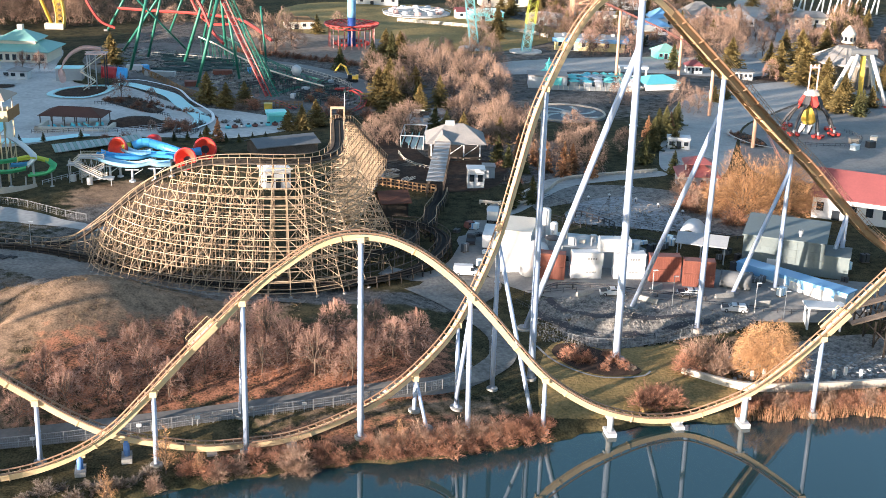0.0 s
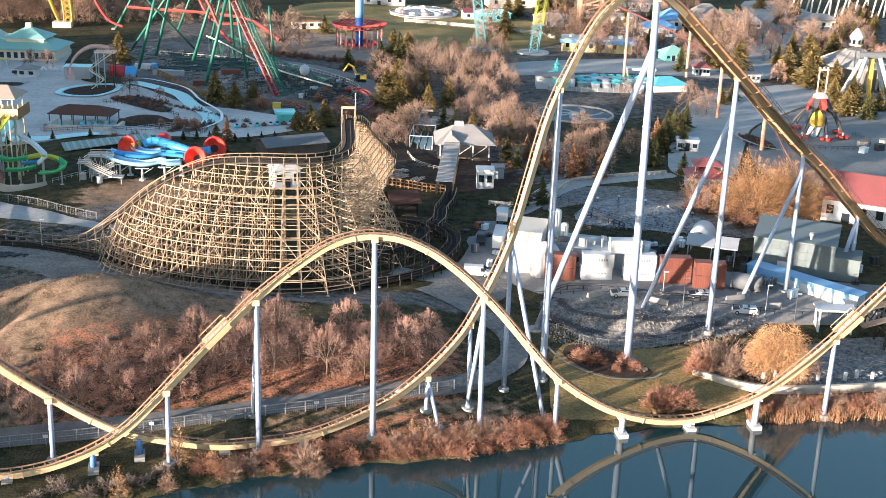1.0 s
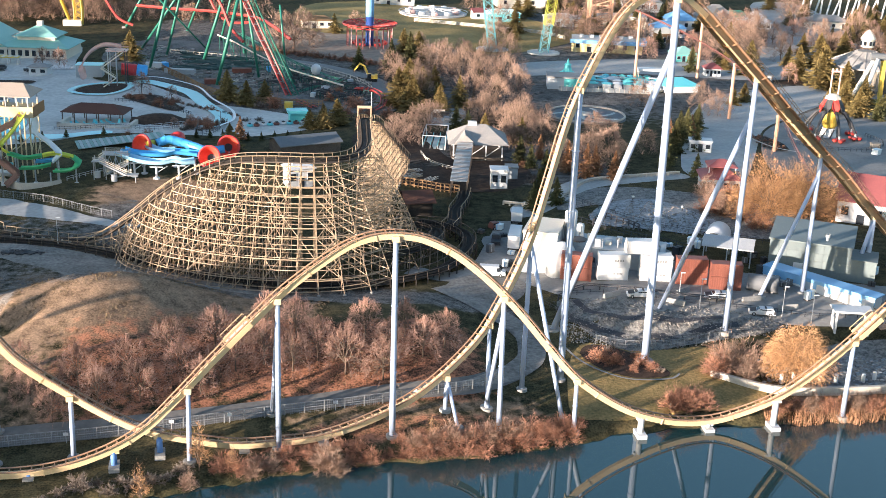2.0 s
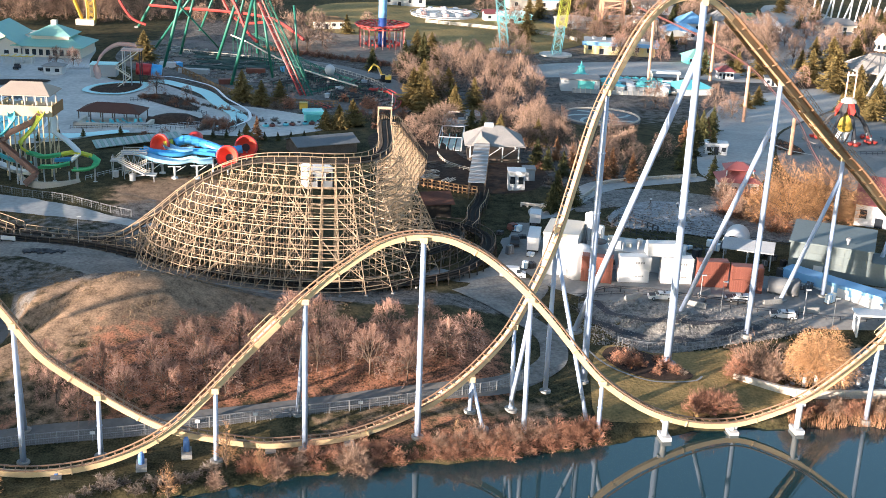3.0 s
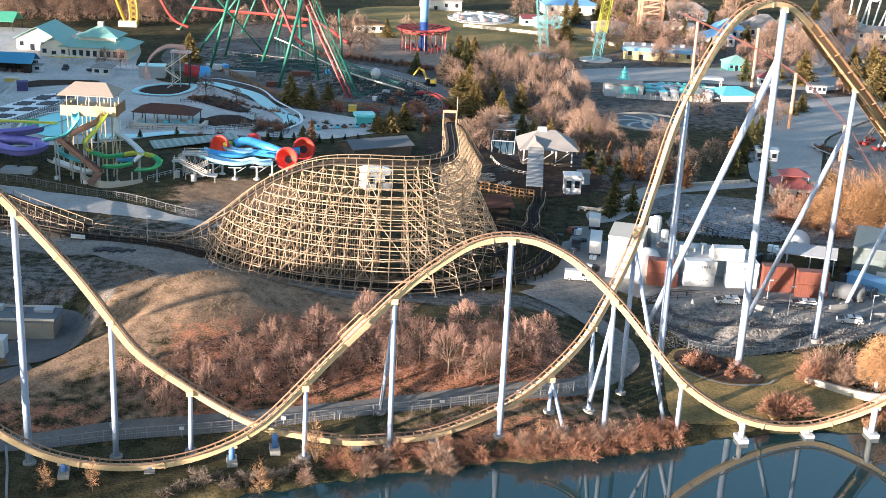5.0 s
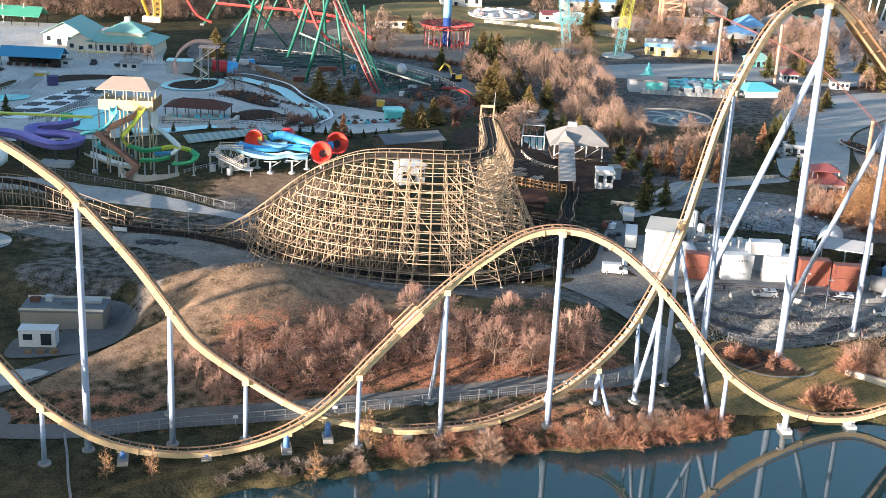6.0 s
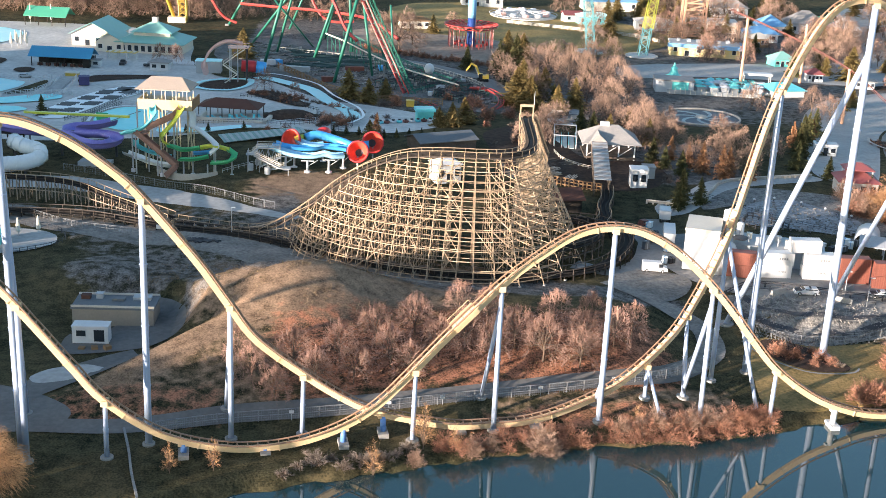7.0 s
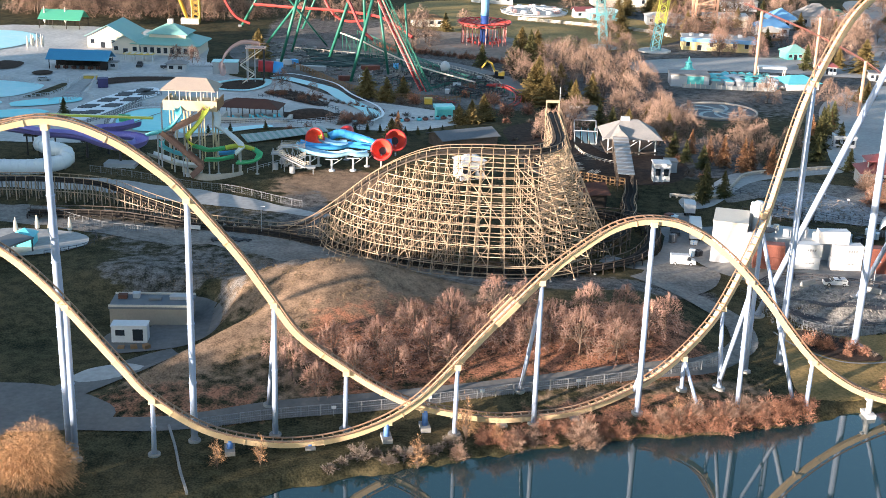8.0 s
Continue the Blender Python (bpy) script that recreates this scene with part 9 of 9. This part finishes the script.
def round_hall():
    root = thing("round_hall", 194, 452, 1, "round hall with a white conical roof and a cupola", "building")
    part("wall", Mesh().lathe(0, 0, [(10.5, -.4), (10.5, 8)], 28), "drab_wall", root)
    part("roof", Mesh().lathe(0, 0, [(14, 8), (13.9, 8.6), (3.4, 13.5)], 16), "roof_grey", root)
    for i in range(16):
        a = i * math.pi / 8
        part("roof_rib", Mesh().beam((math.cos(a) * 13.8, math.sin(a) * 13.8, 8.75), (math.cos(a) * 3.5, math.sin(a) * 3.5, 13.6), .2, .2), "roof_grey", root)
        part("arcade_post", Mesh().box(math.cos(a) * 13, math.sin(a) * 13, -.4, .6, .6, 8.5), "drab_wall", root)
    part("cupola", Mesh().lathe(0, 0, [(2.4, 15), (2.4, 18), (2.9, 18.2), (1.6, 20.2), (.2, 21.6)], 12), "cream_wall", root)
    for i in range(8):
        a = i * math.pi / 4
        part("cupola_window", Mesh().box(math.cos(a) * 2.4, math.sin(a) * 2.4, 15.8, .8, .8, 1.6), "window_dark", root)


round_hall()


def red_inverted():
    """The thin red track of a far inverted coaster on orange posts."""
    ctrl = [(98, 452, 30), (108, 436, 26.5), (116, 420, 23.5), (122, 390, 20), (121, 360, 17.5), (119, 332, 15), (114, 305, 12.5), (110, 280, 11.5), (111, 262, 12)]
    root = thing("red_coaster", 119, 345, terrain(119, 345), "thin red coaster track on orange posts", "roller coaster")
    off = root.matrix_basis.translation
    line = spline(ctrl, 1.6)
    part("spine", Mesh().tube([p - off for p in line], .17, 6), "dull_red", root)
    for s in (-.6, .6):
        part("rail", Mesh().tube([p + Vector((s * .6, 0, -.4)) - off for p in line], .08, 5), "dull_red", root)
    for x, y, z in ((131.5, 461, 24), (118.3, 332.8, 15.2), (122, 388, 20), (111, 283, 11.6), (103, 445, 28)):
        g = terrain(x, y)
        part("post", Mesh().tube([(x - off.x, y - off.y, g - off.z - .4), (x - off.x, y - off.y, z - off.z)], .55, 10), "orange_post", root)


M["dull_red"] = material("dull_red", (0.20, 0.075, 0.06), (0.14, 0.055, 0.045), 0.3, 0.5)
M["orange_post"] = material("orange_post", (0.62, 0.36, 0.24), (0.54, 0.30, 0.20), 0.3, 0.5)
red_inverted()
lift = thing("orange_lift", 112, 560, 1, "orange lattice lift tower far behind the trees", "ride")
for sx in (-1, 1):
    for sy in (-1, 1):
        part("post", Mesh().box(sx * 5, sy * 3, -.4, .9, .9, 26), "orange_post", lift)
for i in range(8):
    part("ledger", Mesh().box(0, -3, 2 + i * 3, 10.5, .6, .7), "orange_post", lift)
    part("brace", Mesh().beam((-5, -3, 2 + i * 3), (5, -3, 5 + i * 3), .5), "orange_post", lift)
for i, (x, y, w, d, h, r, wm, rm, t, lab) in enumerate(((128, 592, 26, 12, 4, 1.5, "cream_wall", "deck_grey", -8, "long cream stall row with a flat roof"), (146, 566, 16, 10, 4, 3, "white_paint", "roof_sky", -8, "stall with a blue hip roof on the midway"), (158, 590, 14, 14, 4.5, 5, "white_paint", "roof_sky", 0, "round-cornered stall with a blue roof"),
        (178, 598, 18, 14, 5, 6, "white_paint", "roof_grey", 0, "large white pavilion with a pale roof"), (140, 548, 8, 6, 4, 2.5, "orange_wood", "cream_wall", 10, "tan game stall with a cream roof"), (136, 500, 9, 8, 3, 3, "teal_paint", "roof_teal", 8, "small kiosk with a pale teal roof"), (139, 467, 6, 5, 3, 2.2, "white_paint", "roof_red", -4, "white booth with a red roof"),
        (198, 596, 13, 13, 3, 6, "white_paint", "white_paint", 0, "white pointed tent among the trees"), (194, 616, 14, 8, 3, 3, "green_steel", "roof_green", 0, "green ride shelter among the trees"), (225, 560, 12, 8, 3.5, 2.5, "grey_paint", "roof_dark", 10, "grey service building among the trees"), (72, 600, 16, 8, 4, 2, "slide_aqua", "pool_pale", 5, "pale blue stall beyond the lawn"), (100, 590, 18, 10, 4, 2, "grey_paint", "deck_grey", -5, "grey stall row beyond the lawn"),
        (-18, 560, 14, 7, 3.5, 2, "cream_wall", "orange_wood", 8, "tan stall by the far lawn"), (155, 455, 7, 5, 3, .4, "grey_paint", "roof_dark", -10, "dark kiosk on the midway"), (236, 600, 20, 10, 4, 3, "cream_wall", "roof_grey", -4, "far cream building by the road"), (20, 650, 22, 10, 5, 3, "grey_paint", "roof_grey", 0, "far grey hall behind the lawn"), (90, 655, 30, 14, 5, 3, "cream_wall", "roof_sky", 4, "far hall with a blue roof"), (150, 650, 26, 12, 5, 4, "white_paint", "roof_grey", -4, "far white hall with a pale roof"))):
    building("midway_building", x, y, w, d, h, r, wm, rm, lab, t, "flat" if r < 1.6 else "hip", .6, windows=3, doors=1)
container(-75.8, 456, 1.1, 6, "white_paint", "white site container beside the coaster works", 0, group="containers at the coaster works")
container(-65, 444.5, 1.1, 11, "grey_paint", "long grey site container with dark ends", -8, group="containers at the coaster works")
container(-43, 448, 1.1, 7, "red_paint", "rust-red site container at the coaster works", 4, group="containers at the coaster works")
container(-52, 427, 1.1, 4.5, "red_paint", "small red site container by the fence", 10, group="containers at the coaster works")
patch("works_ground", [(-76, 440), (-62, 432), (-50, 414), (-40, 398), (-20, 394), (-4, 382), (10, 384), (14, 400), (12, 430), (4, 452), (-20, 472), (-44, 500), (-60, 515), (-100, 520), (-100, 470)], "works_dirt", .1, 4.0, label="churned grey ground of the coaster works", category="ground")
patch("ride_ground", [(-24, 490), (0, 478), (14, 462), (26, 476), (42, 500), (48, 522), (28, 548), (-20, 562), (-48, 548), (-44, 520)], "park_dirt", .12, 4.0, label="pale bare ground round the swing ride", category="ground")
rs = random.Random(41)
for i in range(16):
    x, y = -64 + (i % 5) * 5.4 + rs.uniform(-1.5, 1.5), 456 + (i // 5) * 9.5 + rs.uniform(-2, 2)
    stack = thing("track_stack", x, y, terrain(x, y) + .1, "laid-out dark teal track sections on the bare ground", "steel stack", "stacks of track steel", turn=24 + rs.uniform(-6, 6))
    n = rs.choice((3, 4, 5))
    for k in range(n):
        part("track_section", Mesh().box(0, -.7 * n + k * 1.4, .25 + .2 * (k % 2), rs.uniform(8, 11), .45, .5), "steel_teal", stack)
    for k in (-1, 1):
        part("bearer", Mesh().box(3 * k, 0, 0, .3, 1.4 * n, .26), "wood_old", stack)
for i in range(30):
    f = rs.random()
    x, y = -33 + 34 * f + rs.uniform(-4, 4), 436 - 26 * f + rs.uniform(-16, 10)
    w, d, h = rs.uniform(2, 5), rs.uniform(1.5, 3), rs.uniform(1.0, 2.6)
    fr = thing("steel_trestle", x, y, terrain(x, y) + .1, "dark steel trestle standing on the bare ground", "trestle", "trestles of the coaster works", turn=rs.uniform(0, 90))
    for sx in (-1, 1):
        for sy in (-1, 1):
            part("post", Mesh().box(sx * w / 2, sy * d / 2, -.2, .25, .25, h + .2), "steel_teal", fr)
        part("beam", Mesh().box(0, sx * d / 2, h, w + .4, .3, .35), "dark_metal", fr)
        part("end_beam", Mesh().box(sx * w / 2, 0, h - .3, .25, d, .3), "steel_teal", fr)
for i, (x, y, w, d, h, mat, lab) in enumerate(((-23.3, 388.5, 2.6, 2, 1.9, "yellow_paint", "yellow generator box by the fence"), (-30, 404, 1.6, 1.2, 1, "white_paint", "white crate at the works"), (-12, 420, 2.4, 1.6, 1.2, "white_paint", "white crate at the works"), (-4, 430, 3, 2, 1.6, "grey_paint", "grey equipment box at the works"), (-7, 433, 2, 2, 1.4, "roof_dark", "dark equipment box at the works"), (-16, 408, 1.8, 1.4, 1.2, "white_paint", "white crate at the works"), (-46, 424, 2.2, 1.6, 2.2, "white_paint", "white cabinet beside the fence"), (-33, 452, 3, 2, 1.5, "slide_blue", "blue tarpaulin bundle at the works"), (-72, 456, 3, 2, 1.6, "slide_blue", "blue tarpaulin bundle at the works"))):
    m = Mesh().box(0, 0, 0, w, d, h).box(0, 0, h, w + .1, d + .1, .1)
    for k in (-1, 1):
        m.box(k * w * .35, 0, -.15, .2, d, .15)
    solo("crate", m, mat, lab, "crate", (x, y, terrain(x, y) + .25), 15 * i)


def excavator(x, y, turn):
    root = thing("excavator", x, y, terrain(x, y) + .1, "yellow tracked excavator with its arm raised", "excavator", turn=turn)
    for sy in (-1.1, 1.1):
        t = part("track", Mesh().box(0, sy, 0, 3.6, .6, .9).box(0, sy, .15, 4.1, .58, .6), "rubber", root)
        part("roller", Mesh().tube([(-1.6, sy - .32, .45), (-1.6, sy + .32, .45)], .36, 10), "dark_metal", t)
    part("turntable", Mesh().lathe(0, 0, [(1.1, .8), (1.1, 1.1)], 14), "dark_metal", root)
    body = part("body", Mesh().box(.6, 0, 1.1, 2.8, 2.4, 1.2).box(1.6, 0, 1.1, 1.0, 2.5, 1.5), "yellow_paint", root)
    part("cab", Mesh().box(-.9, -.7, 1.1, 1.4, 1.1, 1.8), "window_dark", body, "glazed cab")
    part("cab_roof", Mesh().box(-.9, -.7, 2.9, 1.5, 1.2, .1), "yellow_paint", body)
    boom = part("boom", Mesh().beam((-1.0, .3, 1.7), (-2.6, .3, 5.4), .5, .7).beam((-2.6, .3, 5.4), (-4.4, .3, 6.4), .5, .6), "yellow_paint", root)
    part("stick", Mesh().beam((-4.2, .3, 6.6), (-6.2, .3, 3.8), .4, .5), "yellow_paint", boom)
    part("ram", Mesh().tube([(-1.6, .3, 2.2), (-3.0, .3, 5.0)], .12, 8), "grey_metal", boom)
    part("bucket", Mesh().add([(-6.8, -.4, 3.2), (-5.6, -.4, 3.2), (-5.8, -.4, 4.1), (-6.8, 1.0, 3.2), (-5.6, 1.0, 3.2), (-5.8, 1.0, 4.1)], [(0, 1, 2), (5, 4, 3), (0, 3, 4, 1), (1, 4, 5, 2)]), "dark_metal", boom)


excavator(4.4, 437, 0)
M["debris"] = material("debris", (0.34, 0.31, 0.28), (0.07, 0.075, 0.075), 0.3, 0.85, island=0.6, spread=0.1)
rj = random.Random(61)
debris = Mesh()
for i in range(620):
    f, g = rj.random(), rj.uniform(-1, 1)
    x, y = -88 + 92 * f, 478 - 60 * f + g * (34 - 12 * f)
    if y < 442 - 0.95 * (x + 66) and x < -40:
        continue
    w, a, z = rj.uniform(.4, 2.6), rj.uniform(-.3, 1.2), terrain(x, y)
    dx, dy = w * math.cos(a), w * math.sin(a)
    debris.beam((x - dx, y - dy, z + .2), (x + dx, y + dy, z + rj.uniform(.2, .5)), rj.uniform(.25, .9), rj.uniform(.2, .7))
solo("works_debris", debris, "debris", "scattered pale and dark offcuts on the churned ground", "debris", kind="stuff")
fence("board_fence", [(-72, 449), (-62, 431), (-53.7, 415), (-46, 405), (-38, 397), (-24, 393), (-12, 392)], 2.4, 1.2, "brown board fence round the coaster works", "orange_wood", (.15, .38, .6, .82, .97), post=.22)
ribbon("lazy_river", [(-78, 427), (-74, 427.5), (-65, 419), (-57, 409.5), (-51.3, 394.5), (-45.5, 379.5), (-42.2, 368), (-42, 357), (-46, 347)], 5.0, "pool_pale", .5, label="pale drained lazy river channel", category="pool")
ribbon("lazy_river_wall", [(-78, 430.5), (-72, 431.5), (-63, 425), (-54.8, 415), (-49, 398.5), (-42.3, 382.5), (-39.4, 372), (-38.4, 357), (-42, 344)], .9, "deck_white", 1.3, label="white rim of the lazy river", category="wall")
ribbon("road_5", [(-75, 492), (-56, 487), (-40, 479), (-20, 469), (-5, 454), (6, 436), (10, 415), (8, 398)], 8.0, "path_paving", .12, label="curving grey service road behind the works", category="road")
fence("white_fence", [(-74, 486), (-44, 474), (-22, 463), (-8, 448), (2, 430), (5, 414)], 1.6, 2.4, "pale low fence along the curving road", "stone_pale", (.3, .9), post=.25)
building("tube_slide_hut", -96, 440, 9, 5, 4.5, .3, "grey_paint", "pool_pale", "low grey hut with a teal roof by the small slides", 0, "flat", .2)
ts = thing("kids_slide", -84, 424, terrain(-84, 424), "pink slide tower with a red and blue closed tube", "water slide")
for px, py in ((-2.4, -1), (.4, -1), (3.4, -1), (-2.4, 3), (3.4, 3)):
    part("post", Mesh().box(px, py, -.4, .35, .35, 13.2), "dark_metal" if px > 2 else "grey_metal", ts)
part("deck", Mesh().box(.6, 1, 12.2, 7, 5, .4), "slide_pink", ts)
for k in (-1.5, 3.5):
    part("deck_rail", Mesh().box(.6, k, 13.2, 7, .12, .16), "slide_pink", ts)
slide_trough("slide", [(2, 1, 13), (-1, .6, 13.6), (-4, 0, 13.6), (-7, -.6, 12.2), (-9, -1, 10.4), (-10.6, -1.4, 8), (-11.2, -1.6, 5), (-10.6, -2.4, 2.4)], 1.2, "slide_pink", ts, "pink open flume")
slide_trough("slide", [(1, 5.5, 5.0), (4, 5.8, 4.8), (6.4, 6, 4.6)], 2.1, "slide_red", ts, "red closed tube", closed=True)
slide_trough("slide", [(6.4, 6, 4.6), (9.6, 6, 4.2)], 2.15, "slide_blue", ts, "blue closed tube end", closed=True)
for k in (2, 5, 8):
    part("tube_leg", Mesh().box(k, 6, -.4, .3, .3, 3.2), "dark_metal", ts)
for a, b in (((3, -2.4, 12.2), (-.6, -2.4, 9.6)), ((-.6, -2.6, 9.6), (-4.6, -2.6, 6.6)), ((-4.4, -2.8, 6.6), (.4, -2.8, 3.4)), ((.4, -3, 3.4), (-4, -3, .2))):
    fl = part("stair", Mesh().beam(a, b, 1.3, .25), "cream_wall", ts)
    part("stair_rail", Mesh().beam(Vector(a) + Vector((0, -.6, 1)), Vector(b) + Vector((0, -.6, 1)), .12), "cream_wall", fl)
building("teal_booth", -19.5, 362, 5, 3.6, 3, 1.0, "teal_paint", "slide_aqua", "bright teal booth on the paved court", 10, "flat", .5)
for i in range(9):
    x, y = -33 + i * 1.9, 352 + .9 * i
    c = thing("bumper_boat", x, y, terrain(x, y) + .12, "small covered ride boat drawn up on the paving", "boat", "boats on the paving", turn=25 * i)
    part("hull", Mesh().lathe(0, 0, [(.7, 0), (1.0, .4), (.8, .8)], 10), ("slide_aqua", "red_paint", "white_paint")[i % 3], c)
    part("seat", Mesh().box(0, 0, .8, .7, .7, .35), "dark_metal", c)
building("tin_roof_shed", -16, 323, 17, 9, 2.6, 1.6, "wood_old", "roof_dark", "low shed with a wide dark grey roof", 24, "gable", .6)
for i in range(10):
    x, y = -14 + i * -3.6, 334 + 1.4 * math.sin(i)
    plant(SPRUCES[i % 3], x, y, .28)
for i, (x, y) in enumerate(((-93, 330), (-88, 333), (-82, 335), (-72, 336))):
    plant(SPRUCES[i % 3], x, y, .3)
for i, (x, y, s) in enumerate(((-111, 459, .8), (-117, 458.5, .8), (-73, 408.5, .85), (-62, 400, .55), (-50, 352, .4), (-45, 349, .4), (-54, 347, .4))):
    plant(MAPLES[i % 5], x, y, s)
for i, (x, y, s) in enumerate(((-7.6, 410, 1.5), (-1.1, 391, 1.6), (.5, 368, 1.7), (-3, 396, 1.4), (3, 380, 1.6), (-32, 388, 1.6), (-28, 389, 1.7), (-5, 374, 1.5), (8, 372, 1.6), (-10, 402, 1.2), (-35, 362, .9), (-31, 362.5, .9), (-64.9, 333.5, .9), (-60, 336, .9))):
    plant((BRUSH + GREYBRUSH)[i % 6], x, y, s)
for i in range(16):
    x, y = -70 + i * 2.1, 406 - i * 2.3
    plant((BRUSH + GREYBRUSH)[(i * 5) % 6], x, y, .45 + .2 * (i % 3))
# white coaster lattice at the far edge
wc = thing("white_coaster", 262, 640, 1, "white steel lattice of a far coaster", "roller coaster")
for i in range(16):
    part("leg", Mesh().beam((-24 + i * 3.4, 0, 0), (-22 + i * 3.4 + 2 * (i % 3), 3, 17 + 3 * math.sin(i)), .7), "white_paint", wc)
part("track", Mesh().tube([(-26 + i * 3.4, 3, 17 + 3 * math.sin(i)) for i in range(17)], .6, 6), "white_paint", wc)


# ---- woods at the back ----
rnd = random.Random(5)
for i in range(70):
    x = -210 + (i % 35) * 6.3 + rnd.uniform(-2, 2)
    y = 575 + (i // 35) * 22 + rnd.uniform(-8, 8)
    if -45 < x < 110 and y < 690:
        continue
    plant(PALES[i % 4], x, y, rnd.uniform(1.2, 1.7) if x < -110 else rnd.uniform(.6, .85))
for i in range(46):
    x, y = 60 + rnd.uniform(0, 190), 535 + rnd.uniform(0, 130)
    if min(abs(x - q[0]) + abs(y - q[1]) for q in ((128, 592), (146, 566), (158, 590), (178, 598), (198, 596), (107, 519), (140, 548), (194, 616), (236, 600), (39, 618), (57, 516), (78, 510), (72, 600), (100, 590))) < 16:
        continue
    plant((PALES + GOLDS + MAPLES)[i % 13], x, y, rnd.uniform(.9, 1.4))
for i in range(120):
    x, y = 95 + rnd.uniform(0, 175), 470 + rnd.uniform(0, 210)
    road_x = 146 + (y - 455) * 0.62
    if abs(x - road_x) < 13 or y - 470 < (130 - x) * 0.9:
        continue
    if min(abs(x - q[0]) + abs(y - q[1]) for q in ((128, 592), (146, 566), (158, 590), (178, 598), (198, 596), (107, 519), (140, 548), (194, 616), (236, 600), (183, 420), (136, 500))) < 13:
        continue
    plant((PALES + GOLDS + MAPLES + GOLDS + SPRUCES)[i % 19], x, y, rnd.uniform(.85, 1.35))
for i in range(13):
    x, y = 12 + rnd.uniform(0, 48), 400 + rnd.uniform(0, 90)
    if abs(x - 73) < 16 and y < 405:
        continue
    plant((PALES + PALES + SPRUCES + GOLDS)[i % 16], x, y, rnd.uniform(.7, 1.1))
for i in range(15):
    x, y = 36 + rnd.uniform(0, 44), 300 + rnd.uniform(0, 72)
    if abs(x - 31) < 12 or (60 < x < 92 and y > 342) or y < 300 + (x - 50) * .35:
        continue
    plant((PALES + RUSTS + GOLDS)[i % 10], x, y, rnd.uniform(.55, .85))
for i in range(24):
    x, y = 80 + rnd.uniform(0, 32), 262 + rnd.uniform(0, 26)
    if abs(x - 89) < 7 and y > 282:
        continue
    plant((BRUSH + TANBRUSH)[i % 6], x, y, rnd.uniform(1.2, 1.9))
for i in range(26):
    x, y = -44 + i * 2.3, 497 - i * 1.2 + rnd.uniform(-3, 3)
    plant(BRUSH[i % 3], x, y, rnd.uniform(.8, 1.2))
for i, (x, y, s) in enumerate(((60, 520, 1.1), (35, 500, .6), (44, 505, .6), (25, 495, .8), (90, 545, 1.2), (70, 540, .8), (135, 585, 1), (-10, 545, .9), (0, 560, .7))):
    plant((PALES + GOLDS)[i % 8], x, y, s)
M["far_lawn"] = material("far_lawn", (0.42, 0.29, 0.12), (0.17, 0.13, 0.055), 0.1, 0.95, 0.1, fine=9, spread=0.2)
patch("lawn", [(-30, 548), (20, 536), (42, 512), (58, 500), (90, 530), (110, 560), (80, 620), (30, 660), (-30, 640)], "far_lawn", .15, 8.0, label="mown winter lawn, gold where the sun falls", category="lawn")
fence("white_fence", [(28, 590), (60, 575), (85, 560), (95, 545)], 1.8, 3, "long pale wall at the edge of the lawn", "stone_pale", (.3, .6, .9), post=.4)


# ---- unseen woods added west of the park to keep the low sun off the ground ----
def west_woods():
    r = random.Random(23)
    kinds = [conifer(201 + i, 1.0, 0.24, 12) for i in range(3)]
    m = Mesh()
    for c in [150 + 3.2 * i for i in range(132)]:
        # heights are set band by band, to shade or spare what lies down-sun
        tall = 13 if c < 199 else 20 if c < 222 else 19 if c < 235 else 24 if c < 248 else (26 if c < 272 else 24 if c < 290 else 27)
        if 297 < c < 328:
            tall = 10
        elif c > 500:
            tall = 18
        x = -165 - r.uniform(0, 26) if c < 215 else -205 - r.uniform(0, 28)
        y = c + 0.612 * x
        h = tall * r.uniform(0.75, 1.12)
        z = terrain(x, y)
        for mesh in kinds[r.randrange(3)]:
            m.add([(x + px * h, y + py * h, z + pz * h) for px, py, pz in mesh.v], mesh.f)
    solo("west_woods", m, "needle", "unseen belt of conifers added to shade the park", "woods", kind="stuff")


west_woods()
